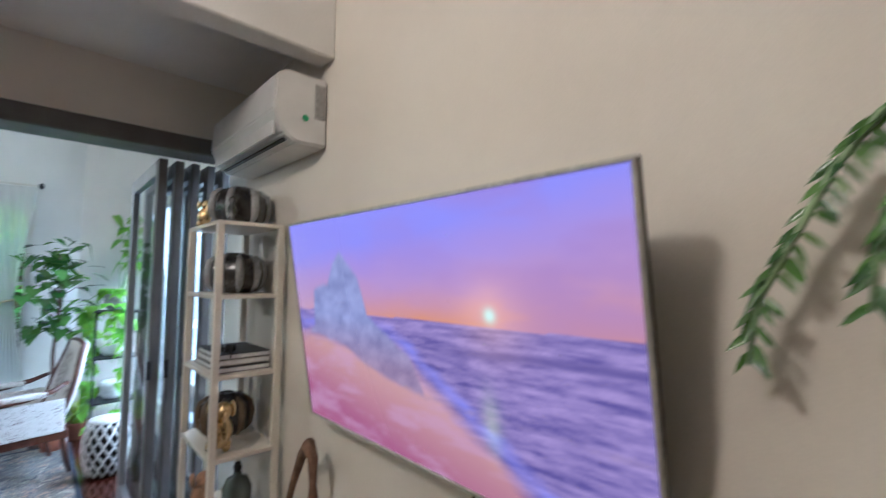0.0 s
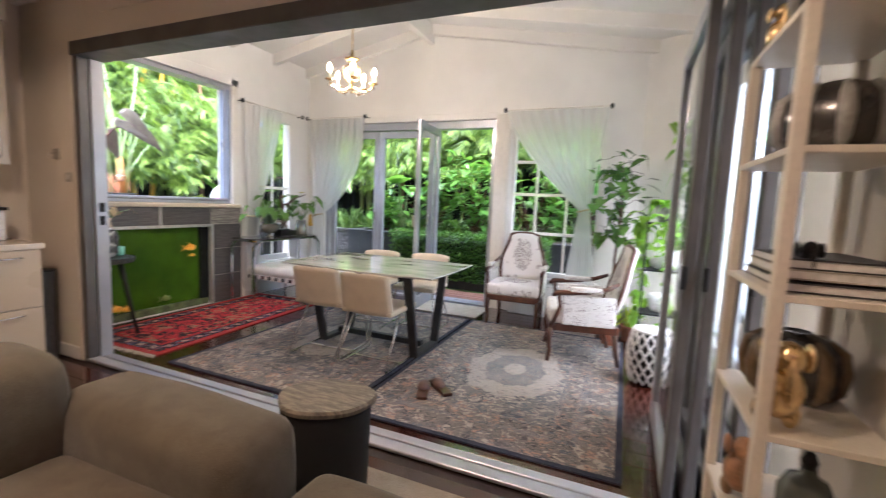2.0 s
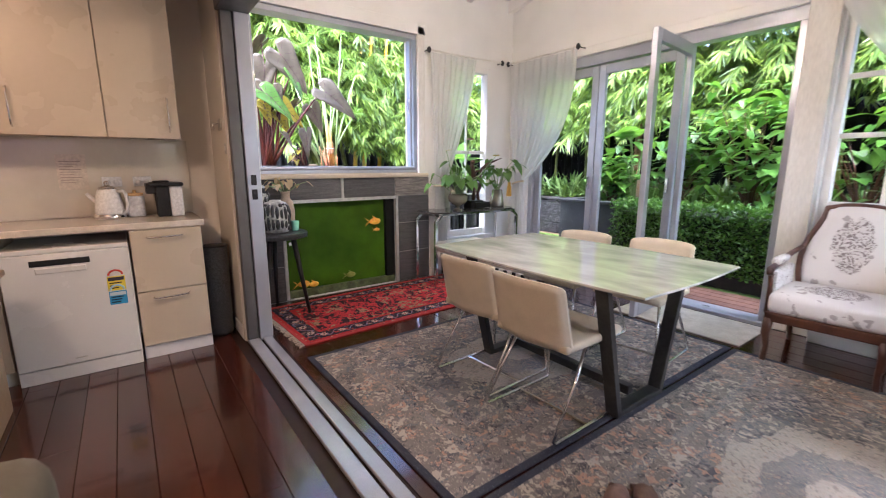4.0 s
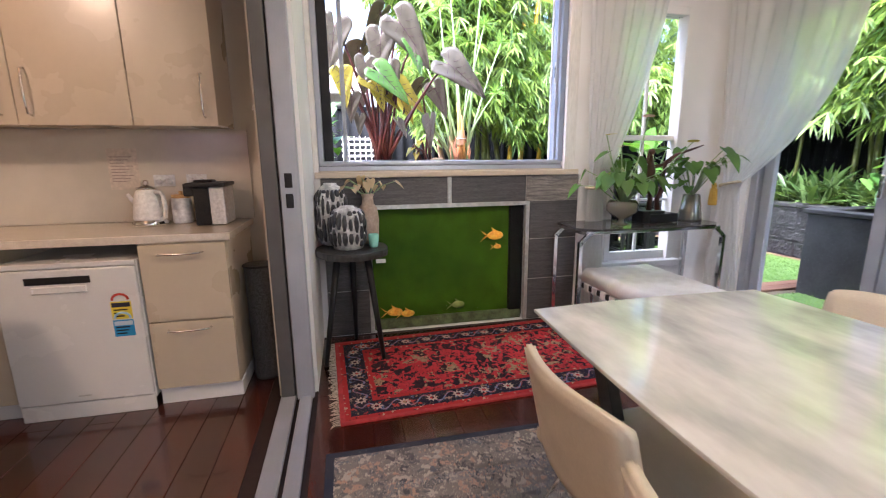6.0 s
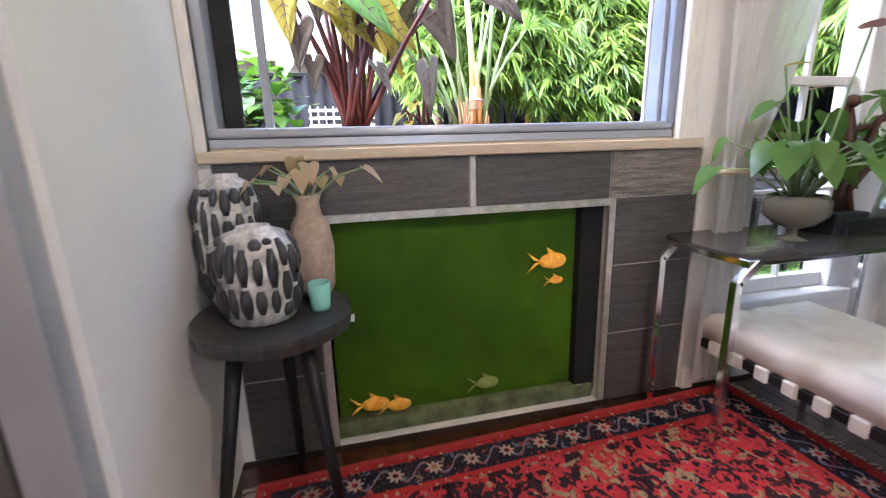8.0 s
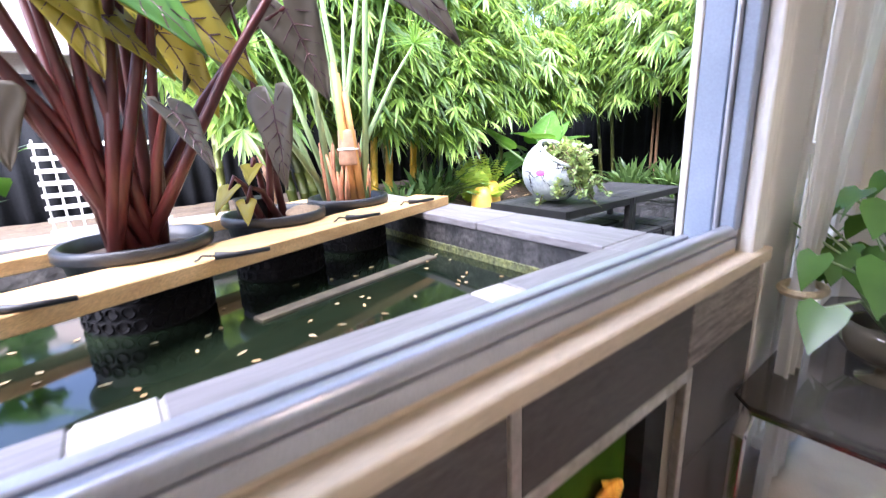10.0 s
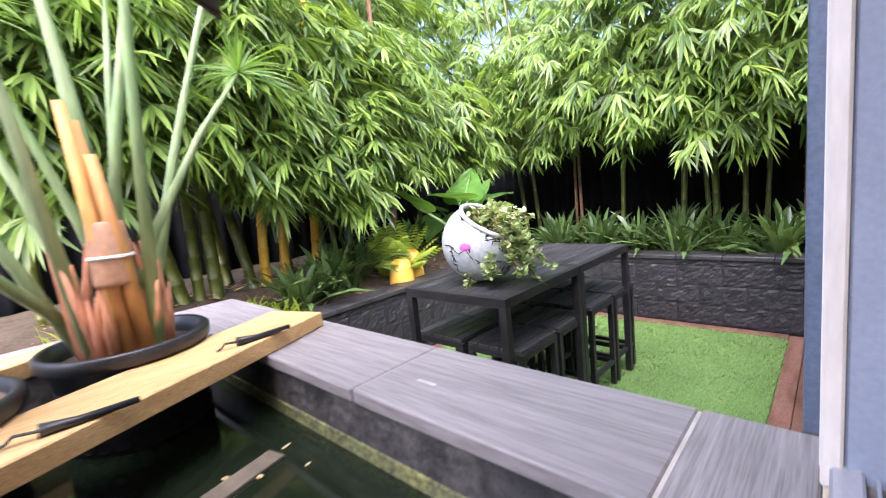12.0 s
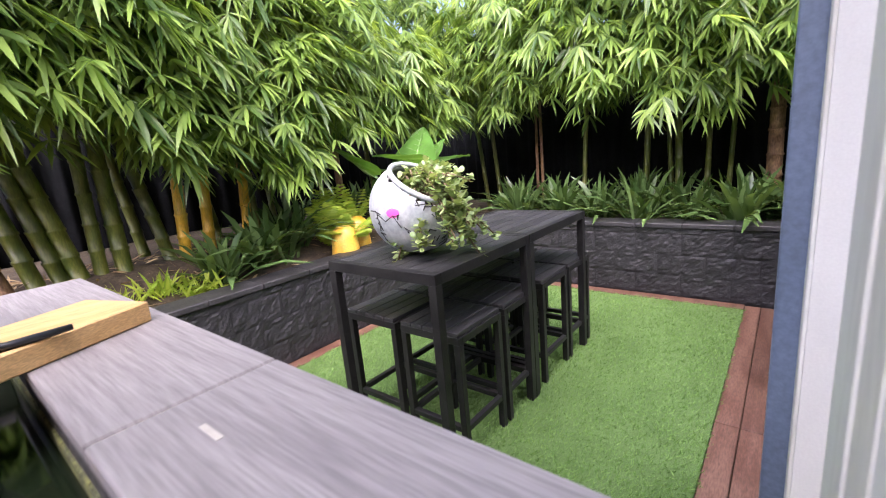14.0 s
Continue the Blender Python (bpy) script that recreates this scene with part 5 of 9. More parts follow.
for p, q, n in sides:
    p, q = Vector((*p, 0)), Vector((*q, 0))
    d = (q - p).normalized()
    s_ = Vector((-d.y, d.x, 0))
    steps = n * 12
    edge_a, edge_b = [], []
    for k in range(steps + 1):
        c = p.lerp(q, k / steps) + s_ * 0.036 * math.sin(k / 12 * 2 * math.pi)
        wv = 0.0045 + 0.003 * abs(math.sin(k * 1.1))
        edge_a.append(vine.verts.new((c.x + s_.x * wv, c.y + s_.y * wv, TOP)))
        edge_b.append(vine.verts.new((c.x - s_.x * wv, c.y - s_.y * wv, TOP)))
    for k in range(steps):
        vine.faces.new((edge_a[k], edge_b[k], edge_b[k + 1], edge_a[k + 1]))
    for k in range(n):
        c = p.lerp(q, (k + 0.5) / n)
        ros = bmesh.new()
        rim_ = [ros.verts.new((c.x + (0.027 + 0.009 * math.cos(8 * a)) * math.cos(a), c.y + (0.027 + 0.009 * math.cos(8 * a)) * math.sin(a), TOP + 0.0006)) for a in (2 * math.pi * i / 32 for i in range(32))]
        ros.faces.new(rim_)
        rb_ = part("rosette", ros, RIVORY, runner, "ivory woven rosette")
        eye = bmesh.new()
        eye.faces.new([eye.verts.new((c.x + 0.012 * math.cos(a), c.y + 0.012 * math.sin(a), TOP + 0.0011)) for a in (2 * math.pi * i / 12 for i in range(12))])
        part("rosette_eye", eye, REDM, rb_)
part("vine", vine, RBLUE, runner, "blue woven vine scroll")
runner.rotation_euler = (0, 0, radians(2.7))
BLUEG, SAND, PINK, SLATE = (0.1, 0.115, 0.14), (0.4, 0.355, 0.3), (0.36, 0.23, 0.175), (0.03, 0.036, 0.055)
OUT = motif_mat("slate_edge", SLATE, [SLATE, (0.07, 0.08, 0.1), SLATE], 30, 0.3, 0.1)
BORD = motif_mat("faded_border", (0.17, 0.15, 0.143), [BLUEG, PINK, (0.07, 0.068, 0.075), SAND, (0.1, 0.1, 0.11), (0.38, 0.34, 0.29)], 19, 0.5, 0.25, 0.2)
INB = motif_mat("grey_blue_band", (0.17, 0.165, 0.17), [SAND, BLUEG, PINK, SLATE, SAND], 34, 0.5, 0.4, 0.15)
FIELD = motif_mat("faded_field", (0.19, 0.18, 0.175), [PINK, BLUEG, (0.4, 0.35, 0.3), (0.08, 0.08, 0.095), SAND, (0.09, 0.09, 0.1)], 16, 0.52, 0.25, 0.3)
MED = motif_mat("pale_medallion", (0.34, 0.315, 0.285), [(0.2, 0.195, 0.19), SAND, (0.33, 0.3, 0.27), (0.19, 0.17, 0.165), (0.3, 0.22, 0.18)], 21, 0.45, 0.4, 0.3)
CORE = motif_mat("blue_grey_core", (0.17, 0.175, 0.185), [SAND, BLUEG, (0.3, 0.27, 0.24), (0.09, 0.1, 0.12), PINK], 30, 0.45, 0.35, 0.3)
for x0, x1 in ((-3.39, -1.775), (-1.755, -0.14)):
    r = rug("faded_rug", x0, 2.955, x1, 5.42, [(0.035, OUT), (0.2, BORD), (0.045, INB), (0.09, BORD), (0.03, INB)], FIELD, "faded grey and pink oriental rug with slate edge")
    cx, cy = (x0 + x1) / 2, 4.15
    for s, m, z in ((0.95, MED, 0.0135), (0.6, CORE, 0.0152), (0.22, MED, 0.0166)):
        bm = bmesh.new()
        n = 96
        ring = []
        for i in range(n):
            a = 2 * math.pi * i / n
            k = s * (1 + 0.05 * math.cos(8 * a) + 0.03 * math.sin(19 * a) + 0.03 * math.sin(43 * a)) * (0.4 + 0.07 * abs(math.cos(a)))
            ring.append((cx + 0.8 * k * math.cos(a), cy + 1.35 * k * math.sin(a)))
        lo_r = [bm.verts.new((x, y, 0.008)) for x, y in ring]
        hi_r = [bm.verts.new((x, y, z)) for x, y in ring]
        bm.faces.new(hi_r)
        for i in range(n):
            bm.faces.new((lo_r[i], lo_r[(i + 1) % n], hi_r[(i + 1) % n], hi_r[i]))
        part("medallion", bm, m, r)

# dining table
table = thing("dining_table", (-2.26, 4.19, 0.012), "marble dining table on a black steel trestle", "dining table")
TX0, TX1, TY0, TY1 = -2.985, -1.53, 3.72, 4.66
tb = bmesh.new()
pts = []
for i in range(13):
    f = i / 12
    pts.append((TX0 + (TX1 - TX0) * f, TY0 - 0.03 * math.sin(math.pi * f)))
for i in range(7):
    f = i / 6
    pts.append((TX1 + 0.02 * math.sin(math.pi * f), TY0 + (TY1 - TY0) * f))
for i in range(13):
    f = i / 12
    pts.append((TX1 + (TX0 - TX1) * f, TY1 + 0.03 * math.sin(math.pi * f)))
for i in range(7):
    f = i / 6
    pts.append((TX0 - 0.02 * math.sin(math.pi * f), TY1 + (TY0 - TY1) * f))
clean = [p for i, p in enumerate(pts) if i == 0 or (Vector(p) - Vector(pts[i - 1])).length > 0.004][:-1]
rings = [[tb.verts.new((-2.2575 + (x + 2.2575) * s, 4.19 + (y - 4.19) * s, z)) for x, y in clean] for s, z in ((0.985, 0.736), (1.0, 0.742), (1.0, 0.748), (0.997, 0.752))]
for a, b in zip(rings, rings[1:]):
    for i in range(len(clean)):
        tb.faces.new((a[i], a[(i + 1) % len(clean)], b[(i + 1) % len(clean)], b[i]))
tb.faces.new(rings[0][::-1])
tb.faces.new(rings[-1])
part("tabletop", tb, MARBLE, table)
for x in (-2.72, -1.78):
    for s in (-1, 1):
        part("leg", bar((x, 4.19 + s * 0.2, 0.02), (x, 4.19 + s * 0.38, 0.735), 0.07, 0.035), STEELBLACK, table)
    part("foot_bar", box(x - 0.035, 3.97, 0.012, x + 0.035, 4.41, 0.045, 0.003), STEELBLACK, table)
    part("top_bar", box(x - 0.035, 3.84, 0.705, x + 0.035, 4.54, 0.735, 0.003), STEELBLACK, table)
part("stretcher", box(-2.69, 4.165, 0.05, -1.81, 4.215, 0.1, 0.003), STEELBLACK, table)


def dining_chair():
    """A sled chair at the origin, facing +y."""
    c = thing("dining_chair", (0, 0, 0), "cream leather dining chair on a chrome sled base", "chair", "chairs round the dining table")
    seat = box(-0.225, -0.2, 0.425, 0.225, 0.25, 0.47, 0.02, seg=3)
    part("seat", seat, LEATHER, c, smooth=True)
    bk = bmesh.new()
    rows = []
    for j in range(9):
        f = j / 8
        z = 0.43 + 0.325 * f
        row = []
        for i in range(13):
            g = i / 12 * 2 - 1
            w = 0.225 - 0.012 * f
            y = -0.21 - 0.075 * f + 0.05 * g * g
            row.append((w * g, y, z - (0.015 * g ** 4 if j == 8 else 0)))
        rows.append(row)
    fr = [[bk.verts.new((x, y + 0.018, z)) for x, y, z in r] for r in rows]
    ba = [[bk.verts.new((x, y - 0.018, z)) for x, y, z in r] for r in rows]
    for j in range(8):
        for i in range(12):
            bk.faces.new((fr[j][i], fr[j][i + 1], fr[j + 1][i + 1], fr[j + 1][i]))
            bk.faces.new((ba[j][i + 1], ba[j][i], ba[j + 1][i], ba[j + 1][i + 1]))
    edge = lambda g: [g[0][i] for i in range(13)] + [g[j][12] for j in range(1, 9)] + [g[8][i] for i in range(11, -1, -1)] + [g[j][0] for j in range(7, 0, -1)]
    ef, eb = edge(fr), edge(ba)
    for i in range(len(ef)):
        bk.faces.new((ef[i], eb[i], eb[(i + 1) % len(eb)], ef[(i + 1) % len(ef)]))
    bmesh.ops.recalc_face_normals(bk, faces=bk.faces[:])
    rim = [e for e in bk.edges if e.calc_face_angle(0) > 1.0]
    bmesh.ops.bevel(bk, geom=rim, offset=0.008, segments=2, affect="EDGES")
    part("backrest", bk, LEATHER, c, smooth=True)
    for s in (-1, 1):
        part("sled_leg", tube([(s * 0.2, 0.2, 0.425), (s * 0.215, 0.235, 0.22), (s * 0.222, 0.25, 0.03), (s * 0.222, 0.235, 0.011), (s * 0.222, 0.0, 0.011), (s * 0.222, -0.25, 0.011), (s * 0.222, -0.27, 0.03), (s * 0.215, -0.12, 0.25), (s * 0.2, -0.02, 0.425)], 0.009, 8), CHROME, c, smooth=True)
    part("cross_bar", tube([(-0.22, 0.0, 0.012), (0.22, 0.0, 0.012)], 0.008, 8), CHROME, c)
    return c


chair = dining_chair()
chair.matrix_basis = pose(-2.52, 3.83, 0.012, 0, 0, 3)
for x, y, a in ((-2.02, 3.79, 1), (-2.68, 4.73, 184), (-2.13, 4.82, 184)):
    copy_thing(chair, pose(x, y, 0.012, 0, 0, a))

DAMASK = motif_mat("damask_fabric", (0.66, 0.64, 0.62), [(0.22, 0.18, 0.175), (0.5, 0.46, 0.45), (0.66, 0.64, 0.62), (0.2, 0.16, 0.16), (0.6, 0.57, 0.55)], 24, 0.36, 0.1, 0.22)


def damask(name, centre, spread):
    """White cloth with a lacy printed medallion round centre and small sprigs about it."""
    m = bpy.data.materials.new(name)
    m.use_nodes = True
    N, L = m.node_tree.nodes, m.node_tree.links
    p = N["Principled BSDF"]
    p.inputs["Roughness"].default_value, p.inputs["Specular IOR Level"].default_value = 0.85, 0.2
    co = N.new("ShaderNodeTexCoord")
    sub = N.new("ShaderNodeVectorMath")
    sub.operation = "SUBTRACT"
    sub.inputs[1].default_value = centre
    L.new(co.outputs["Object"], sub.inputs[0])
    mul = N.new("ShaderNodeVectorMath")
    mul.operation = "MULTIPLY"
    mul.inputs[1].default_value = spread
    L.new(sub.outputs[0], mul.inputs[0])
    far = N.new("ShaderNodeVectorMath")
    far.operation = "LENGTH"
    L.new(mul.outputs[0], far.inputs[0])
    nz = N.new("ShaderNodeTexNoise")
    nz.inputs["Scale"].default_value = 16
    L.new(co.outputs["Object"], nz.inputs["Vector"])
    add = N.new("ShaderNodeMath")
    add.operation = "MULTIPLY_ADD"
    add.inputs[1].default_value = 0.7
    L.new(nz.outputs[0], add.inputs[0])
    L.new(far.outputs["Value"], add.inputs[2])
    ring = N.new("ShaderNodeMapRange")
    ring.inputs["From Min"].default_value, ring.inputs["From Max"].default_value = 1.3, 1.22
    L.new(add.outputs[0], ring.inputs[0])
    warp = N.new("ShaderNodeMixRGB")
    warp.blend_type = "ADD"
    warp.inputs[0].default_value = 0.12
    L.new(co.outputs["Object"], warp.inputs[1])
    L.new(nz.outputs["Color"], warp.inputs[2])
    vo = N.new("ShaderNodeTexVoronoi")
    vo.feature = "DISTANCE_TO_EDGE"
    vo.inputs["Scale"].default_value = 34
    L.new(warp.outputs[0], vo.inputs["Vector"])
    lace = N.new("ShaderNodeMapRange")
    lace.inputs["From Min"].default_value, lace.inputs["From Max"].default_value = 0.1, 0.18
    lace.inputs["To Min"].default_value, lace.inputs["To Max"].default_value = 0.15, 0.85
    L.new(vo.outputs["Distance"], lace.inputs[0])
    both = N.new("ShaderNodeMath")
    both.operation = "MULTIPLY"
    L.new(ring.outputs[0], both.inputs[0])
    L.new(lace.outputs[0], both.inputs[1])
    v2 = N.new("ShaderNodeTexVoronoi")
    v2.inputs["Scale"].default_value = 9
    L.new(warp.outputs[0], v2.inputs["Vector"])
    sprig = N.new("ShaderNodeMapRange")
    sprig.inputs["From Min"].default_value, sprig.inputs["From Max"].default_value = 0.2, 0.16
    sprig.inputs["To Max"].default_value = 0.55
    L.new(v2.outputs["Distance"], sprig.inputs[0])
    top_ = N.new("ShaderNodeMath")
    top_.operation = "MAXIMUM"
    L.new(both.outputs[0], top_.inputs[0])
    L.new(sprig.outputs[0], top_.inputs[1])
    mx = N.new("ShaderNodeMixRGB")
    mx.inputs[1].default_value, mx.inputs[2].default_value = (0.64, 0.62, 0.61, 1), (0.13, 0.1, 0.1, 1)
    L.new(top_.outputs[0], mx.inputs[0])
    L.new(mx.outputs[0], p.inputs["Base Color"])
    weave = N.new("ShaderNodeTexNoise")
    weave.inputs["Scale"].default_value = 320
    L.new(co.outputs["Object"], weave.inputs["Vector"])
    b = N.new("ShaderNodeBump")
    b.inputs["Strength"].default_value, b.inputs["Distance"].default_value = 0.3, 0.003
    L.new(weave.outputs[0], b.inputs["Height"])
    L.new(b.outputs[0], p.inputs["Normal"])
    return m


DAMASK_SEAT = damask("damask_seat", (0, -0.02, 0.46), (5.5, 5.5, 0))
DAMASK_BACK = damask("damask_back", (0, 0, 0.76), (8, 0, 5))


def armchair(label):
    """A low show-wood armchair at the origin, facing -y."""
    c = thing("armchair", (0, 0, 0), label, "armchair", "armchairs by the window")
    seat = cushion(-0.3, -0.3, 0.34, 0.3, 0.26, 0.47, 0.02, 0.035)
    part("seat_cushion", seat, DAMASK_SEAT, c, smooth=True)
    part("seat_rail", box(-0.31, -0.31, 0.28, 0.31, 0.28, 0.345, 0.012, seg=2), DARKWOOD, c)
    back = bmesh.new()
    prof, n = [], 12
    for j in range(9):
        f = j / 8
        w = 0.25 + 0.05 * math.sin(math.pi * min(f * 1.2, 1)) - 0.07 * f
        prof.append((w, 0.24 + 0.15 * f, 0.45 + 0.55 * f))
    fr = [[back.verts.new((w * (i / n * 2 - 1), y - 0.03 + 0.03 * (i / n * 2 - 1) ** 2, z + 0.02 * (1 - (i / n * 2 - 1) ** 2) * (j == 8))) for i in range(n + 1)] for j, (w, y, z) in enumerate(prof)]
    ba = [[back.verts.new((w * (i / n * 2 - 1), y + 0.04, z + 0.02 * (1 - (i / n * 2 - 1) ** 2) * (j == 8))) for i in range(n + 1)] for j, (w, y, z) in enumerate(prof)]
    for j in range(8):
        for i in range(n):
            back.faces.new((fr[j][i], fr[j + 1][i], fr[j + 1][i + 1], fr[j][i + 1]))
            back.faces.new((ba[j][i + 1], ba[j + 1][i + 1], ba[j + 1][i], ba[j][i]))
        for g in (0, n):
            back.faces.new((fr[j][g], fr[j + 1][g], ba[j + 1][g], ba[j][g]))
    for i in range(n):
        back.faces.new((fr[8][i], ba[8][i], ba[8][i + 1], fr[8][i + 1]))
        back.faces.new((fr[0][i], fr[0][i + 1], ba[0][i + 1], ba[0][i]))
    bmesh.ops.recalc_face_normals(back, faces=back.faces[:])
    part("backrest", back, DAMASK_BACK, c, smooth=True)
    line = [(-w, y, z) for w, y, z in prof] + [(w * g, prof[-1][1], prof[-1][2] + 0.025 * (1 - g * g)) for g in (-0.5, 0, 0.5) for w in (prof[-1][0],)] + [(w, y, z) for w, y, z in prof[::-1]]
    part("back_frame", tube(line, 0.02, 8), DARKWOOD, c, smooth=True)
    for s in (-1, 1):
        part("arm", tube([(s * 0.27, 0.27, 0.72), (s * 0.315, 0.16, 0.67), (s * 0.325, 0.0, 0.64), (s * 0.325, -0.16, 0.625), (s * 0.32, -0.26, 0.62), (s * 0.315, -0.285, 0.59)], [0.016, 0.02, 0.022, 0.022, 0.024, 0.018], 10), DARKWOOD, c, smooth=True)
        part("arm_post", tube([(s * 0.32, -0.24, 0.61), (s * 0.315, -0.22, 0.5), (s * 0.3, -0.28, 0.33)], [0.018, 0.016, 0.022], 8), DARKWOOD, c, smooth=True)
        part("side_panel", box(s * 0.305 - 0.016, -0.2, 0.34, s * 0.305 + 0.016, 0.25, 0.6, 0.012, seg=2), DAMASK, c)
        part("arm_pad", cushion(s * 0.322 - 0.025, -0.14, 0.635, s * 0.322 + 0.025, 0.12, 0.675, 0.006, 0.012), DAMASK, c, smooth=True)
        part("front_leg", tube([(s * 0.285, -0.285, 0.3), (s * 0.29, -0.3, 0.2), (s * 0.28, -0.285, 0.1), (s * 0.285, -0.3, 0.0)], [0.032, 0.026, 0.017, 0.02], 10), DARKWOOD, c, smooth=True)
        part("rear_leg", tube([(s * 0.27, 0.26, 0.3), (s * 0.27, 0.28, 0.12), (s * 0.27, 0.31, 0.0)], [0.026, 0.02, 0.016], 10), DARKWOOD, c, smooth=True)
    return c


arm = armchair("mahogany armchair in white damask fabric by the garden window")
arm.matrix_basis = pose(-1.32, 5.68, 0.002, 0, 0, 3) @ Matrix.Diagonal((0.95, 0.95, 0.98, 1))
copy_thing(arm, pose(-0.53, 4.82, 0.013, 0, 0, -78))

shoes = ((-1.42, 3.42, 20), (-1.33, 3.52, 45))
for x, y, a in shoes:
    s = thing("slipper", (x, y, 0.013), "brown leather slipper lying on the rug", "slipper", "pair of slippers")
    sole = box(-0.045, -0.13, 0.0, 0.045, 0.13, 0.022, 0.02, seg=3)
    for v in sole.verts:
        v.co.x *= 1 - 0.25 * max(0, -v.co.y / 0.13)
    part("sole", moved(sole, pose(x, y, 0.013, 0, 0, a)), DARKWOOD, s)
    up = bmesh.new()
    bmesh.ops.create_uvsphere(up, u_segments=14, v_segments=8, radius=1)
    moved(up, pose(x, y, 0.028, 0, 0, a) @ Matrix.Translation((0, 0.05, 0)) @ Matrix.Diagonal((0.047, 0.08, 0.04, 1)))
    part("upper", up, mat("brown_leather", (0.1, 0.055, 0.045), (0.15, 0.09, 0.075), rough=0.6, scale=12, bump=0.3), s, smooth=True)
matd = thing("door_mat", (-2.2, 5.8, 0.0), "pale cotton mat at the garden doors", "mat")
part("pile", box(-2.75, 5.5, 0.001, -1.75, 6.05, 0.012, 0.003), mat("pale_cotton", (0.6, 0.56, 0.48), (0.5, 0.46, 0.38), rough=0.95, scale=10, fine=200, fine_amount=0.2, bump=0.5), matd)
stoolbox = thing("storage_box", (-1.15, 6.08, 0.0), "white box behind the armchair under the window", "box")
part("body", box(-1.5, 6.015, 0.0, -0.8, 6.14, 0.36, 0.006), WHITE, stoolbox)
part("lid", box(-1.52, 6.005, 0.362, -0.78, 6.145, 0.385, 0.006), WHITE, stoolbox)

# console table of chrome and smoked glass
con = thing("console_table", (-4.53, 5.33, 0), "chrome console table with a smoked glass top", "console table")
CX0, CX1, CY0, CY1 = -4.72, -4.27, 4.68, 5.84
g = bmesh.new()
oct_ = [(CX0, CY0 + 0.05), (CX0 + 0.05, CY0), (CX1 - 0.1, CY0), (CX1, CY0 + 0.1), (CX1, CY1 - 0.1), (CX1 - 0.1, CY1), (CX0 + 0.05, CY1), (CX0, CY1 - 0.05)]
lo_r = [g.verts.new((x, y, 0.775)) for x, y in oct_]
hi_r = [g.verts.new((x, y, 0.789)) for x, y in oct_]
g.faces.new(lo_r[::-1])
g.faces.new(hi_r)
for i in range(8):
    g.faces.new((lo_r[i], lo_r[(i + 1) % 8], hi_r[(i + 1) % 8], hi_r[i]))
part("glass_top", g, SMOKE, con)
for y in (CY0 + 0.04, CY1 - 0.04):
    for x in (CX0 + 0.04, CX1 - 0.04):
        dy = 0.05 if y > 5.3 else -0.05
        part("leg", bar((x, y + dy, 0.012), (x, y + dy, 0.7), 0.03, 0.03), CHROME, con)
        part("corner", bar((x, y + dy, 0.69), (x, y - dy * 0.6, 0.765), 0.03, 0.03), CHROME, con)
    part("end_rail", box(CX0 + 0.03, y - 0.015, 0.745, CX1 - 0.03, y + 0.015, 0.773, 0.003), CHROME, con)
for x in (CX0 + 0.04, CX1 - 0.04):
    part("long_rail", box(x - 0.012, CY0 + 0.05, 0.75, x + 0.012, CY1 - 0.05, 0.773, 0.003), CHROME, con)

# tufted bench
bench = thing("daybed_bench", (-4.0, 5.2, 0), "white tufted leather bench on a chrome frame", "bench")
BX0, BX1, BY0, BY1 = -4.66, -3.2, 4.9, 5.5
seat = bmesh.new()
NX, NY = 56, 24
def tuft(x, y):
    px, py = (x - BX0) / 0.122, (y - BY0) / 0.12
    d = math.hypot((px - round(px)) * 0.12, (py - round(py)) * 0.12)
    e = min(x - BX0, BX1 - x, y - BY0, BY1 - y)
    return 0.425 - 0.022 * math.exp(-(d / 0.022) ** 2) - (0.03 * (1 - min(e, 0.04) / 0.04) ** 2)
tg = [[seat.verts.new((BX0 + (BX1 - BX0) * i / NX, BY0 + (BY1 - BY0) * j / NY, tuft(BX0 + (BX1 - BX0) * i / NX, BY0 + (BY1 - BY0) * j / NY))) for i in range(NX + 1)] for j in range(NY + 1)]
bg = [[seat.verts.new((BX0 + (BX1 - BX0) * i / NX, BY0 + (BY1 - BY0) * j / NY, 0.315)) for i in range(NX + 1)] for j in range(NY + 1)]
for j in range(NY):
    for i in range(NX):
        seat.faces.new((tg[j][i], tg[j][i + 1], tg[j + 1][i + 1], tg[j + 1][i]))
        seat.faces.new((bg[j][i], bg[j + 1][i], bg[j + 1][i + 1], bg[j][i + 1]))
for i in range(NX):
    seat.faces.new((bg[0][i], bg[0][i + 1], tg[0][i + 1], tg[0][i]))
    seat.faces.new((tg[NY][i], tg[NY][i + 1], bg[NY][i + 1], bg[NY][i]))
for j in range(NY):
    seat.faces.new((tg[j][0], tg[j + 1][0], bg[j + 1][0], bg[j][0]))
    seat.faces.new((bg[j][NX], bg[j + 1][NX], tg[j + 1][NX], tg[j][NX]))
part("cushion", seat, WHITELEATHER, bench, smooth=True)
for y in (BY0 + 0.01, BY1 - 0.01):
    part("side_rail", box(BX0 + 0.01, y - 0.01, 0.26, BX1 - 0.01, y + 0.01, 0.3, 0.002), BLACK, bench)
for i in range(13):
    x = BX0 + 0.06 + i * 0.112
    part("strap", box(x, BY0 - 0.012, 0.252, x + 0.055, BY1 + 0.012, 0.312, 0.006), WHITELEATHER, bench)
for x in (BX0 + 0.1, BX1 - 0.1):
    for y in (BY0 + 0.04, BY1 - 0.04):
        part("leg", bar((x, y, 0.012), (x, y, 0.26), 0.03, 0.012), CHROME, bench)

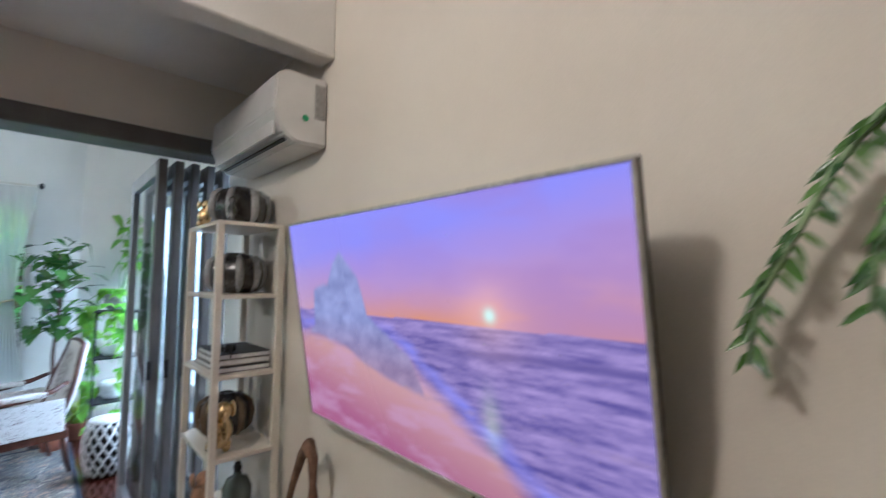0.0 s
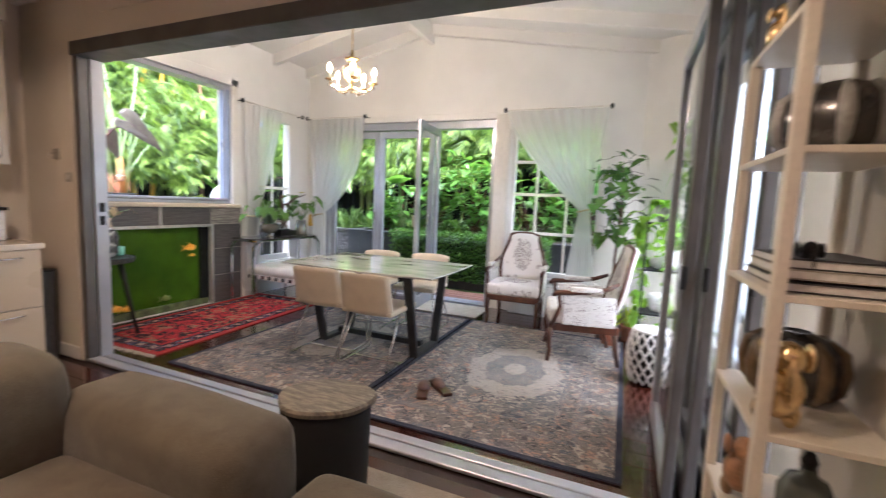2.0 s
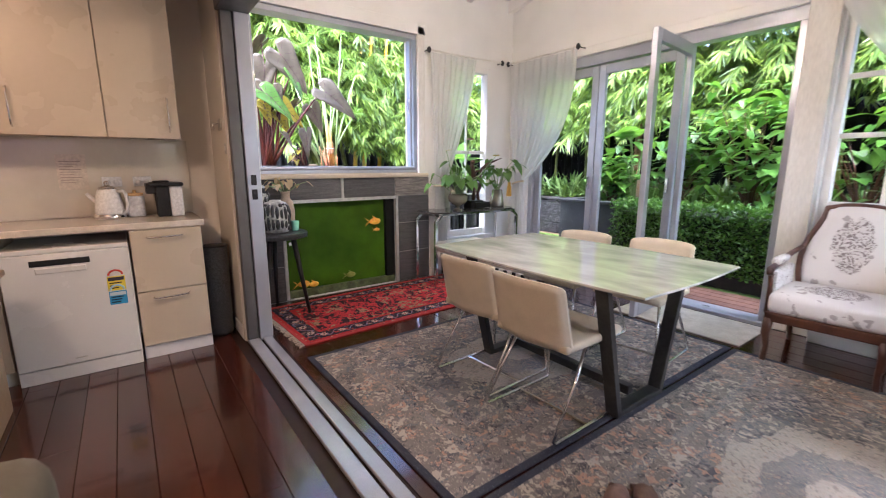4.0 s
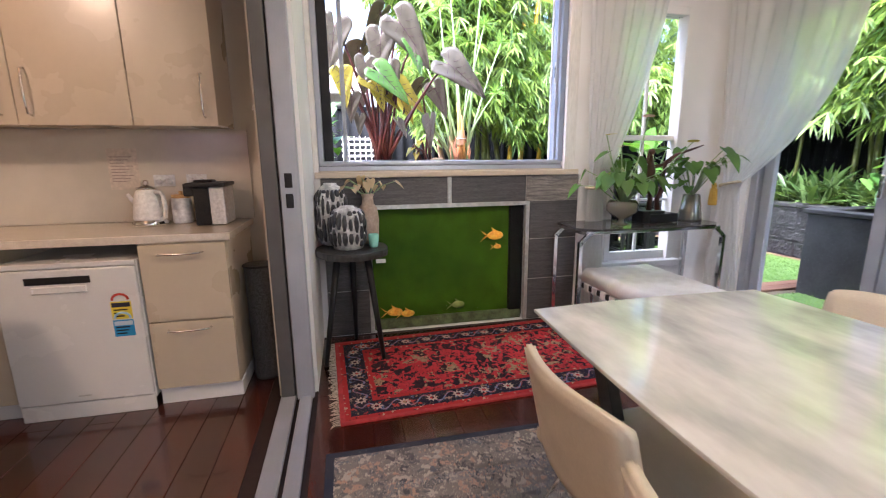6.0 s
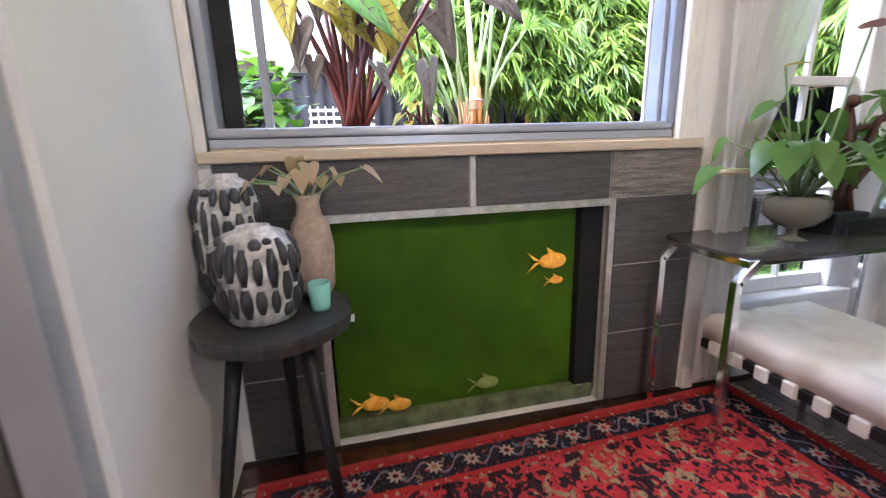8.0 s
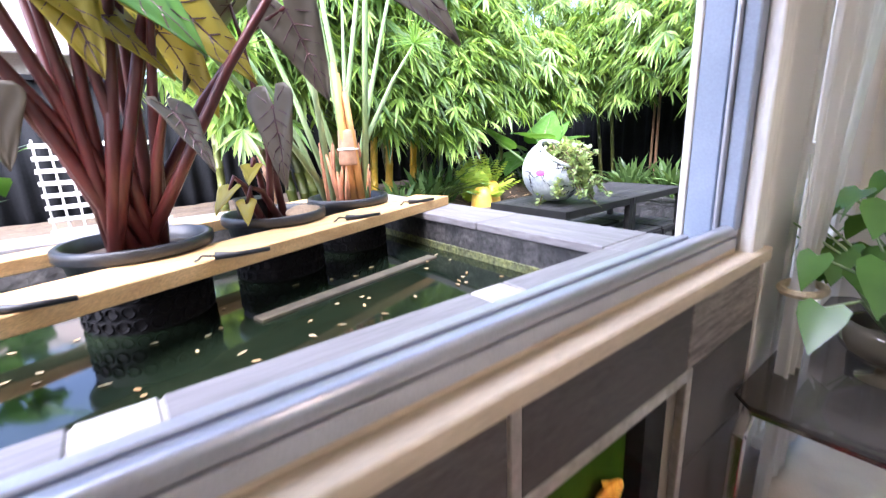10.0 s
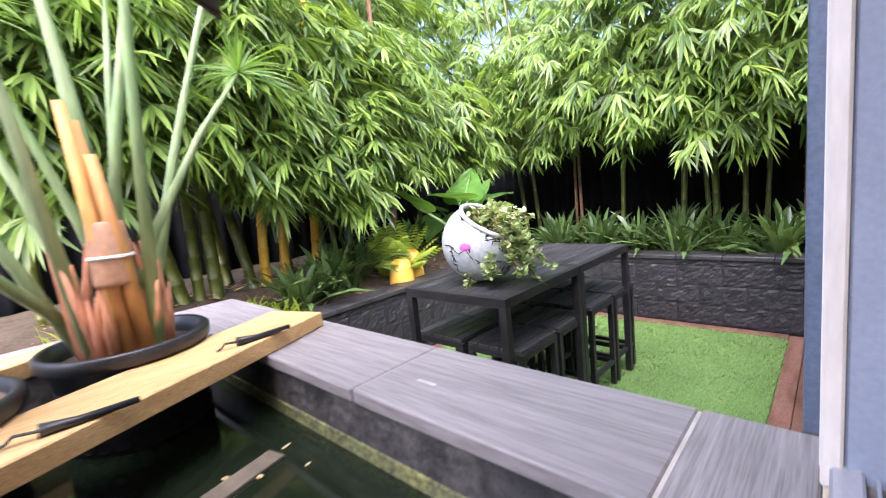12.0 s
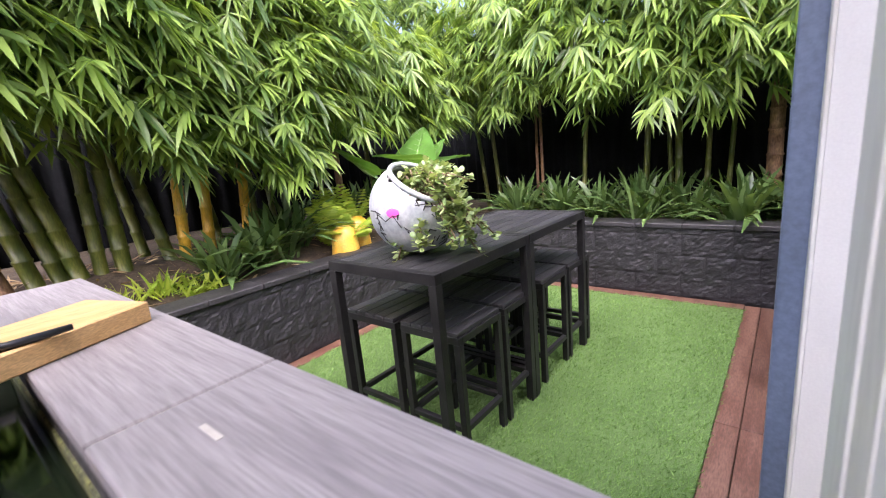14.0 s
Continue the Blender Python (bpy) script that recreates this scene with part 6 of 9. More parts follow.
# tripod stand and its vases
tri = thing("tripod_table", (-4.47, 3.1, 0), "black live-edge side table on three legs", "side table")
tt = turned([(0.2, 0.665), (0.235, 0.672), (0.24, 0.7), (0.238, 0.715), (0.02, 0.718)], (-4.47, 3.12, 0.0), 36)
for v in tt.verts:
    a = math.atan2(v.co.y - 3.12, v.co.x + 4.47)
    k = 1 + 0.04 * math.sin(2 * a + 1.0) + 0.02 * math.sin(7 * a)
    v.co.x, v.co.y = -4.47 + (v.co.x + 4.47) * k, 3.12 + (v.co.y - 3.12) * k
part("tabletop", tt, mat("charred_wood", (0.02, 0.02, 0.02), (0.05, 0.048, 0.045), rough=0.35, scale=6, stretch=(2, 8, 2), bump=0.3, coat=0.2), tri)
for a, k in ((-43, 0.29), (40, 0.26), (180, 0.2)):
    c, s = math.cos(radians(a)), math.sin(radians(a))
    part("leg", tube([(-4.47 + 0.14 * c, 3.12 + 0.14 * s, 0.67), (-4.47 + k * c, 3.12 + k * s, 0.0)], [0.024, 0.014], 10), BLACK, tri, smooth=True)
VW, VK = mat("white_glaze", (0.66, 0.65, 0.62), (0.3, 0.295, 0.28), rough=0.3, scale=26, coat=0.3), mat("black_brush_glaze", (0.018, 0.018, 0.02), (0.06, 0.06, 0.06), rough=0.3, scale=22, coat=0.3)


def cactus_vase(at, r, h, label):
    t = thing("ribbed_vase", at, label, "vase", "black and white ribbed vases")
    prof = [(0.5, 0), (0.82, 0.03), (0.96, 0.18), (1, 0.5), (0.95, 0.78), (0.72, 0.93), (0.42, 0.97), (0.4, 1.0), (0.34, 1.0), (0.3, 0.95)]
    n = 18
    part("body", turned([(r * a, h * b) for a, b in prof], at, 72, lobes=n, depth=0.05), VW, t, smooth=True)
    bm = bmesh.new()
    for i in range(n):
        a = 2 * math.pi * (i + 0.5) / n
        k = 0.08 + 0.1 * random.random()
        while k < 0.85:
            e = min(k + random.uniform(0.12, 0.4), 0.9)
            pts = []
            for f in (k, (2 * k + e) / 3, (k + 2 * e) / 3, e):
                q = next(j for j in range(1, len(prof)) if prof[j][1] >= f)
                (ra, za), (rb, zb) = prof[q - 1], prof[q]
                rr = ra + (rb - ra) * (f - za) / max(zb - za, 1e-6)
                pts.append((at[0] + math.cos(a) * r * rr * 0.955, at[1] + math.sin(a) * r * rr * 0.955, at[2] + h * f))
            w = r * 0.15 * random.uniform(0.75, 1.1)
            part("brush_mark", tube(pts, [w * 0.6, w, w, w * 0.6], 6), VK, t, smooth=True)
            k = e + random.uniform(0.03, 0.07)
    return t


cactus_vase((-4.6, 3.0, 0.716), 0.102, 0.41, "tall black and white ribbed ceramic vase")
cactus_vase((-4.42, 3.1, 0.716), 0.112, 0.275, "squat black and white ribbed ceramic vase")


def heart_leaves(spots, material, parent, name="leaves", dip=0.25):
    """Heart-shaped leaves: (place, way, length) each."""
    out = [(0.0, 0.0), (-0.16, 0.3), (0.0, 0.5), (0.3, 0.46), (0.65, 0.26), (1.0, 0.0)]
    verts, faces = [], []
    for o, d, ln in spots:
        o, d = Vector(o), Vector(d).normalized()
        s = d.cross(Vector((0, 0, 1)))
        s = s.normalized() if s.length > 1e-3 else Vector((1, 0, 0))
        u = s.cross(d)
        base = len(verts)
        mid = [(0.0, 0), (0.3, 0), (0.65, 0), (1.0, 0)]
        for x, _ in mid:
            verts.append(o + d * ln * x - Vector((0, 0, 1)) * ln * dip * x * x)
        for sg in (-1, 1):
            for x, w in out[1:5]:
                verts.append(o + d * ln * x + s * sg * w * ln * 0.95 + u * ln * 0.1 * w - Vector((0, 0, 1)) * ln * dip * x * abs(x))
        # leaves of indoor plants stop short of the west wall
        if parent.location.x > -4.75:
            shift = max(0.0, -4.72 - min(p.x for p in verts[base:]))
            for p in verts[base:]:
                p.x += shift
        l, r = base + 4, base + 8
        for q in (l, r):
            f = [(base, q, q + 1), (base, q + 1, q + 2), (base, q + 2, base + 1), (base + 1, q + 2, q + 3), (base + 1, q + 3, base + 2), (base + 2, q + 3, base + 3)]
            faces += f if q == l else [t[::-1] for t in f]
    v, f = np.array([tuple(p) for p in verts]), np.array(faces)
    ob = leaf_mesh(name, v, f, material, parent)
    return ob


def potted(name, at, label, stems, leaf_len, material, parent_bits, height=0.35, spread=0.25, stem_mat=None, seed=1):
    """A plant of bent stems with a heart leaf or two on each, rooted at at."""
    rnd = random.Random(seed)
    t = thing(name, at, label, "plant")
    spots = []
    for i in range(stems):
        a, k = rnd.uniform(0, 6.28), rnd.uniform(0.35, 1.0)
        e = Vector(at) + Vector((math.cos(a) * spread * k, math.sin(a) * spread * k, height * rnd.uniform(0.5, 1.0) * (1.15 - 0.4 * k)))
        m = Vector(at).lerp(e, 0.55) + Vector((0, 0, height * 0.15))
        part("stem", tube([at, m, e], [0.005, 0.004, 0.003], 5), stem_mat or PALESTEM, t, smooth=True)
        d = Vector((0.7 * math.cos(a) + 0.2, 0.7 * math.sin(a), rnd.uniform(-1.3, -0.25)))
        spots.append((e, d, leaf_len * rnd.uniform(0.7, 1.15)))
        if rnd.random() < 0.7:
            spots.append((m, Vector((math.cos(a + 1.6), math.sin(a + 1.6), -0.7)), leaf_len * rnd.uniform(0.6, 0.9)))
    for spot in spots:
        heart_leaves([spot], material, t, "leaf")
    return t


vt = thing("beige_vase", (-4.6, 3.24, 0.716), "rough beige clay vase with a narrow neck", "vase")
part("body", turned([(0.05, 0), (0.065, 0.03), (0.072, 0.16), (0.06, 0.24), (0.04, 0.27), (0.036, 0.31), (0.045, 0.335), (0.035, 0.33)], (-4.6, 3.24, 0.716), 28), mat("beige_clay", (0.45, 0.36, 0.28), (0.38, 0.29, 0.22), rough=0.8, scale=16, bump=0.3), vt, smooth=True)
cupt = thing("glass_tealight", (-4.44, 3.25, 0.717), "small turquoise glass tealight cup", "cup")
part("cup", turned([(0.026, 0), (0.03, 0.01), (0.034, 0.085), (0.03, 0.085), (0.026, 0.02), (0.001, 0.018)], (-4.44, 3.26, 0.717), 20), plain("turquoise_glass", (0.25, 0.6, 0.5), 0.1), cupt, smooth=True)
potted("potted_ivy", (-4.6, 3.24, 1.02), "pale variegated cutting in the clay vase", 11, 0.065, leaf_mat("variegated_leaf", (0.34, 0.44, 0.16), (0.66, 0.4, 0.36), 0.4, 0.3, 3), None, 0.16, 0.2, seed=4)

# plants on the console
bowl = thing("glass_bowl", (-4.47, 5.09, 0.79), "footed smoky glass bowl holding an anthurium", "bowl")
part("bowl", turned([(0.06, 0), (0.02, 0.012), (0.018, 0.04), (0.07, 0.06), (0.11, 0.1), (0.112, 0.15), (0.095, 0.175), (0.088, 0.17), (0.1, 0.14), (0.06, 0.08), (0.002, 0.07)], (-4.47, 5.09, 0.79), 30), plain("smoky_bowl_glass", (0.3, 0.27, 0.2), 0.06, trans=0.5), bowl, smooth=True)
part("pebbles", turned([(0.06, 0.075), (0.09, 0.11), (0.088, 0.12), (0.002, 0.125)], (-4.47, 5.09, 0.79), 24), EARTH, bowl)
potted("anthurium", (-4.47, 5.09, 0.92), "anthurium with broad dark green heart leaves", 24, 0.12, HOUSE_LEAF, None, 0.4, 0.34, seed=11)
tray = thing("bonsai_tray", (-4.5, 5.42, 0.79), "dark rectangular bonsai tray with a twisted trunk", "bonsai")
part("tray", box(-4.58, 5.3, 0.795, -4.42, 5.54, 0.86, 0.006), BLACK, tray)
part("trunk", tube([(-4.5, 5.42, 0.85), (-4.52, 5.42, 0.96), (-4.48, 5.43, 1.05), (-4.5, 5.44, 1.15), (-4.46, 5.42, 1.24), (-4.44, 5.48, 1.29), (-4.42, 5.6, 1.33), (-4.4, 5.68, 1.36)], [0.022, 0.018, 0.02, 0.016, 0.014, 0.012, 0.009, 0.004], 10), DARKWOOD, tray, smooth=True)
heart_leaves([((-4.46 + random.uniform(-0.1, 0.1), 5.42 + random.uniform(-0.2, 0.3), 1.1 + random.uniform(-0.05, 0.28)), (random.uniform(-1, 1), random.uniform(-1, 1), random.uniform(-0.6, 0.2)), random.uniform(0.07, 0.11)) for _ in range(16)], HOUSE_LEAF, tray)
gv = thing("mirror_vase", (-4.52, 5.73, 0.79), "smoked mirror glass vase with leafy cuttings", "vase")
part("body", turned([(0.085, 0), (0.088, 0.01), (0.06, 0.2), (0.055, 0.2), (0.08, 0.02), (0.002, 0.015)], (-4.52, 5.73, 0.79), 28), plain("smoked_mirror", (0.3, 0.29, 0.25), 0.08, metal=0.7), gv, smooth=True)
potted("leafy_cuttings", (-4.52, 5.73, 0.97), "long-stemmed green leafy cuttings in a vase", 15, 0.115, HOUSE_LEAF, None, 0.42, 0.34, seed=5)
fgz = bmesh.new()
tube([(-4.5, 5.34, 0.88), (-4.5, 5.345, 0.98), (-4.505, 5.335, 1.08), (-4.5, 5.33, 1.17), (-4.5, 5.325, 1.24), (-4.498, 5.32, 1.29)], [0.022, 0.018, 0.026, 0.034, 0.022, 0.01], 12, fgz)
tube([(-4.5, 5.33, 1.2), (-4.49, 5.4, 1.215), (-4.47, 5.47, 1.245), (-4.46, 5.54, 1.27)], [0.016, 0.013, 0.01, 0.006], 8, fgz)
tube([(-4.5, 5.33, 1.21), (-4.5, 5.29, 1.25), (-4.5, 5.3, 1.31)], [0.015, 0.011, 0.007], 8, fgz)
ball = bmesh.ops.create_uvsphere(fgz, u_segments=14, v_segments=10, radius=0.026)
bmesh.ops.translate(fgz, verts=ball["verts"], vec=(-4.498, 5.322, 1.315))
tagged(part("bronze_statuette", fgz, mat("dark_bronze", (0.06, 0.035, 0.022), (0.1, 0.05, 0.03), rough=0.35, metal=0.6, scale=18), smooth=True), "dark bronze statuette on a black plinth", "statuette")
tagged(part("plinth", box(-4.57, 5.25, 0.79, -4.43, 5.43, 0.882, 0.004), BLACK), "black block plinth under the statuette", "plinth")
stems = thing("anthurium_flowers", (-4.58, 5.05, 1.0), "pale pink anthurium flowers on tall stalks", "flowers")
PINKF = plain("salmon_pink", (0.75, 0.35, 0.3), 0.4)
for i, (dx, dy, h) in enumerate(((0.02, -0.18, 0.5), (0.08, 0.1, 0.62), (0.12, 0.45, 0.45), (0.05, -0.08, 0.42))):
    part("stalk", tube([(-4.47, 5.09, 0.93), (-4.47 + dx * 0.5, 5.09 + dy * 0.4, 1.1), (-4.47 + dx, 5.09 + dy, 0.93 + h)], 0.004, 5), PALESTEM, stems)
    heart_leaves([((-4.47 + dx, 5.09 + dy, 0.93 + h), (0.6, math.cos(i * 2.1), 0.2), 0.085)], PINKF if i % 2 else YELLOW_LEAF, stems, "spathe", 0.1)


# curtains on rods
SHEER = sheer_mat("white_sheer_cloth", (0.82, 0.82, 0.8))


def curtain(name, a, b, depth_axis, ztop, zbot, knot, ztie, wtie, tail, label, folds=10, sweep=0.45):
    """A sheer drawn to one side: hung from a to b along its rod, gathered at knot and falling to tail."""
    t = thing(name, (0, 0, 0), label, "curtain", "white sheer curtains")
    bm = bmesh.new()
    NU, NV = 96, 44
    fixed = depth_axis[1]
    grid = []
    for j in range(NV + 1):
        f = j / NV
        z = ztop + (zbot - ztop) * f
        row = []
        for i in range(NU + 1):
            u = i / NU
            p0 = a + (b - a) * u
            if z >= ztie:
                g = (ztop - z) / (ztop - ztie)
                k = g ** 1.5
                lean = 0.75 if knot < (a + b) / 2 else 0.25
                k = g ** (0.95 + sweep * abs(u - (0 if knot < (a + b) / 2 else 1)))
                p = p0 * (1 - k) + (knot + (u - 0.5) * wtie) * k
                sag = 0
                amp = 0.011 * (1 - 0.3 * g)
            else:
                g = (ztie - z) / (ztie - zbot)
                w = wtie + (tail - wtie) * min(1, g * 1.5)
                p = knot + (u - 0.5) * w
                amp = 0.014
            q = fixed + amp * math.sin(u * folds * 2 * math.pi) + 0.01 * math.sin(u * 17 + z * 3)
            row.append(bm.verts.new((p, q, z) if depth_axis[0] == "y" else (q, p, z)))
        grid.append(row)
    for j in range(NV):
        for i in range(NU):
            bm.faces.new((grid[j][i], grid[j][i + 1], grid[j + 1][i + 1], grid[j + 1][i]))
    part("cloth", bm, SHEER, t, smooth=True)
    w = wtie * 0.5 + 0.012
    ring = []
    for i in range(17):
        c, s = math.cos(i * math.pi / 8) * w, math.sin(i * math.pi / 8) * 0.05
        ring.append((knot + c, fixed + s, ztie + 0.02 * math.cos(i * math.pi / 8)) if depth_axis[0] == "y" else (fixed + s, knot + c, ztie))
    part("tie_band", tube(ring, 0.012, 6), mat("tie_cord", (0.62, 0.52, 0.36), rough=0.8, scale=30), t)
    return t


def rod(p, q, label):
    t = thing("curtain_rod", ((p[0] + q[0]) / 2, (p[1] + q[1]) / 2, p[2]), label, "curtain rod", "curtain rods")
    part("rod", tube([p, q], 0.009, 8), OLDWHITE, t)
    for e in (p, q):
        part("finial", turned([(0.008, -0.03), (0.02, -0.015), (0.024, 0), (0.02, 0.015), (0.008, 0.03)], e, 12), STEELBLACK, t, smooth=True)
        d = (0, 0.16, 0) if abs(p[0] - q[0]) > 0.1 else (-0.1, 0, 0)
        part("bracket", tube([e, tuple(Vector(e) + Vector(d))], 0.006, 6), STEELBLACK, t)
    return t


rod((-4.66, 6.0, 2.47), (-3.66, 6.0, 2.47), "white curtain rod beside the garden doors")
rod((-1.66, 6.0, 2.47), (-0.46, 6.0, 2.47), "white curtain rod with dark finials over the window")
rod((-4.66, 4.84, 2.47), (-4.66, 5.9, 2.47), "white curtain rod over the narrow side window")
curtain("curtain", -4.64, -3.66, ("y", 6.0), 2.45, 0.05, -4.44, 1.07, 0.14, 0.32, "white sheer curtain tied back beside the garden doors", 9, 1.85)
curtain("curtain", -1.64, -0.48, ("y", 6.0), 2.45, 0.05, -0.67, 1.31, 0.12, 0.34, "white sheer curtain tied back across the window")
curtain("curtain", 4.85, 5.5, ("x", -4.66), 2.45, 0.08, 4.98, 1.05, 0.12, 0.2, "white sheer curtain gathered beside the side window", 8)
tas = thing("curtain_tassel", (-4.52, 5.93, 0.9), "golden yellow curtain tassel", "tassel")
part("tassel", turned([(0.03, 0), (0.032, 0.02), (0.026, 0.12), (0.016, 0.14), (0.02, 0.155), (0.014, 0.175), (0.003, 0.18)], (-4.52, 5.93, 0.9), 16), mat("gold_thread", (0.62, 0.38, 0.06), (0.5, 0.28, 0.04), rough=0.7, scale=10, stretch=(20, 20, 1)), tas, smooth=True)

# chandelier
ch = thing("chandelier", (-2.55, 4.1, 3.4), "brass five-arm chandelier with lit candle bulbs", "chandelier")
part("chain", tube([(-2.55, 4.1, 2.62), (-2.55, 4.1, 3.56)], 0.006, 6), BRASS, ch)
part("canopy", turned([(0.05, 0), (0.045, 0.02), (0.015, 0.035)], (-2.55, 4.1, 3.4), 20), BRASS, ch, smooth=True)
part("stem", turned([(0.006, 2.25), (0.018, 2.262), (0.008, 2.28), (0.03, 2.3), (0.012, 2.33), (0.01, 2.42), (0.025, 2.46), (0.012, 2.5), (0.05, 2.53), (0.07, 2.545), (0.02, 2.56), (0.012, 2.62)], (-2.55, 4.1, 0), 20), BRASS, ch, smooth=True)
BULB = plain("lit_candle_bulb", (1.0, 0.72, 0.38), 0.3, emit=8.0)
CRYSTAL = plain("crystal", (0.95, 0.93, 0.88), 0.03, trans=0.8)
for i in range(5):
    a = radians(72 * i + 20)
    c, s = math.cos(a), math.sin(a)
    arm_ = part("arm", tube([(-2.55 + r_ * c, 4.1 + r_ * s, z) for r_, z in ((0.015, 2.31), (0.06, 2.27), (0.12, 2.265), (0.175, 2.29), (0.2, 2.33))], 0.007, 8), BRASS, ch, smooth=True)
    e = (-2.55 + 0.2 * c, 4.1 + 0.2 * s, 0)
    part("drip_pan", turned([(0.008, 2.325), (0.035, 2.335), (0.038, 2.342), (0.012, 2.343)], e, 16), BRASS, arm_, smooth=True)
    part("candle_sleeve", turned([(0.012, 2.343), (0.012, 2.395), (0.01, 2.398)], e, 14), WHITE, arm_)
    part("bulb", turned([(0.008, 2.398), (0.017, 2.415), (0.019, 2.43), (0.012, 2.455), (0.003, 2.475)], e, 14), BULB, arm_, smooth=True)
    part("scroll", tube([(-2.55 + r_ * c, 4.1 + r_ * s, z) for r_, z in ((0.02, 2.5), (0.07, 2.47), (0.08, 2.41), (0.05, 2.36), (0.015, 2.35))], 0.004, 6), BRASS, ch, smooth=True)
    for k in (0.09, 0.2):
        part("crystal_drop", turned([(0.002, 0.03), (0.008, 0.01), (0.002, -0.012)], (-2.55 + k * c, 4.1 + k * s, 2.25 if k < 0.1 else 2.29), 8), CRYSTAL, arm_)
lamp("chandelier_light", "POINT", 13, (1.0, 0.8, 0.58), pose(-2.55, 4.1, 2.42), 0.07)

# plant corner at the north east
tree = thing("potted_tree", (-0.3, 5.72, 0), "tall potted fig with dark glossy leaves", "plant")
part("pot", turned([(0.12, 0), (0.15, 0.02), (0.17, 0.28), (0.18, 0.3), (0.16, 0.3), (0.15, 0.26), (0.002, 0.25)], (-0.28, 5.72, 0.001), 28), GREYGLAZE, tree, smooth=True)
tr = bmesh.new()
tube([(-0.28, 5.72, 0.25), (-0.3, 5.7, 0.8), (-0.27, 5.72, 1.3), (-0.3, 5.68, 1.75)], [0.018, 0.015, 0.012, 0.006], 8, tr)
for i in range(16):
    a, z = i * 2.4, 0.95 + 0.05 * i
    tube([(-0.28, 5.72, z), (-0.28 + 0.14 * math.cos(a), 5.72 + 0.1 * math.sin(a), z + 0.1)], [0.006, 0.003], 5, tr)
part("trunk", tr, DARKWOOD, tree, smooth=True)
rnd = random.Random(3)
heart_leaves([((-0.29 + rnd.gauss(0, 0.12), 5.68 + rnd.gauss(0, 0.09), 1.0 + rnd.random() * 0.95), (rnd.uniform(-1, 1), rnd.uniform(-1, 0.4), rnd.uniform(-0.7, 0.2)), rnd.uniform(0.09, 0.15)) for _ in range(120)], HOUSE_LEAF, tree)
rack = thing("plant_stand", (0.12, 5.2, 0), "tall black wire plant stand with white pots", "plant stand")
for dx in (-0.16, 0.16):
    for dy in (-0.16, 0.16):
        part("post", tube([(0.12 + dx, 5.2 + dy, 0.0), (0.12 + dx, 5.2 + dy, 1.25)], 0.008, 6), BLACK, rack)
for z in (0.4, 0.8, 1.22):
    part("tier", box(-0.05, 5.03, z, 0.29, 5.37, z + 0.014, 0.003), BLACK, rack)
for z, r_, m in ((0.415, 0.1, CERAMIC), (0.815, 0.12, CERAMIC), (1.235, 0.1, GREYGLAZE)):
    p_ = thing("plant_pot", (0.12, 5.2, z), "round white plant pot on the wire stand" if m is CERAMIC else "grey plant pot on the wire stand", "pot", "pots on the plant stand")
    part("pot", turned([(r_ * 0.6, 0), (r_ * 0.9, 0.04), (r_, 0.12), (r_ * 0.95, 0.16), (r_ * 0.85, 0.15), (0.002, 0.13)], (0.12, 5.2, z), 24), m, p_, smooth=True)
poth = thing("pothos", (0.15, 5.25, 1.36), "lime green pothos trailing from a high pot", "plant")
vines, spots = bmesh.new(), []
for i in range(12):
    a = rnd.uniform(2.0, 5.2)
    x, y, z = 0.12 + 0.1 * math.cos(a), 5.2 + 0.1 * math.sin(a), 1.38
    pts = [(0.12, 5.2, 1.36), (x, y, z + 0.05)]
    drop = rnd.uniform(0.3, 1.2)
    for k in range(6):
        pts.append((x + 0.1 * math.cos(a) + rnd.gauss(0, 0.02), y + 0.1 * math.sin(a) + rnd.gauss(0, 0.02), z - drop * (k + 1) / 6))
    tube(pts, 0.004, 5, vines)
    for q in pts[1:]:
        for _ in range(2):
            spots.append((q, (rnd.uniform(-1, 1), rnd.uniform(-1, 0.3), rnd.uniform(-0.9, 0.1)), rnd.uniform(0.07, 0.12)))
for i in range(7):
    x, y = 0.3 + rnd.uniform(-0.16, 0.12), 5.55 + rnd.uniform(-0.15, 0.05)
    pts = [(0.15, 5.25, 1.38), (x, y, 1.7)] + [(x + rnd.gauss(0, 0.03), y + rnd.gauss(0, 0.03), 1.7 + 0.12 * k) for k in range(1, 5)]
    tube(pts, 0.004, 5, vines)
    for q in pts[1:]:
        for _ in range(2):
            spots.append((q, (rnd.uniform(-1, 1), rnd.uniform(-1, 0.2), rnd.uniform(-0.9, 0.1)), rnd.uniform(0.08, 0.14)))
part("vines", vines, PALESTEM, poth, smooth=True)
heart_leaves(spots, LIME_LEAF, poth)
gs = thing("garden_stool", (0.02, 4.42, 0), "pierced white ceramic garden stool on the timber floor", "stool")
part("core", turned([(0.11, 0.03), (0.14, 0.2), (0.11, 0.4)], (0.02, 4.42, 0), 30), BLACK, gs, smooth=True)
lat = bmesh.new()
for i in range(14):
    for s in (-1, 1):
        pts = []
        for k in range(9):
            f = k / 8
            a = 2 * math.pi * i / 14 + s * f * 1.6
            r_ = 0.12 + 0.035 * math.sin(math.pi * f)
            pts.append((0.02 + r_ * math.cos(a), 4.42 + r_ * math.sin(a), 0.02 + 0.4 * f))
        tube(pts, 0.009, 5, lat)
part("lattice", lat, CERAMIC, gs, smooth=True)
part("top", turned([(0.12, 0.41), (0.125, 0.42), (0.12, 0.435), (0.002, 0.44)], (0.02, 4.42, 0), 30), CERAMIC, gs, smooth=True)
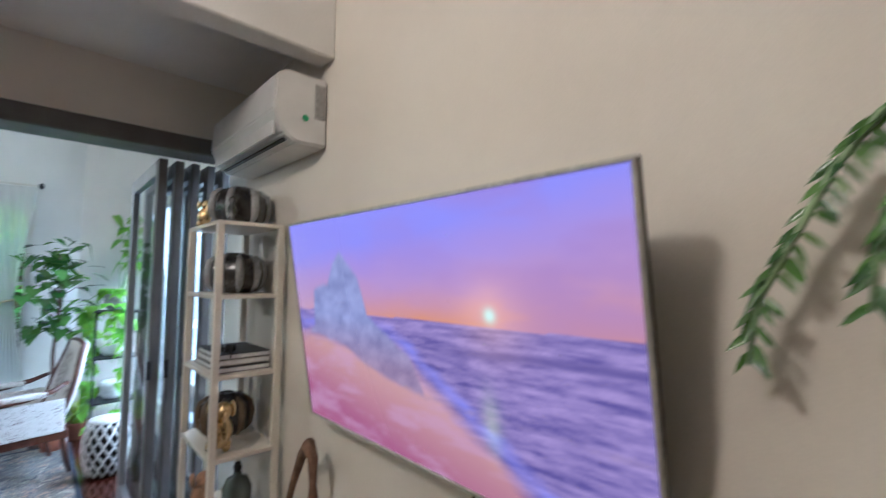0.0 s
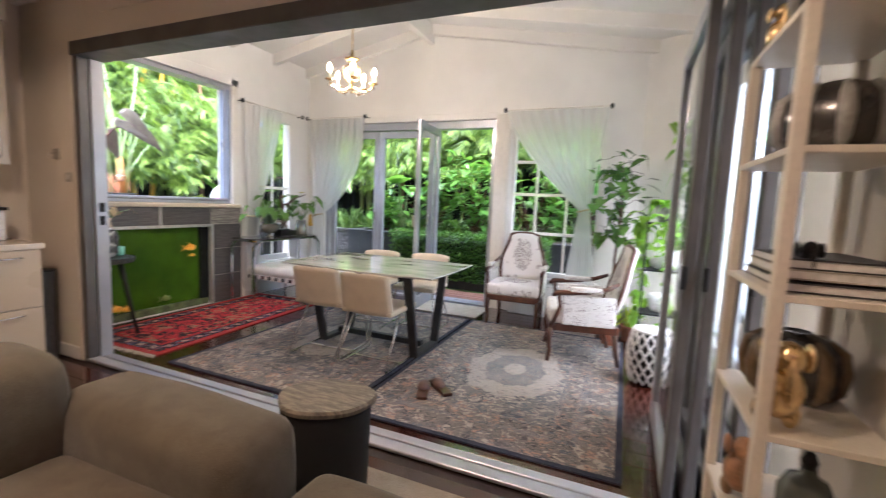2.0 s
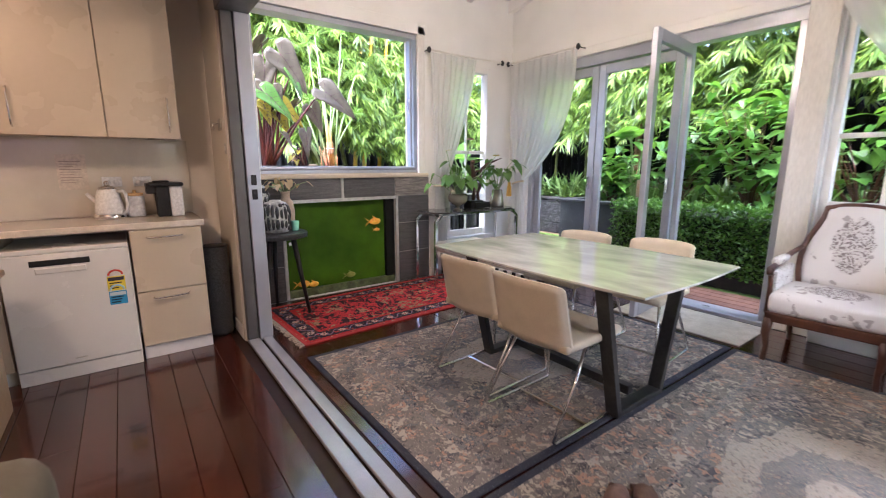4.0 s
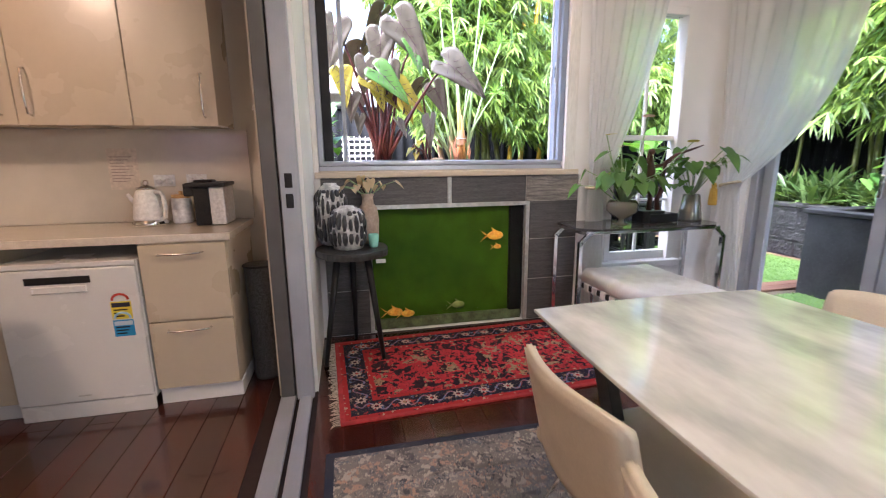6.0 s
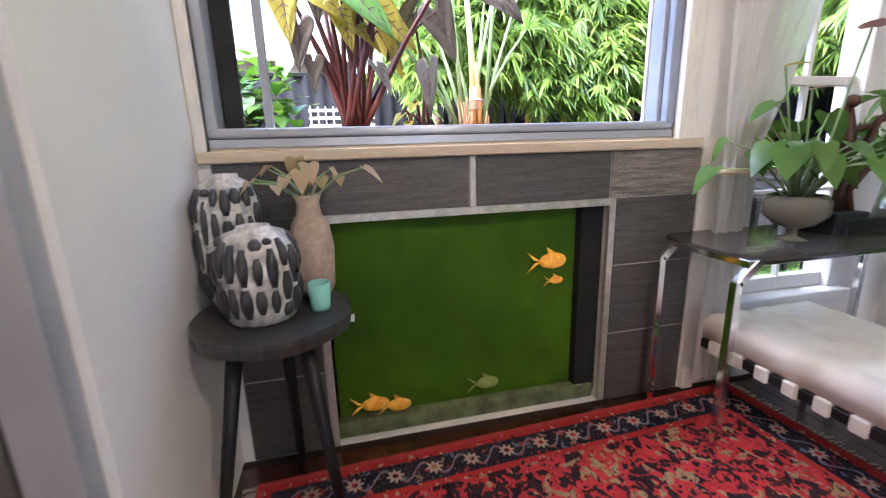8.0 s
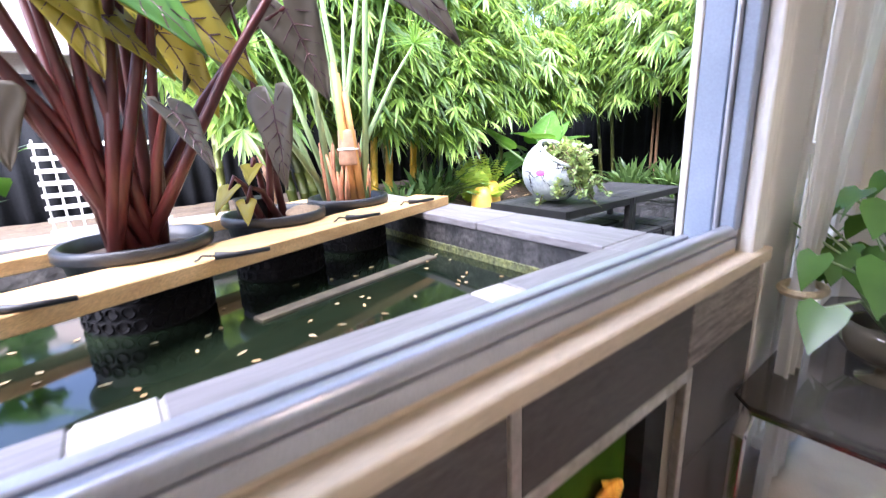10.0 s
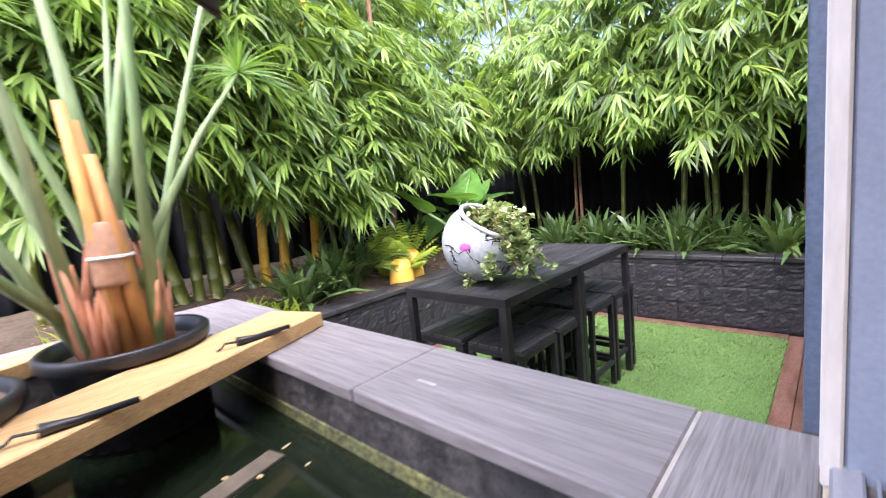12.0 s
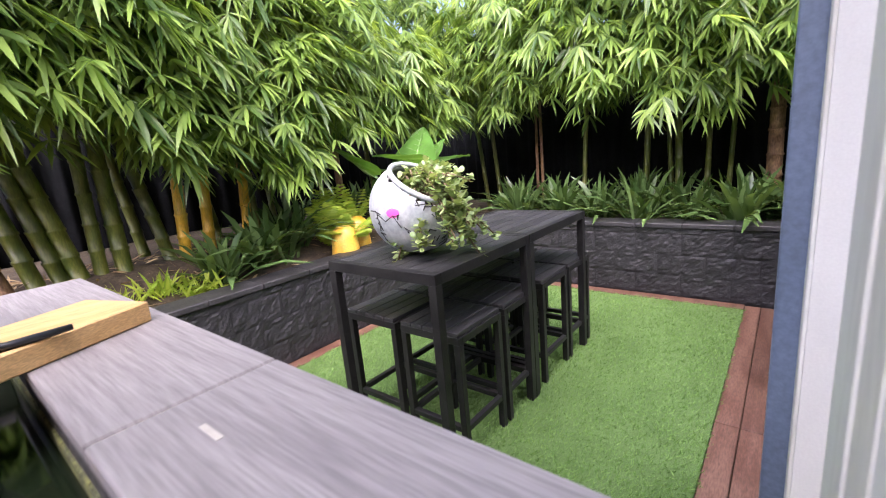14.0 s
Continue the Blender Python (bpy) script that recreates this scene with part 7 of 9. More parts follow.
for i, (x, y, s) in enumerate(((-0.28, 5.3, 0.22), (-0.1, 5.55, 0.26))):
    pp = thing("low_plant", (x, y, 0), "small potted grassy plant on the floor", "plant", "small plants in the corner")
    part("pot", turned([(0.07, 0), (0.09, 0.15), (0.095, 0.16), (0.08, 0.15), (0.002, 0.14)], (x, y, 0.001), 20), mat("terracotta", (0.35, 0.14, 0.08), (0.28, 0.1, 0.06), rough=0.8, scale=12), pp, smooth=True)
    n = 60
    v, f = blades(np.tile((x, y, 0.14), (n, 1)) + rng.normal(0, 0.02, (n, 3)) * (1, 1, 0), around(n, (0.1, 0.9)), np.tile((0, 0, 1.0), (n, 1)) + rng.normal(0, 0.2, (n, 3)), rng.uniform(0.2, 0.45, n), np.full(n, 0.014))
    leaf_mesh("blades", v, f, FERN_LEAF, pp)

# hanging plant on the living room wall beside the television
wallpot = thing("wall_planter", (0.38, -0.12, 1.72), "small wall planter with drooping green fronds", "planter")
part("pot", turned([(0.03, 0), (0.05, 0.01), (0.062, 0.1), (0.066, 0.11), (0.056, 0.1), (0.002, 0.085)], (0.372, -0.14, 1.7), 24), mat("terracotta", (0.4, 0.18, 0.1), (0.32, 0.15, 0.09), rough=0.8, scale=12), wallpot, smooth=True)
part("bracket", box(0.37, -0.2, 1.69, 0.44, -0.08, 1.7, 0.003), BLACK, wallpot)
droop = [[(0.37, -0.14, 1.79), (0.365, -0.05, 1.85), (0.36, 0.03, 1.8), (0.36, 0.08, 1.73), (0.36, 0.13, 1.63), (0.36, 0.175, 1.54), (0.36, 0.19, 1.44)],
         [(0.37, -0.14, 1.79), (0.36, -0.07, 1.8), (0.355, 0.01, 1.7), (0.355, 0.04, 1.62), (0.355, 0.05, 1.53)]]
for run in droop:
    part("stem", tube(run, [0.006] * (len(run) - 1) + [0.003], 6), PALESTEM, wallpot, smooth=True)
    fo, fw = [], []
    for p, q in zip(run[1:], run[2:]):
        p, q = Vector(p), Vector(q)
        for i in range(14):
            fo.append(tuple(p.lerp(q, i / 14)))
            side_way = Vector((random.uniform(-0.6, 0.2), random.choice((-1, 1)) * random.uniform(0.5, 1), random.uniform(-1.2, -0.2)))
            fw.append(tuple(side_way))
    v, f = blades(np.array(fo), np.array(fw), np.tile((-1.0, 0, 0.3), (len(fo), 1)), np.full(len(fo), 0.038), np.full(len(fo), 0.011), 0.3)
    leaf_mesh("frond_leaves", v, f, HOUSE_LEAF, wallpot, "stuff")


# ---- pond ----
COPE = 1.188
pond = thing("pond", (-5.9, 3.6, GZ), "raised fish pond with striped grey tiled rim", "pond")
RENDERWALL = mat("dark_rendered_wall", (0.022, 0.022, 0.024), (0.085, 0.082, 0.078), rough=0.6, scale=9, fine=45, fine_amount=0.5, bump=0.9, bump_scale=28, detail=8)
for a in ((-6.87, 4.575, -4.955, 4.81), (-6.87, 2.2, -6.63, 4.575), (-6.63, 2.2, -4.955, 2.42), (-5.03, 2.42, -4.955, 4.575)):
    part("wall", box(a[0], a[1], GZ - 0.02, a[2], a[3], COPE - 0.03, 0.004), RENDERWALL, pond)
ALG = mat("algae_line", (0.16, 0.17, 0.06), (0.09, 0.1, 0.05), rough=0.8, scale=25, fine=80, fine_amount=0.5, bump=0.8, bump_scale=60)
part("algae_line", box(-6.63, 4.57, 1.0, -5.03, 4.577, 1.062, 0.002), ALG, pond)
WATER = mat("dark_pond_water", (0.006, 0.011, 0.006), (0.01, 0.016, 0.008), rough=0.02, scale=3, fine=20, fine_amount=0.2, spec=0.6)
part("water", box(-6.63, 2.42, 0.6, -5.03, 4.571, 1.03, 0), WATER, pond, "dark still pond water")
xs = (-6.868, -6.2, -5.62, -5.052)
for a, b in zip(xs, xs[1:]):
    part("tile", box(a + 0.003, 4.562, COPE - 0.03, b - 0.003, 4.822, COPE, 0.003), COPING, pond)
part("tile", box(-5.049, 4.562, COPE - 0.03, -4.907, 4.822, COPE, 0.003), COPINGY, pond)
for y0, y1, m in ((2.42, 3.0, COPINGY), (3.003, 3.33, COPINGY), (3.333, 3.43, GROUT), (3.433, 4.02, COPINGY), (4.023, 4.12, GROUT), (4.123, 4.56, COPINGY)):
    part("tile", box(-5.045, y0, COPE - 0.03, -4.907, y1 - 0.002, COPE, 0.003), m, pond)
for y0, y1 in ((2.2, 2.8), (2.803, 3.4), (3.403, 4.0), (4.003, 4.56)):
    part("tile", box(-6.885, y0, COPE - 0.03, -6.62, y1, COPE, 0.003), COPINGY, pond)
part("grout_bed", box(-6.865, 4.57, COPE - 0.02, -4.94, 4.818, COPE - 0.004, 0), GROUT, pond)
part("grout_bed", box(-5.04, 2.43, COPE - 0.02, -4.94, 4.57, COPE - 0.004, 0), GROUT, pond)
part("grout_bed", box(-4.931, 2.42, COPE - 0.09, -4.902, 4.83, COPE - 0.003, 0), RENDERWALL, pond)
part("mortar_smear", box(-5.53, 4.66, COPE, -5.48, 4.669, COPE + 0.001, 0.0004), GROUT, pond)

slant = math.degrees(math.atan2(0.38, 1.0))


def plank(a, length, w, name="pine_plank"):
    """A sawn board with its front north corner at a, lying on the rim and running south."""
    t = thing(name, a, "raw pine board laid across the pond rim", "board", "boards on the pond")
    part("board", moved(box(-w, -length, 0, 0, 0, 0.045, 0.003), pose(*a, 0, 0, slant)), PINE, t)
    return t


plank((-6.07, 4.785, COPE + 0.001), 2.6, 0.2)
plank((-6.6, 4.5, COPE + 0.001), 2.25, 0.12)
stick = tagged(part("floating_stick", bar((-5.8, 4.47, 1.031), (-5.62, 3.7, 1.033), 0.05, 0.012), mat("wet_wood", (0.16, 0.13, 0.09), (0.1, 0.085, 0.06), rough=0.5, scale=14)), "wet brown stick floating in the pond", "stick")
n = 90
o = np.stack([rng.uniform(-5.9, -5.1, n), rng.uniform(2.7, 4.5, n), np.full(n, 1.033)], 1)
v, f = blades(o, around(n, (1.5, 1.57)), np.tile((0, 0, 1.0), (n, 1)), rng.uniform(0.015, 0.035, n), rng.uniform(0.008, 0.016, n), 0.0)
tagged(leaf_mesh("fallen_leaves", v, f, leaf_mat("fallen_leaf", (0.35, 0.2, 0.08), (0.5, 0.42, 0.25), 0.6, 0.1)), "small brown leaves floating on the water", "leaves", kind="stuff")

POTS = ((-5.93, 3.47, 0.205), (-6.1, 3.93, 0.195), (-6.27, 4.33, 0.19))
hookm = STEELBLACK
# black plastic made darker: the board's shade on the baskets is in this colour
BASKET = mat("shaded_black_basket", (0.006, 0.006, 0.007), (0.011, 0.011, 0.012), rough=0.75, spec=0.15, scale=14)
for x, y, r in POTS:
    b = thing("pond_pot", (x, y, 0.8), "black plastic pot in a perforated basket in the pond", "pot", "pots in the pond")
    part("rim", turned([(r * 0.86, 0.0), (r * 0.9, 0.05), (r * 0.97, 0.052), (r, 0.06), (r, 0.085), (r * 0.97, 0.09), (r * 0.9, 0.088), (r * 0.87, 0.05), (r * 0.84, 0.02)], (x, y, 1.185), 40), PLASTIC, b, smooth=True)
    part("soil", turned([(r * 0.86, 0.03), (r * 0.85, 0.045), (r * 0.4, 0.055), (0.002, 0.06)], (x, y, 1.185), 24), SOIL, b)
    part("basket", turned([(r * 0.8, 0.8), (r * 0.86, 1.19), (r * 0.84, 1.19)], (x, y, 0), 30), BASKET, b, smooth=True)
    holes = bmesh.new()
    for k in range(26):
        for j in range(3):
            a = 2 * math.pi * (k + 0.5 * (j % 2)) / 26
            z = 1.055 + 0.042 * j
            rr = r * (0.8 + 0.06 * (z - 0.8) / 0.39) + 0.001
            c = Vector((x + rr * math.cos(a), y + rr * math.sin(a), z))
            s, u = Vector((-math.sin(a), math.cos(a), 0)), Vector((0, 0, 1))
            tube([c + (s * math.cos(q * math.pi / 4) + u * math.sin(q * math.pi / 4)) * 0.017 for q in range(9)], 0.004, 4, holes)
    part("perforation", holes, BASKET, b, smooth=True)["kind"] = "stuff"
# rubber hooks on the boards
for x, y, a in ((-5.62, 3.62, 200), (-5.86, 4.12, 205), (-6.0, 4.5, 210), (-5.5, 3.2, 200)):
    h = thing("bungee_hook", (x, y, COPE + 0.05), "black rubber tie with a hook lying on the board", "hook", "ties on the boards")
    c, s = math.cos(radians(a + 60)), math.sin(radians(a + 60))
    part("strap", tube([(x - 0.14 * c, y - 0.14 * s, COPE + 0.055), (x - 0.05 * c, y - 0.05 * s, COPE + 0.053), (x, y, COPE + 0.057)], [0.006, 0.008, 0.012], 6), PLASTIC, h, smooth=True)
    part("hook", tube([(x, y, COPE + 0.057), (x + 0.03 * c, y + 0.03 * s, COPE + 0.062), (x + 0.045 * c, y + 0.04 * s, COPE + 0.052), (x + 0.035 * c, y + 0.05 * s, COPE + 0.05)], 0.003, 5), hookm, h)


def leaf_shape(base, way, length, side, dip, face):
    """Gives the point of a big heart leaf at t along its rib and g across it."""
    o, d = Vector(base), Vector(way).normalized()
    s = d.cross(Vector(face) if face else Vector((0, 0, 1)))
    s = s.normalized() if s.length > 0.05 else Vector((1, 0, 0))
    u = s.cross(d)

    def spot(t, g):
        w = side * (max(0.0, 1 - t) ** 0.75) * (1 if t > 0 else (1 - (t / 0.34) ** 2) ** 0.5)
        q = abs(g)
        if t < 0:
            if q < 1e-6:
                return o
            g = math.copysign(max(q, 0.16 + 0.6 * (-t)), g)
        return o + d * length * t + s * g * w * length + u * length * (0.16 * q * w + 0.016 * math.sin(9 * t + 7 * q)) - Vector((0, 0, 1)) * length * dip * max(t, 0) ** 2
    return spot


def taro_leaf(base, way, length, side=0.42, dip=0.35, face=None):
    """Fine mesh of one big heart leaf with a fold along its rib."""
    spot = leaf_shape(base, way, length, side, dip, face)
    rows, cols = 14, 10
    v = [tuple(spot(-0.28 + 1.28 * j / rows, i / cols * 2 - 1)) for j in range(rows + 1) for i in range(cols + 1)]
    f = [(k, k + 1, k + cols + 2, k + cols + 1) for j in range(rows) for k in range(j * (cols + 1), j * (cols + 1) + cols)]
    return np.array(v), np.array(f)


def leaf_veins(base, way, length, side, dip, face):
    """The raised midrib and side ribs of a big leaf."""
    spot = leaf_shape(base, way, length, side, dip, face)
    bm = bmesh.new()
    tube([spot(t, 0) for t in (0.0, 0.2, 0.4, 0.6, 0.8, 0.95)], [0.005, 0.004, 0.0035, 0.003, 0.002, 0.001], 5, bm)
    for sg in (-1, 1):
        for t0 in (0.02, 0.18, 0.34, 0.5, 0.66):
            tube([spot(t0 + 0.17 * q, sg * 0.92 * q) for q in (0.001, 0.35, 0.7, 1.0)], [0.003, 0.0025, 0.002, 0.001], 4, bm)
        tube([spot(-0.22 * q, sg * 0.75 * q) for q in (0.001, 0.4, 0.7, 1.0)], [0.0035, 0.003, 0.002, 0.001], 4, bm)
    return bm


VEIN = mat("dark_leaf_rib", (0.1, 0.055, 0.05), (0.075, 0.04, 0.04), rough=0.5, scale=20)
PALEVEIN = mat("pale_leaf_rib", (0.2, 0.33, 0.12), (0.14, 0.26, 0.08), rough=0.5, scale=20)


def taro(name, root, specs, label, stem_r=0.014):
    """Specs: leaf base, way, length, material and, where the leaf is turned, the way that it faces, for each stalk."""
    t = thing(name, root, label, "plant")
    rnd_ = random.Random(9)
    for base, way, ln, m, *face in specs:
        face = face[0] if face else None
        r0 = Vector(root) + Vector((rnd_.uniform(-0.07, 0.07), rnd_.uniform(-0.07, 0.07), 0))
        b = Vector(base)
        mid = r0.lerp(b, 0.5) + Vector((0, 0, 0.08))
        pts = [r0, r0.lerp(mid, 0.5), mid, mid.lerp(b, 0.6) + Vector((0, 0, 0.04)), b]
        part("stalk", tube(pts, [stem_r * 1.5, stem_r * 1.25, stem_r, stem_r * 0.7, stem_r * 0.45], 8), REDSTEM, t, smooth=True)
        v, f = taro_leaf(base, way, ln, 0.41, 0.2, face)
        ob = leaf_mesh("leaf", v, f, m, t)
        md = ob.modifiers.new("thickness", "SOLIDIFY")
        md.thickness = 0.002
        if ln > 0.15:
            part("rib", leaf_veins(base, way, ln, 0.41, 0.2, face), VEIN, ob).location = (0, 0, 0)
    return t


D_, Y_, G_ = DARK_LEAF, YELLOW_LEAF, BIG_LEAF
taro("black_taro", (-5.93, 3.47, 1.235), [
    ((-5.8, 3.33, 2.13), (0.1, -0.1, -1), 0.24, D_, (1, 0, 0.5)), ((-5.8, 3.55, 2.1), (0.1, 0.25, -0.9), 0.23, D_, (1, 0, 0.6)), ((-5.85, 3.48, 2.36), (0.0, -0.1, -1), 0.34, D_, (1, -0.2, 0.1)),
    ((-5.8, 3.64, 2.48), (0.05, 0.5, -0.6), 0.42, D_, (1, -0.2, 0.2)), ((-5.55, 4.03, 2.09), (0.13, 0.28, -0.21), 0.4, D_, (1, -0.15, 0.55)), ((-5.8, 3.96, 1.93), (0.0, 0.13, -0.25), 0.25, D_, (1, -0.5, 0.2)),
    ((-5.8, 3.12, 2.03), (0.1, 0.1, -0.8), 0.25, Y_, (1, 0, 0.3)), ((-5.82, 3.36, 1.98), (0, 0.22, -0.16), 0.34, Y_, (0.7, 0.1, 0.7)), ((-5.74, 3.44, 2.04), (0.05, 0.24, -0.2), 0.34, G_, (0.8, 0, 0.6)),
    ((-5.78, 3.62, 1.93), (0, 0.22, -0.17), 0.28, Y_, (0.9, 0.1, 0.4)), ((-5.78, 3.42, 1.93), (0.1, 0.2, -0.7), 0.2, Y_, (1, 0, 0.3)), ((-5.8, 3.2, 1.84), (0, -0.1, -1), 0.2, D_, (1, 0, 0.2)),
    ((-5.82, 3.26, 1.66), (0, -0.05, -1), 0.14, D_, (1, 0, 0.2)), ((-5.8, 3.08, 2.42), (0, -0.2, -1), 0.36, D_, (1, 0, 0.2)), ((-6.1, 3.3, 2.3), (-0.5, -0.4, -0.4), 0.38, D_), ((-6.12, 3.65, 1.9), (-0.4, 0.5, -0.6), 0.3, Y_),
    ((-5.72, 3.6, 1.62), (0.5, 0.4, -0.8), 0.16, D_), ((-5.98, 3.5, 2.6), (-0.2, -0.3, -0.4), 0.34, D_), ((-5.8, 3.75, 2.28), (0.35, 0.2, -0.7), 0.26, G_)],
    "black taro with maroon stalks and huge dark leaves")
taro("dark_taro", (-6.1, 3.93, 1.235), [((-6.0, 3.95, 1.66), (0.05, 0.02, -1.0), 0.25, D_, (0.5, -0.85, 0.1)), ((-6.1, 3.88, 2.0), (-0.3, -0.4, -0.5), 0.3, D_), ((-6.02, 3.85, 1.45), (0.6, -0.3, -0.3), 0.09, Y_),
                                        ((-6.0, 3.76, 1.38), (0.5, -0.6, -0.5), 0.1, Y_), ((-5.96, 3.8, 1.33), (0.6, -0.2, -0.5), 0.08, Y_)], "young taro with a hanging dark leaf", 0.011)
stone = bmesh.new()
bmesh.ops.create_icosphere(stone, subdivisions=3, radius=1)
for q in stone.verts:
    q.co *= 1 + 0.12 * noise.noise(q.co * 1.5)
moved(stone, Matrix.Translation((-6.02, 4.02, 1.262)) @ pose(0, 0, 0, 0, 0, 40) @ Matrix.Diagonal((0.06, 0.085, 0.032, 1)))
tagged(part("river_stone", stone, mat("tan_stone", (0.36, 0.25, 0.15), (0.28, 0.2, 0.13), rough=0.7, scale=12, fine=80, fine_amount=0.2), smooth=True), "smooth tan river stone in the pond pot", "stone")
innerpot = tagged(part("small_pot", turned([(0.05, 0), (0.065, 0.09), (0.07, 0.095), (0.06, 0.09), (0.002, 0.07)], (-6.13, 3.86, 1.236), 24), PLASTIC, smooth=True), "small black nursery pot inside the pond pot", "pot")

pap = thing("papyrus", (-6.27, 4.33, 1.235), "papyrus clump with pale stems and feathery heads", "plant")
rp = random.Random(21)
heads = [(-6.4, 4.15, 2.1), (-6.4, 4.46, 2.2), (-6.4, 4.82, 2.5), (-6.45, 4.3, 2.55), (-6.3, 4.6, 2.65), (-6.55, 4.0, 2.35), (-6.2, 4.1, 2.75), (-6.15, 4.68, 1.95), (-6.3, 3.95, 1.9), (-6.1, 4.5, 2.9), (-6.35, 4.25, 2.9), (-6.0, 3.6, 2.0)]
for k, e in enumerate(heads):
    r0 = Vector((-6.27 + rp.uniform(-0.09, 0.09), 4.33 + rp.uniform(-0.09, 0.09), 1.23))
    e = Vector(e)
    part("stem", tube([r0, r0.lerp(e, 0.35) + Vector((0, 0, 0.06)), r0.lerp(e, 0.7) + Vector((0, 0, 0.05)), e], [0.017, 0.013, 0.009, 0.005], 8), PALESTEM, pap, smooth=True)
    hb = part("husk", tube([r0, r0.lerp(e, 0.12) + Vector((0, 0, 0.02)), r0.lerp(e, 0.24) + Vector((0, 0, 0.04))], [0.016, 0.0145, 0.007], 8), HUSK, pap, "peeling orange husk", smooth=True)
n_h = 70
oo, ww = [], []
for e in heads:
    oo.append(np.tile(e, (n_h, 1)))
    ww.append(around(n_h, (0.1, 1.9)))
oo, ww = np.concatenate(oo), np.concatenate(ww)
v, f = blades(oo, ww, rng.normal(0, 1, oo.shape), rng.uniform(0.13, 0.22, len(oo)), np.full(len(oo), 0.005), 0.3, shape=(0.8, 1, 0.8, 0.2))
leaf_mesh("feathery_heads", v, f, leaf_mat("papyrus_hair", (0.12, 0.26, 0.05), (0.2, 0.36, 0.08), 0.5, 0.4), pap, "stuff")
for i in range(26):
    a = rp.uniform(0, 6.28)
    x, y = -6.27 + 0.09 * math.cos(a), 4.33 + 0.09 * math.sin(a)
    e = (x + rp.uniform(-0.05, 0.05), y + rp.uniform(-0.05, 0.05), 1.23 + rp.uniform(0.12, 0.3))
    part("dry_sheath", tube([(x, y, 1.23), tuple(Vector((x, y, 1.23)).lerp(Vector(e), 0.5)), e], [0.016, 0.013, 0.003], 6), HUSK, pap, smooth=True)
stump = thing("cut_stem", (-6.22, 4.36, 1.235), "cut orange stem bound with brown tape", "stem")
for i, (dx, dy, h) in enumerate(((0, 0, 0.58), (0.02, 0.015, 0.5), (-0.02, 0.01, 0.54), (0.01, -0.02, 0.62))):
    part("stub", tube([(-6.2 + dx, 4.34 + dy, 1.23), (-6.2 + dx * 1.2, 4.32 + dy, 1.5), (-6.2 + dx * 1.5, 4.3 + dy, 1.23 + h)], [0.02, 0.018, 0.012], 8), mat("cut_stem_yellow", (0.6, 0.36, 0.1), (0.5, 0.24, 0.08), rough=0.6, scale=10, stretch=(2, 2, 0.3)), stump, smooth=True)
part("tape", turned([(0.044, 1.42), (0.046, 1.43), (0.04, 1.57), (0.036, 1.575)], (-6.2, 4.32, 0), 18), mat("brown_tape", (0.45, 0.26, 0.16), (0.4, 0.22, 0.13), rough=0.45, scale=10), stump, smooth=True)
part("string", tube([(-6.2 + 0.045 * math.cos(a * math.pi / 8), 4.32 + 0.045 * math.sin(a * math.pi / 8), 1.49) for a in range(17)], 0.005, 5), WHITE, stump)

# ---- courtyard ----
turf = thing("turf", (-6.5, 6.9, GZ), "bright green artificial turf", "turf", kind="structure")
AREAS = ((-7.87, 4.85, -5.2, 8.7), (-4.83, 7.05, -0.2, 8.7))
for a in AREAS:
    part("mat", box(a[0], a[1], GZ - 0.018, a[2], a[3], GZ, 0.002), TURF, turf)
for a, n in zip(AREAS, (60000, 14000)):
    o = np.stack([rng.uniform(a[0] - 0.01, a[2] + 0.01, n), rng.uniform(a[1], a[3], n), np.full(n, GZ)], 1)
    w = around(n, (0.2, 1.0)) + np.array([0.3, 0.2, 0])
    v, f = blades(o, w, rng.normal(0, 1, (n, 3)), rng.uniform(0.018, 0.034, n), rng.uniform(0.0035, 0.006, n), 0.2, rows=2, shape=(1.0, 0.3))
    leaf_mesh("blades", v, f, leaf_mat("turf_blade", (0.085, 0.19, 0.035), (0.18, 0.31, 0.085), 0.6, 0.15, 1.2), turf, "stuff")
deck = thing("decking", (-5.1, 6.8, GZ), "worn red timber edging boards round the turf", "decking", kind="structure")
for x in (-5.195, -5.08):
    for y0, y1 in ((4.82, 6.9), (6.905, 8.8)):
        part("board", box(x, y0, GZ - 0.019, x + 0.11, y1, GZ + 0.004, 0.003), DECK, deck)
part("board", box(-7.99, 4.9, GZ - 0.019, -7.875, 8.8, GZ + 0.003, 0.003), DECK, deck)
part("board", box(-7.87, 8.705, GZ - 0.019, -5.2, 8.83, GZ + 0.003, 0.003), DECK, deck)
for k in range(5):
    part("board", box(-4.9, 6.37 + k * 0.13, GZ - 0.019, 0.9, 6.49 + k * 0.13, GZ + 0.01, 0.003), DECK, deck)

# planter walls of split blocks
def block_mesh(w, h, seed):
    """A split face: broken relief at two scales, chipped at its edges."""
    bm = bmesh.new()
    nx, nz = 18, max(4, int(h / 0.02))
    def out_by(i, j):
        if i in (0, nx) or j in (0, nz):
            return 0.006
        p = Vector((i * 0.5, j * 0.5, seed * 7.3))
        e = min(i, nx - i, j, nz - j)
        return 0.009 + 0.011 * noise.noise(p * 0.5) + 0.006 * noise.noise(p * 1.5)
    g = [[bm.verts.new((w * (i / nx - 0.5), -out_by(i, j), h * (j / nz - 0.5))) for i in range(nx + 1)] for j in range(nz + 1)]
    for j in range(nz):
        for i in range(nx):
            bm.faces.new((g[j][i], g[j][i + 1], g[j + 1][i + 1], g[j + 1][i]))
    return mesh_of(bm, BLOCK, "block")


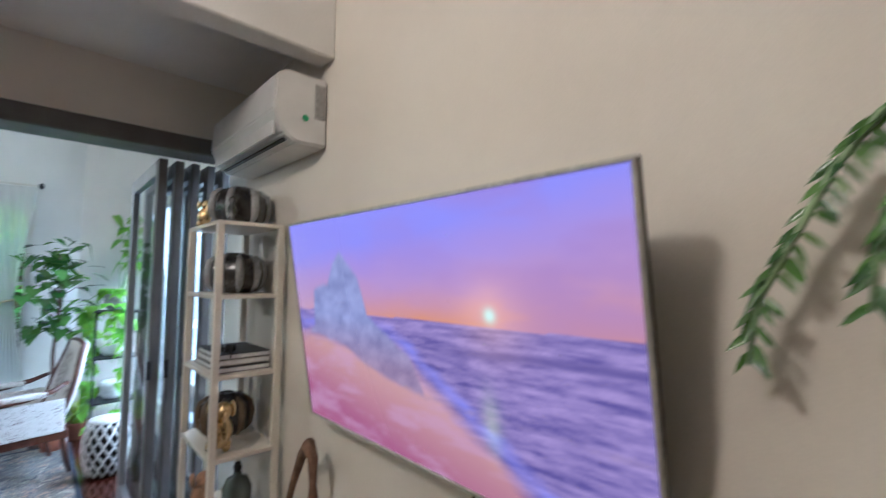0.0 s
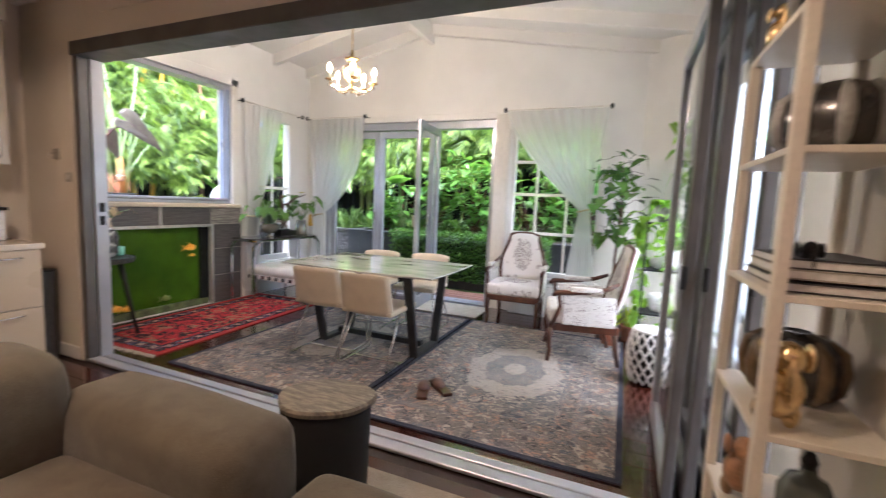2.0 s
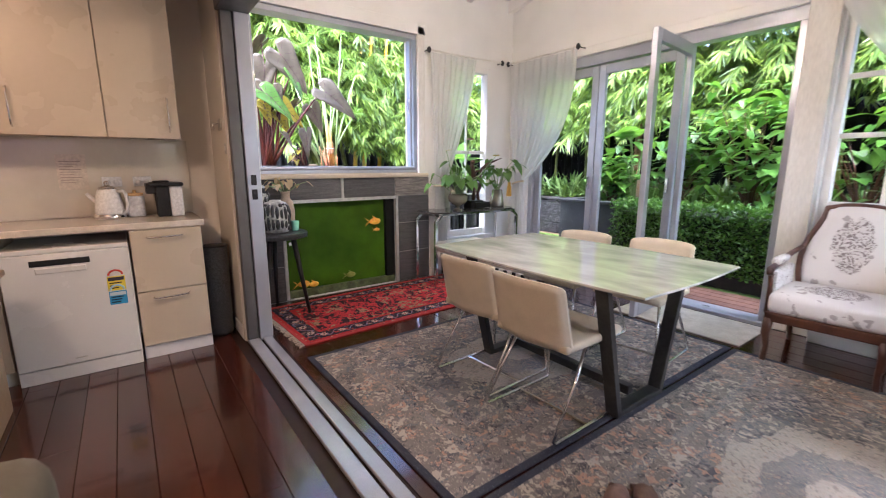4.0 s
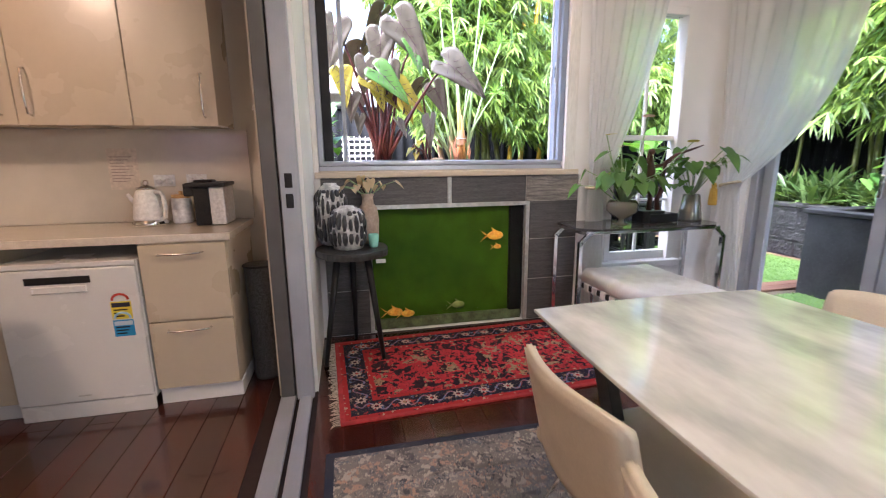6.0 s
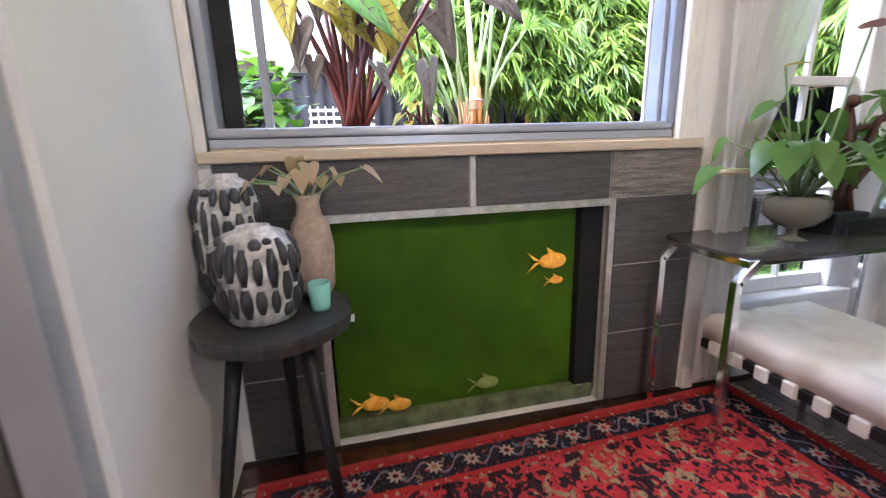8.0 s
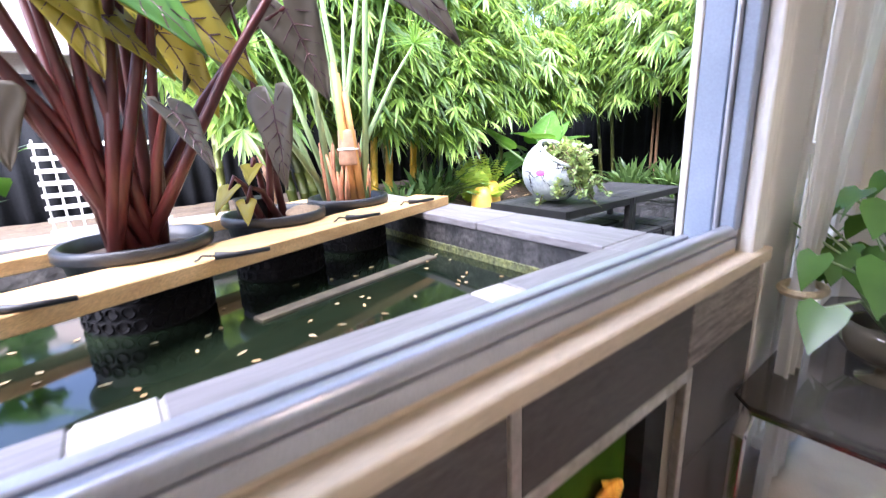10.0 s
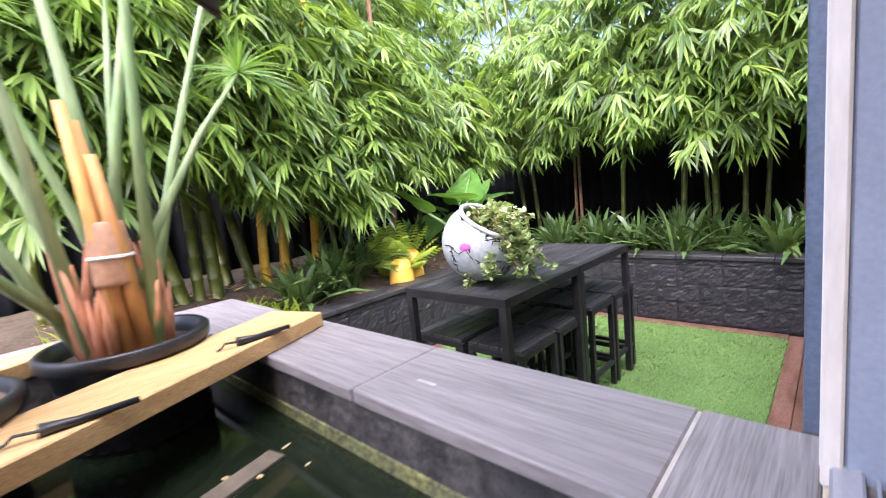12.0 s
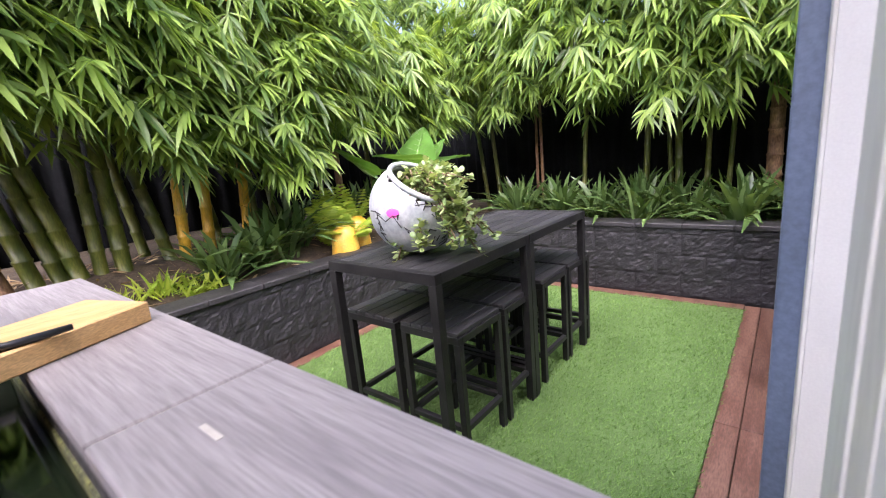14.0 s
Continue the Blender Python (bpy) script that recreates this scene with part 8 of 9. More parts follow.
BLOCKS = [block_mesh(0.392, 0.193, k) for k in range(5)]
COURSE = [block_mesh(0.392, 0.058, k + 9) for k in range(3)]
north = thing("planter_wall_north", (-3.4, 8.9, GZ), "charcoal split-block planter wall", "planter wall", kind="structure")
part("core", box(-8.0, 8.856, GZ - 0.02, 1.5, 9.05, 0.63, 0.0), BLOCK, north)
west = thing("planter_wall_west", (-8.1, 6.9, GZ), "charcoal split-block planter wall", "planter wall", kind="structure")
part("core", box(-8.2, 4.0, GZ - 0.02, -8.006, 9.05, 0.63, 0.0), BLOCK, west)
for row in range(3):
    z = GZ + 0.1 + row * 0.199
    for k in range(24):
        x = -7.9 + 0.399 * k + 0.2 * (row % 2)
        if x < 1.3:
            piece("block", BLOCKS[(k * 3 + row) % 5], north, pose(x, 8.853, z))
    for k in range(11):
        y = 8.75 - 0.399 * k - 0.2 * (row % 2)
        piece("block", BLOCKS[(k * 2 + row) % 5], west, pose(-8.003, y, z, 0, 0, 90))
for k in range(24):
    x = -7.9 + 0.399 * k
    if x < 1.3:
        piece("course_block", COURSE[k % 3], north, pose(x, 8.85, GZ + 0.627))
        part("cap", box(x - 0.198, 8.82, GZ + 0.657, x + 0.198, 9.08, GZ + 0.7, 0.006), CAP, north)
for k in range(11):
    y = 8.62 - 0.399 * k
    piece("course_block", COURSE[k % 3], west, pose(-8.0, y, GZ + 0.627, 0, 0, 90))
    part("cap", box(-8.23, y - 0.198, GZ + 0.657, -7.97, y + 0.198, GZ + 0.7, 0.006), CAP, west)
bed = tagged(part("planting_bed", box(-11.5, 9.05, GZ - 0.02, 3.0, 11.6, 0.6, 0.0), EARTH), kind="structure")
bed2 = tagged(part("planting_bed_west", box(-11.5, -2.0, GZ - 0.02, -8.2, 9.05, 0.58, 0.0), EARTH), kind="structure")


SMOOTH = mat("smooth_charcoal_render", (0.02, 0.0215, 0.026), (0.034, 0.035, 0.04), rough=0.45, scale=5, fine=60, fine_amount=0.2, bump=0.15, bump_scale=50)
trough = thing("raised_planter", (-1.8, 7.7, GZ), "smooth charcoal rendered planter facing the garden doors", "planter", kind="structure")
part("front_wall", box(-4.86, 7.36, GZ - 0.03, 1.5, 7.48, 0.75, 0.004), SMOOTH, trough)
part("end_wall", box(-4.86, 7.484, GZ - 0.03, -4.74, 8.8, 0.75, 0.004), SMOOTH, trough)
for k in range(7):
    part("cap", box(-4.89 + 0.91 * k, 7.335, 0.752, -4.89 + 0.91 * k + 0.906, 7.505, 0.79, 0.005), CAP, trough)
part("end_cap", box(-4.89, 7.508, 0.752, -4.72, 8.8, 0.79, 0.005), CAP, trough)
part("soil", box(-4.74, 7.485, 0.3, 1.5, 8.84, 0.72, 0.0), EARTH, trough)


def mound(x, y):
    """Height of the heaped soil west of the turf."""
    f = min(max((-8.24 - x) / 0.6, 0), 1)
    return 0.6 + 0.27 * f * f * (3 - 2 * f) + 0.02 * noise.noise(Vector((x * 3, y * 3, 0.4)))


heap = bmesh.new()
hg = [[heap.verts.new((-8.205 - 0.06 * i, 2.0 + 0.1 * j, mound(-8.205 - 0.06 * i, 2.0 + 0.1 * j) + 0.012 * noise.noise(Vector((i * 1.3, j * 1.7, 2.2))))) for i in range(35)] for j in range(71)]
for j in range(70):
    for i in range(34):
        heap.faces.new((hg[j][i], hg[j + 1][i], hg[j + 1][i + 1], hg[j][i + 1]))
tagged(part("ground_mound", heap, EARTH, smooth=True), kind="structure")
o = np.stack([rng.uniform(-9.2, -8.25, 500), rng.uniform(4.2, 8.6, 500), np.zeros(500)], 1)
o[:, 2] = [mound(p[0], p[1]) + 0.012 for p in o]
v, f = blades(o, around(500, (1.2, 1.6)), rng.normal(0, 0.3, (500, 3)) + np.array([0, 0, 1.0]), rng.uniform(0.08, 0.2, 500), rng.uniform(0.012, 0.025, 500), 0.05)
tagged(leaf_mesh("leaf_litter", v, f, leaf_mat("dry_bamboo_leaf", (0.32, 0.2, 0.1), (0.5, 0.38, 0.22), 0.7, 0.1)), "dry tan bamboo leaves fallen on the soil", "leaf litter", kind="stuff")


def fence(name, a, b, h, label):
    """Corrugated metal fence from a to b."""
    t = thing(name, a, label, "fence", kind="structure")
    bm = bmesh.new()
    a, b = Vector(a), Vector(b)
    d = (b - a).normalized()
    s = Vector((-d.y, d.x, 0))
    n = int((b - a).length / 0.03)
    lo_, hi_ = [], []
    for i in range(n + 1):
        p = a + d * 0.03 * i + s * 0.03 * math.sin(i * 0.9)
        lo_.append(bm.verts.new(p))
        hi_.append(bm.verts.new(p + Vector((0, 0, h))))
    for i in range(n):
        bm.faces.new((lo_[i], lo_[i + 1], hi_[i + 1], hi_[i]))
    part("sheet", bm, FENCE, t, smooth=True, solid=0.004)
    part("top_rail", bar(tuple(a + Vector((0, 0, h))), tuple(b + Vector((0, 0, h))), 0.05, 0.05), FENCE, t)
    return t


fence("fence_west", (-10.3, -2.0, 0.5), (-10.3, 11.5, 0.5), 1.75, "dark corrugated metal boundary fence")
fence("fence_north", (-10.3, 11.0, 0.5), (3.0, 11.0, 0.5), 1.95, "dark corrugated metal boundary fence")

tagged(part("trim_corner_board", box(-4.918, 5.82, 0.0, -4.909, 5.945, 3.2, 0.002), OLDWHITE), kind="structure")
dp = thing("downpipe", (-4.945, 6.01, GZ), "blue-grey painted downpipe on the house corner", "downpipe")
part("pipe", box(-4.978, 5.96, GZ, -4.912, 6.06, 3.1, 0.012, seg=3), mat("slate_blue_paint", (0.13, 0.17, 0.25), (0.11, 0.145, 0.21), rough=0.45, scale=4), dp)

# bar tables and stools
SLAT = mat("black_painted_slat", (0.012, 0.012, 0.0135), (0.032, 0.032, 0.034), rough=0.5, scale=5, stretch=(6, 0.8, 6), fine=60, fine_amount=0.35, bump=0.3, bump_scale=50, vary=0.2)


def bar_table():
    t = thing("bar_table", (0, 0, 0), "black slatted outdoor bar table", "bar table", "bar tables on the turf")
    W, L, H = 0.72, 0.85, 1.03
    for k in range(8):
        x = 0.04 + k * 0.0805
        part("slat", box(x, 0.04, H - 0.028, x + 0.077, L - 0.04, H, 0.002), SLAT, t)
    for a in ((0, 0, W, 0.04), (0, L - 0.04, W, L), (0, 0.04, 0.04, L - 0.04), (W - 0.04, 0.04, W, L - 0.04)):
        part("top_frame", box(a[0], a[1], H - 0.05, a[2], a[3], H + 0.001, 0.002), BLACK, t)
    for x in (0, W - 0.045):
        for y in (0, L - 0.045):
            part("leg", box(x, y, 0, x + 0.045, y + 0.045, H - 0.05, 0.002), BLACK, t)
    for y in (0.005, L - 0.04):
        part("foot_rail", box(0.045, y, 0.17, W - 0.045, y + 0.035, 0.205, 0.002), BLACK, t)
    return t


bt = bar_table()
bt.matrix_basis = pose(-6.82, 5.8, GZ)
copy_thing(bt, pose(-6.82, 6.655, GZ))


def bar_stool():
    t = thing("bar_stool", (0, 0, 0), "black slatted backless bar stool", "stool", "stools under the bar tables")
    W, H = 0.38, 0.7
    for k in range(5):
        x = 0.005 + k * 0.0745
        part("seat_slat", box(x, 0, H - 0.022, x + 0.068, W, H, 0.002), SLAT, t)
    for a in ((0, 0, W, 0.03), (0, W - 0.03, W, W), (0, 0.03, 0.03, W - 0.03), (W - 0.03, 0.03, W, W - 0.03)):
        part("seat_frame", box(a[0], a[1], H - 0.06, a[2], a[3], H - 0.023, 0.002), BLACK, t)
    for x in (0, W - 0.035):
        for y in (0, W - 0.035):
            part("leg", box(x, y, 0, x + 0.035, y + 0.035, H - 0.06, 0.002), BLACK, t)
    for x in (0.002, W - 0.032):
        part("side_rail", box(x, 0.035, 0.17, x + 0.03, W - 0.035, 0.2, 0.002), BLACK, t)
    for y in (0.002, W - 0.032):
        part("cross_rail", box(0.035, y, 0.17, W - 0.035, y + 0.03, 0.2, 0.002), BLACK, t)
    return t


bs = bar_stool()
bs.matrix_basis = pose(-6.5, 5.95, GZ)
for k in range(4):
    for x in (-6.5, -6.92):
        if (k, x) != (0, -6.5):
            copy_thing(bs, pose(x, 5.95 + k * 0.415 + (0.05 if k > 1 else 0), GZ, 0, 0, 0))

# globe planter with a trailing jade plant
GC = Vector((-6.46, 6.12, 1.238))
globe = thing("globe_planter", (-6.46, 6.12, 1.0), "crackled white globe planter painted with grey lines", "planter")
gb = bmesh.new()
bmesh.ops.create_uvsphere(gb, u_segments=40, v_segments=28, radius=0.235)
tiltn = Vector((0.5, 0.05, 0.8)).normalized()
bmesh.ops.delete(gb, geom=[q for q in gb.verts if q.co.normalized().dot(tiltn) > 0.62], context="VERTS")
for q in gb.verts:
    q.co.z = max(q.co.z, -0.218)
    q.co += GC
CRACK = mat("crackled_globe", (0.44, 0.46, 0.46), (0.27, 0.31, 0.32), rough=0.45, scale=7, fine=40, fine_amount=0.2, bump=0.3, bump_scale=14)
part("shell", gb, CRACK, globe, smooth=True, solid=0.014)
edge = []
s0 = tiltn.orthogonal().normalized()
u0 = tiltn.cross(s0)
for i in range(33):
    a = 2 * math.pi * i / 32
    edge.append(GC + tiltn * 0.235 * 0.61 + (s0 * math.cos(a) + u0 * math.sin(a)) * 0.235 * 0.79)
part("lip", tube(edge, 0.014, 8), CRACK, globe, smooth=True)
rj = random.Random(8)
lines = bmesh.new()
for i in range(26):
    d = Vector((rj.uniform(-0.2, 1), rj.uniform(-1, 0.2), rj.uniform(-0.7, 0.3))).normalized()
    pts = []
    for k in range(5):
        d = (d + Vector((rj.gauss(0, 0.1), rj.gauss(0, 0.1), rj.gauss(0, 0.14)))).normalized()
        if d.dot(tiltn) < 0.58:
            pts.append(GC + d * 0.2355)
    if len(pts) > 2:
        tube(pts, 0.003, 5, lines)
part("painted_lines", lines, BLACK, globe)
pk = bmesh.new()
bmesh.ops.create_uvsphere(pk, u_segments=12, v_segments=8, radius=0.035)
d = Vector((0.25, -0.95, 0.02)).normalized()
moved(pk, Matrix.Translation(GC + d * 0.232) @ d.to_track_quat("Z", "Y").to_matrix().to_4x4() @ Matrix.Diagonal((1, 0.7, 0.15, 1)))
part("pink_patch", pk, plain("magenta_paint", (0.75, 0.1, 0.4), 0.5), globe)
part("soil", turned([(0.17, 0.0), (0.175, 0.02), (0.002, 0.03)], (-6.46, 6.12, 1.28), 24), SOIL, globe)
jade = thing("jade_plant", (-6.42, 6.08, 1.4), "trailing jade plant spilling over the globe", "plant")
st, oo, ww = bmesh.new(), [], []
for i in range(150):
    a, k = rj.uniform(0, 6.28), rj.uniform(0.1, 1)
    e = GC + Vector((0.12 + 0.23 * k * math.cos(a), 0.02 + 0.22 * k * math.sin(a), rj.uniform(0.06, 0.19)))
    if math.cos(a) > 0.1 or math.sin(a) < -0.3:
        e.z -= 0.2 * k * rj.random() * 2
    if i < 14:
        e = GC + Vector((0.26 + 0.1 * rj.random(), 0.02 + 0.16 * rj.uniform(-1, 1), rj.uniform(-0.16, 0.12)))
    if 14 <= i < 18:
        e = GC + Vector((0.17, -0.22 + 0.03 * i * 0.1, rj.uniform(-0.2, -0.1)))
    r0 = GC + Vector((0.08, -0.05, 0.05))
    m = r0.lerp(e, 0.6) + Vector((0, 0, 0.07))
    tube([r0, m, e], [0.006, 0.005, 0.004], 5, st)
    for q in (e, m.lerp(e, 0.5)):
        for _ in range(9):
            oo.append(tuple(q + Vector((rj.gauss(0, 0.014), rj.gauss(0, 0.014), rj.gauss(0, 0.014)))))
            ww.append((rj.uniform(-1, 1), rj.uniform(-1, 1), rj.uniform(-0.3, 1)))
part("stems", st, mat("jade_stem", (0.2, 0.14, 0.08), rough=0.7, scale=14), jade, smooth=True)
n = len(oo)
v, f = blades(np.array(oo), np.array(ww), np.tile((0, 0, 1.0), (n, 1)), rng.uniform(0.026, 0.042, n), rng.uniform(0.022, 0.032, n), 0.0, shape=(0.5, 1.0, 0.95, 0.3))
leaf_mesh("leaves", v, f, JADE_LEAF, jade, "stuff")

# ---- planting ----
def strap_clump(x, y, z, s, k, label):
    t = thing("clivia", (x, y, z), label, "plant", "strap-leaved plants in the bed")
    n = int(46 * s)
    v, f = blades(np.tile((x, y, z), (n, 1)) + rng.normal(0, 0.05, (n, 3)) * (1, 1, 0), around(n, (0.12, 1.05)), np.tile((0, 0, 1.0), (n, 1)) + rng.normal(0, 0.15, (n, 3)), rng.uniform(0.5, 0.88, n) * s, rng.uniform(0.045, 0.068, n), 0.4, shape=(0.6, 1.0, 0.85, 0.08))
    leaf_mesh("leaves", v, f, STRAP_LEAF, t)


for k in range(34):
    strap_clump(-7.7 + 0.225 * k + rng.uniform(-0.08, 0.08), (9.25 if k % 2 else 9.55) + rng.uniform(-0.06, 0.1), 0.58, rng.uniform(0.95, 1.25), k, "dark green clivia with strap leaves on the planter")
for x, y, s in ((-8.5, 6.3, 1.15), (-8.6, 6.7, 1.2), (-8.42, 5.95, 1.0), (-8.5, 6.5, 1.0), (-8.75, 7.6, 0.9), (-8.9, 7.9, 0.9), (-8.6, 8.3, 0.9)):
    strap_clump(x, y, mound(x, y) - 0.02, s, 0, "dark green clivia with strap leaves below the bamboo")
for x, y, s in ((-8.4, 5.2, 0.5), (-8.45, 5.5, 0.55), (-8.4, 4.9, 0.6), (-8.35, 5.75, 0.45), (-8.6, 4.5, 0.6), (-8.4, 4.1, 0.6), (-8.5, 3.7, 0.6)):
    t = thing("garden_weed", (x, y, mound(x, y)), "light green leafy weeds along the planter edge", "plant", "weeds on the planter")
    n = 90
    v, f = blades(np.tile((x, y, mound(x, y)), (n, 1)) + rng.normal(0, 0.08, (n, 3)) * (1, 1, 0), around(n, (0.1, 1.1)), rng.normal(0, 1, (n, 3)), rng.uniform(0.12, 0.35, n) * (s + 0.4), rng.uniform(0.012, 0.024, n), 0.3)
    leaf_mesh("leaves", v, f, FERN_LEAF, t)
fern = thing("golden_fern", (-8.5, 7.2, 0.58), "bright lime green fern in the bed", "plant")
oo, ww, ups, ln = [], [], [], []
rf = random.Random(14)
for i in range(52):
    a, t_ = rf.uniform(0, 6.28), rf.uniform(0.1, 0.85)
    d = Vector((math.cos(a) * math.sin(t_), math.sin(a) * math.sin(t_), math.cos(t_)))
    L_ = rf.uniform(0.65, 1.0)
    s = d.cross(Vector((0, 0, 1))).normalized()
    for k in range(14):
        q = (k + 1) / 15
        p = Vector((-8.5, 7.2, 0.6)) + d * L_ * q - Vector((0, 0, 1)) * L_ * 0.28 * q * q
        for sg in (-1, 1):
            oo.append(tuple(p)); ww.append(tuple(s * sg + d * 0.5 - Vector((0, 0, 0.2)))); ups.append((0.5 + rf.uniform(-0.4, 0.4), -0.6 + rf.uniform(-0.4, 0.4), 0.6)); ln.append(0.15 * math.sin(math.pi * (0.15 + 0.8 * q)))
v, f = blades(np.array(oo), np.array(ww), np.array(ups, float), np.array(ln), np.full(len(oo), 0.028), 0.2)
leaf_mesh("fronds", v, f, FERN_LEAF, fern, "stuff")
for x, y, h, s in ((-8.27, 7.05, 0.33, 1.0), (-8.36, 7.3, 0.38, 0.9)):
    yp = thing("yellow_pot", (x, y, 0.58), "upturned bright yellow pot among the ferns", "pot", "yellow pots")
    part("body", turned([(0.13 * s, 0), (0.14 * s, 0.02), (0.125 * s, h * 0.6), (0.1 * s, h * 0.9), (0.06 * s, h), (0.002, h + 0.005)], (x, y, 0.57), 24), mat("yellow_glaze", (0.8, 0.42, 0.03), (0.7, 0.5, 0.1), rough=0.4, scale=8), yp, smooth=True)


def elephant_ear(root, specs, label):
    t = thing("elephant_ear", root, label, "plant", "elephant ear plants")
    for base, way, ln in specs:
        b = Vector(base)
        part("stalk", tube([root, tuple(Vector(root).lerp(b, 0.6) + Vector((0, 0, 0.1))), base], [0.022, 0.016, 0.009], 8), PALESTEM, t, smooth=True)
        v, f = taro_leaf(base, way, ln, 0.68, 0.1)
        lf = leaf_mesh("leaf", v, f, BIG_LEAF, t)
        part("rib", leaf_veins(base, way, ln, 0.68, 0.1, None), PALEVEIN, lf).location = (0, 0, 0)


elephant_ear((-8.2, 8.3, 0.6), [((-8.04, 7.94, 1.47), (-0.05, 0.45, 0.85), 0.4), ((-8.0, 8.08, 1.4), (0.2, 0.55, 0.7), 0.36), ((-8.02, 8.35, 1.4), (0.2, 0.85, 0.15), 0.42), ((-8.05, 7.8, 1.44), (-0.15, -0.8, 0.25), 0.42), ((-8.15, 7.3, 1.4), (-0.2, -0.5, 0.5), 0.38),
                                   ((-8.7, 8.2, 1.3), (-0.5, -0.6, 0.3), 0.36), ((-8.55, 8.05, 1.2), (0.1, -0.7, -0.4), 0.4), ((-8.1, 8.3, 1.15), (0.4, -0.7, -0.3), 0.36)], "elephant ear plant with broad upright green leaves")
elephant_ear((-4.1, 8.05, 0.7), [((-4.2, 8.0, 1.76), (-0.8, -0.3, -0.15), 0.36), ((-4.2, 8.0, 1.68), (0.75, -0.15, 0.25), 0.36), ((-4.3, 8.0, 1.47), (-0.7, -0.4, -0.1), 0.3), ((-4.02, 8.05, 1.56), (0.5, -0.4, -0.5), 0.22)], "elephant ear plant with big pale green leaves")
elephant_ear((-2.3, 8.1, 0.7), [((-2.35, 7.95, 1.25), (-0.3, -0.8, -0.2), 0.34), ((-2.1, 7.9, 1.1), (0.5, -0.8, -0.2), 0.32)], "elephant ear plant seen through the open door")

hedge = thing("box_hedge", (-2.95, 7.33, GZ), "clipped box hedge in a black trough", "hedge")
part("trough", box(-3.85, 7.13, GZ, -1.2, 7.53, 0.12, 0.006), BLACK, hedge)
# near-black filling: the shade between the leaves is put into its colour
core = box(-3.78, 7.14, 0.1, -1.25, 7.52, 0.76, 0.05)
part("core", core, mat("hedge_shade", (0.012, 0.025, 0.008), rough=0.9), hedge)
n = 9000
o = np.stack([rng.uniform(-3.85, -1.18, n), rng.uniform(7.08, 7.57, n), rng.uniform(0.1, 0.84, n)], 1)
side_ = rng.random(n)
o[side_ < 0.6, 1] = rng.normal(7.11, 0.025, (side_ < 0.6).sum())
o[side_ > 0.8, 2] = rng.normal(0.8, 0.03, (side_ > 0.8).sum())
v, f = blades(o, around(n, (0.3, 1.6)) + np.array([0, -0.5, 0]), rng.normal(0, 1, (n, 3)), rng.uniform(0.035, 0.06, n), rng.uniform(0.02, 0.032, n), 0.15, rows=3, shape=(0.4, 1.0, 0.1))
leaf_mesh("leaves", v, f, HEDGE_LEAF, hedge, "stuff")

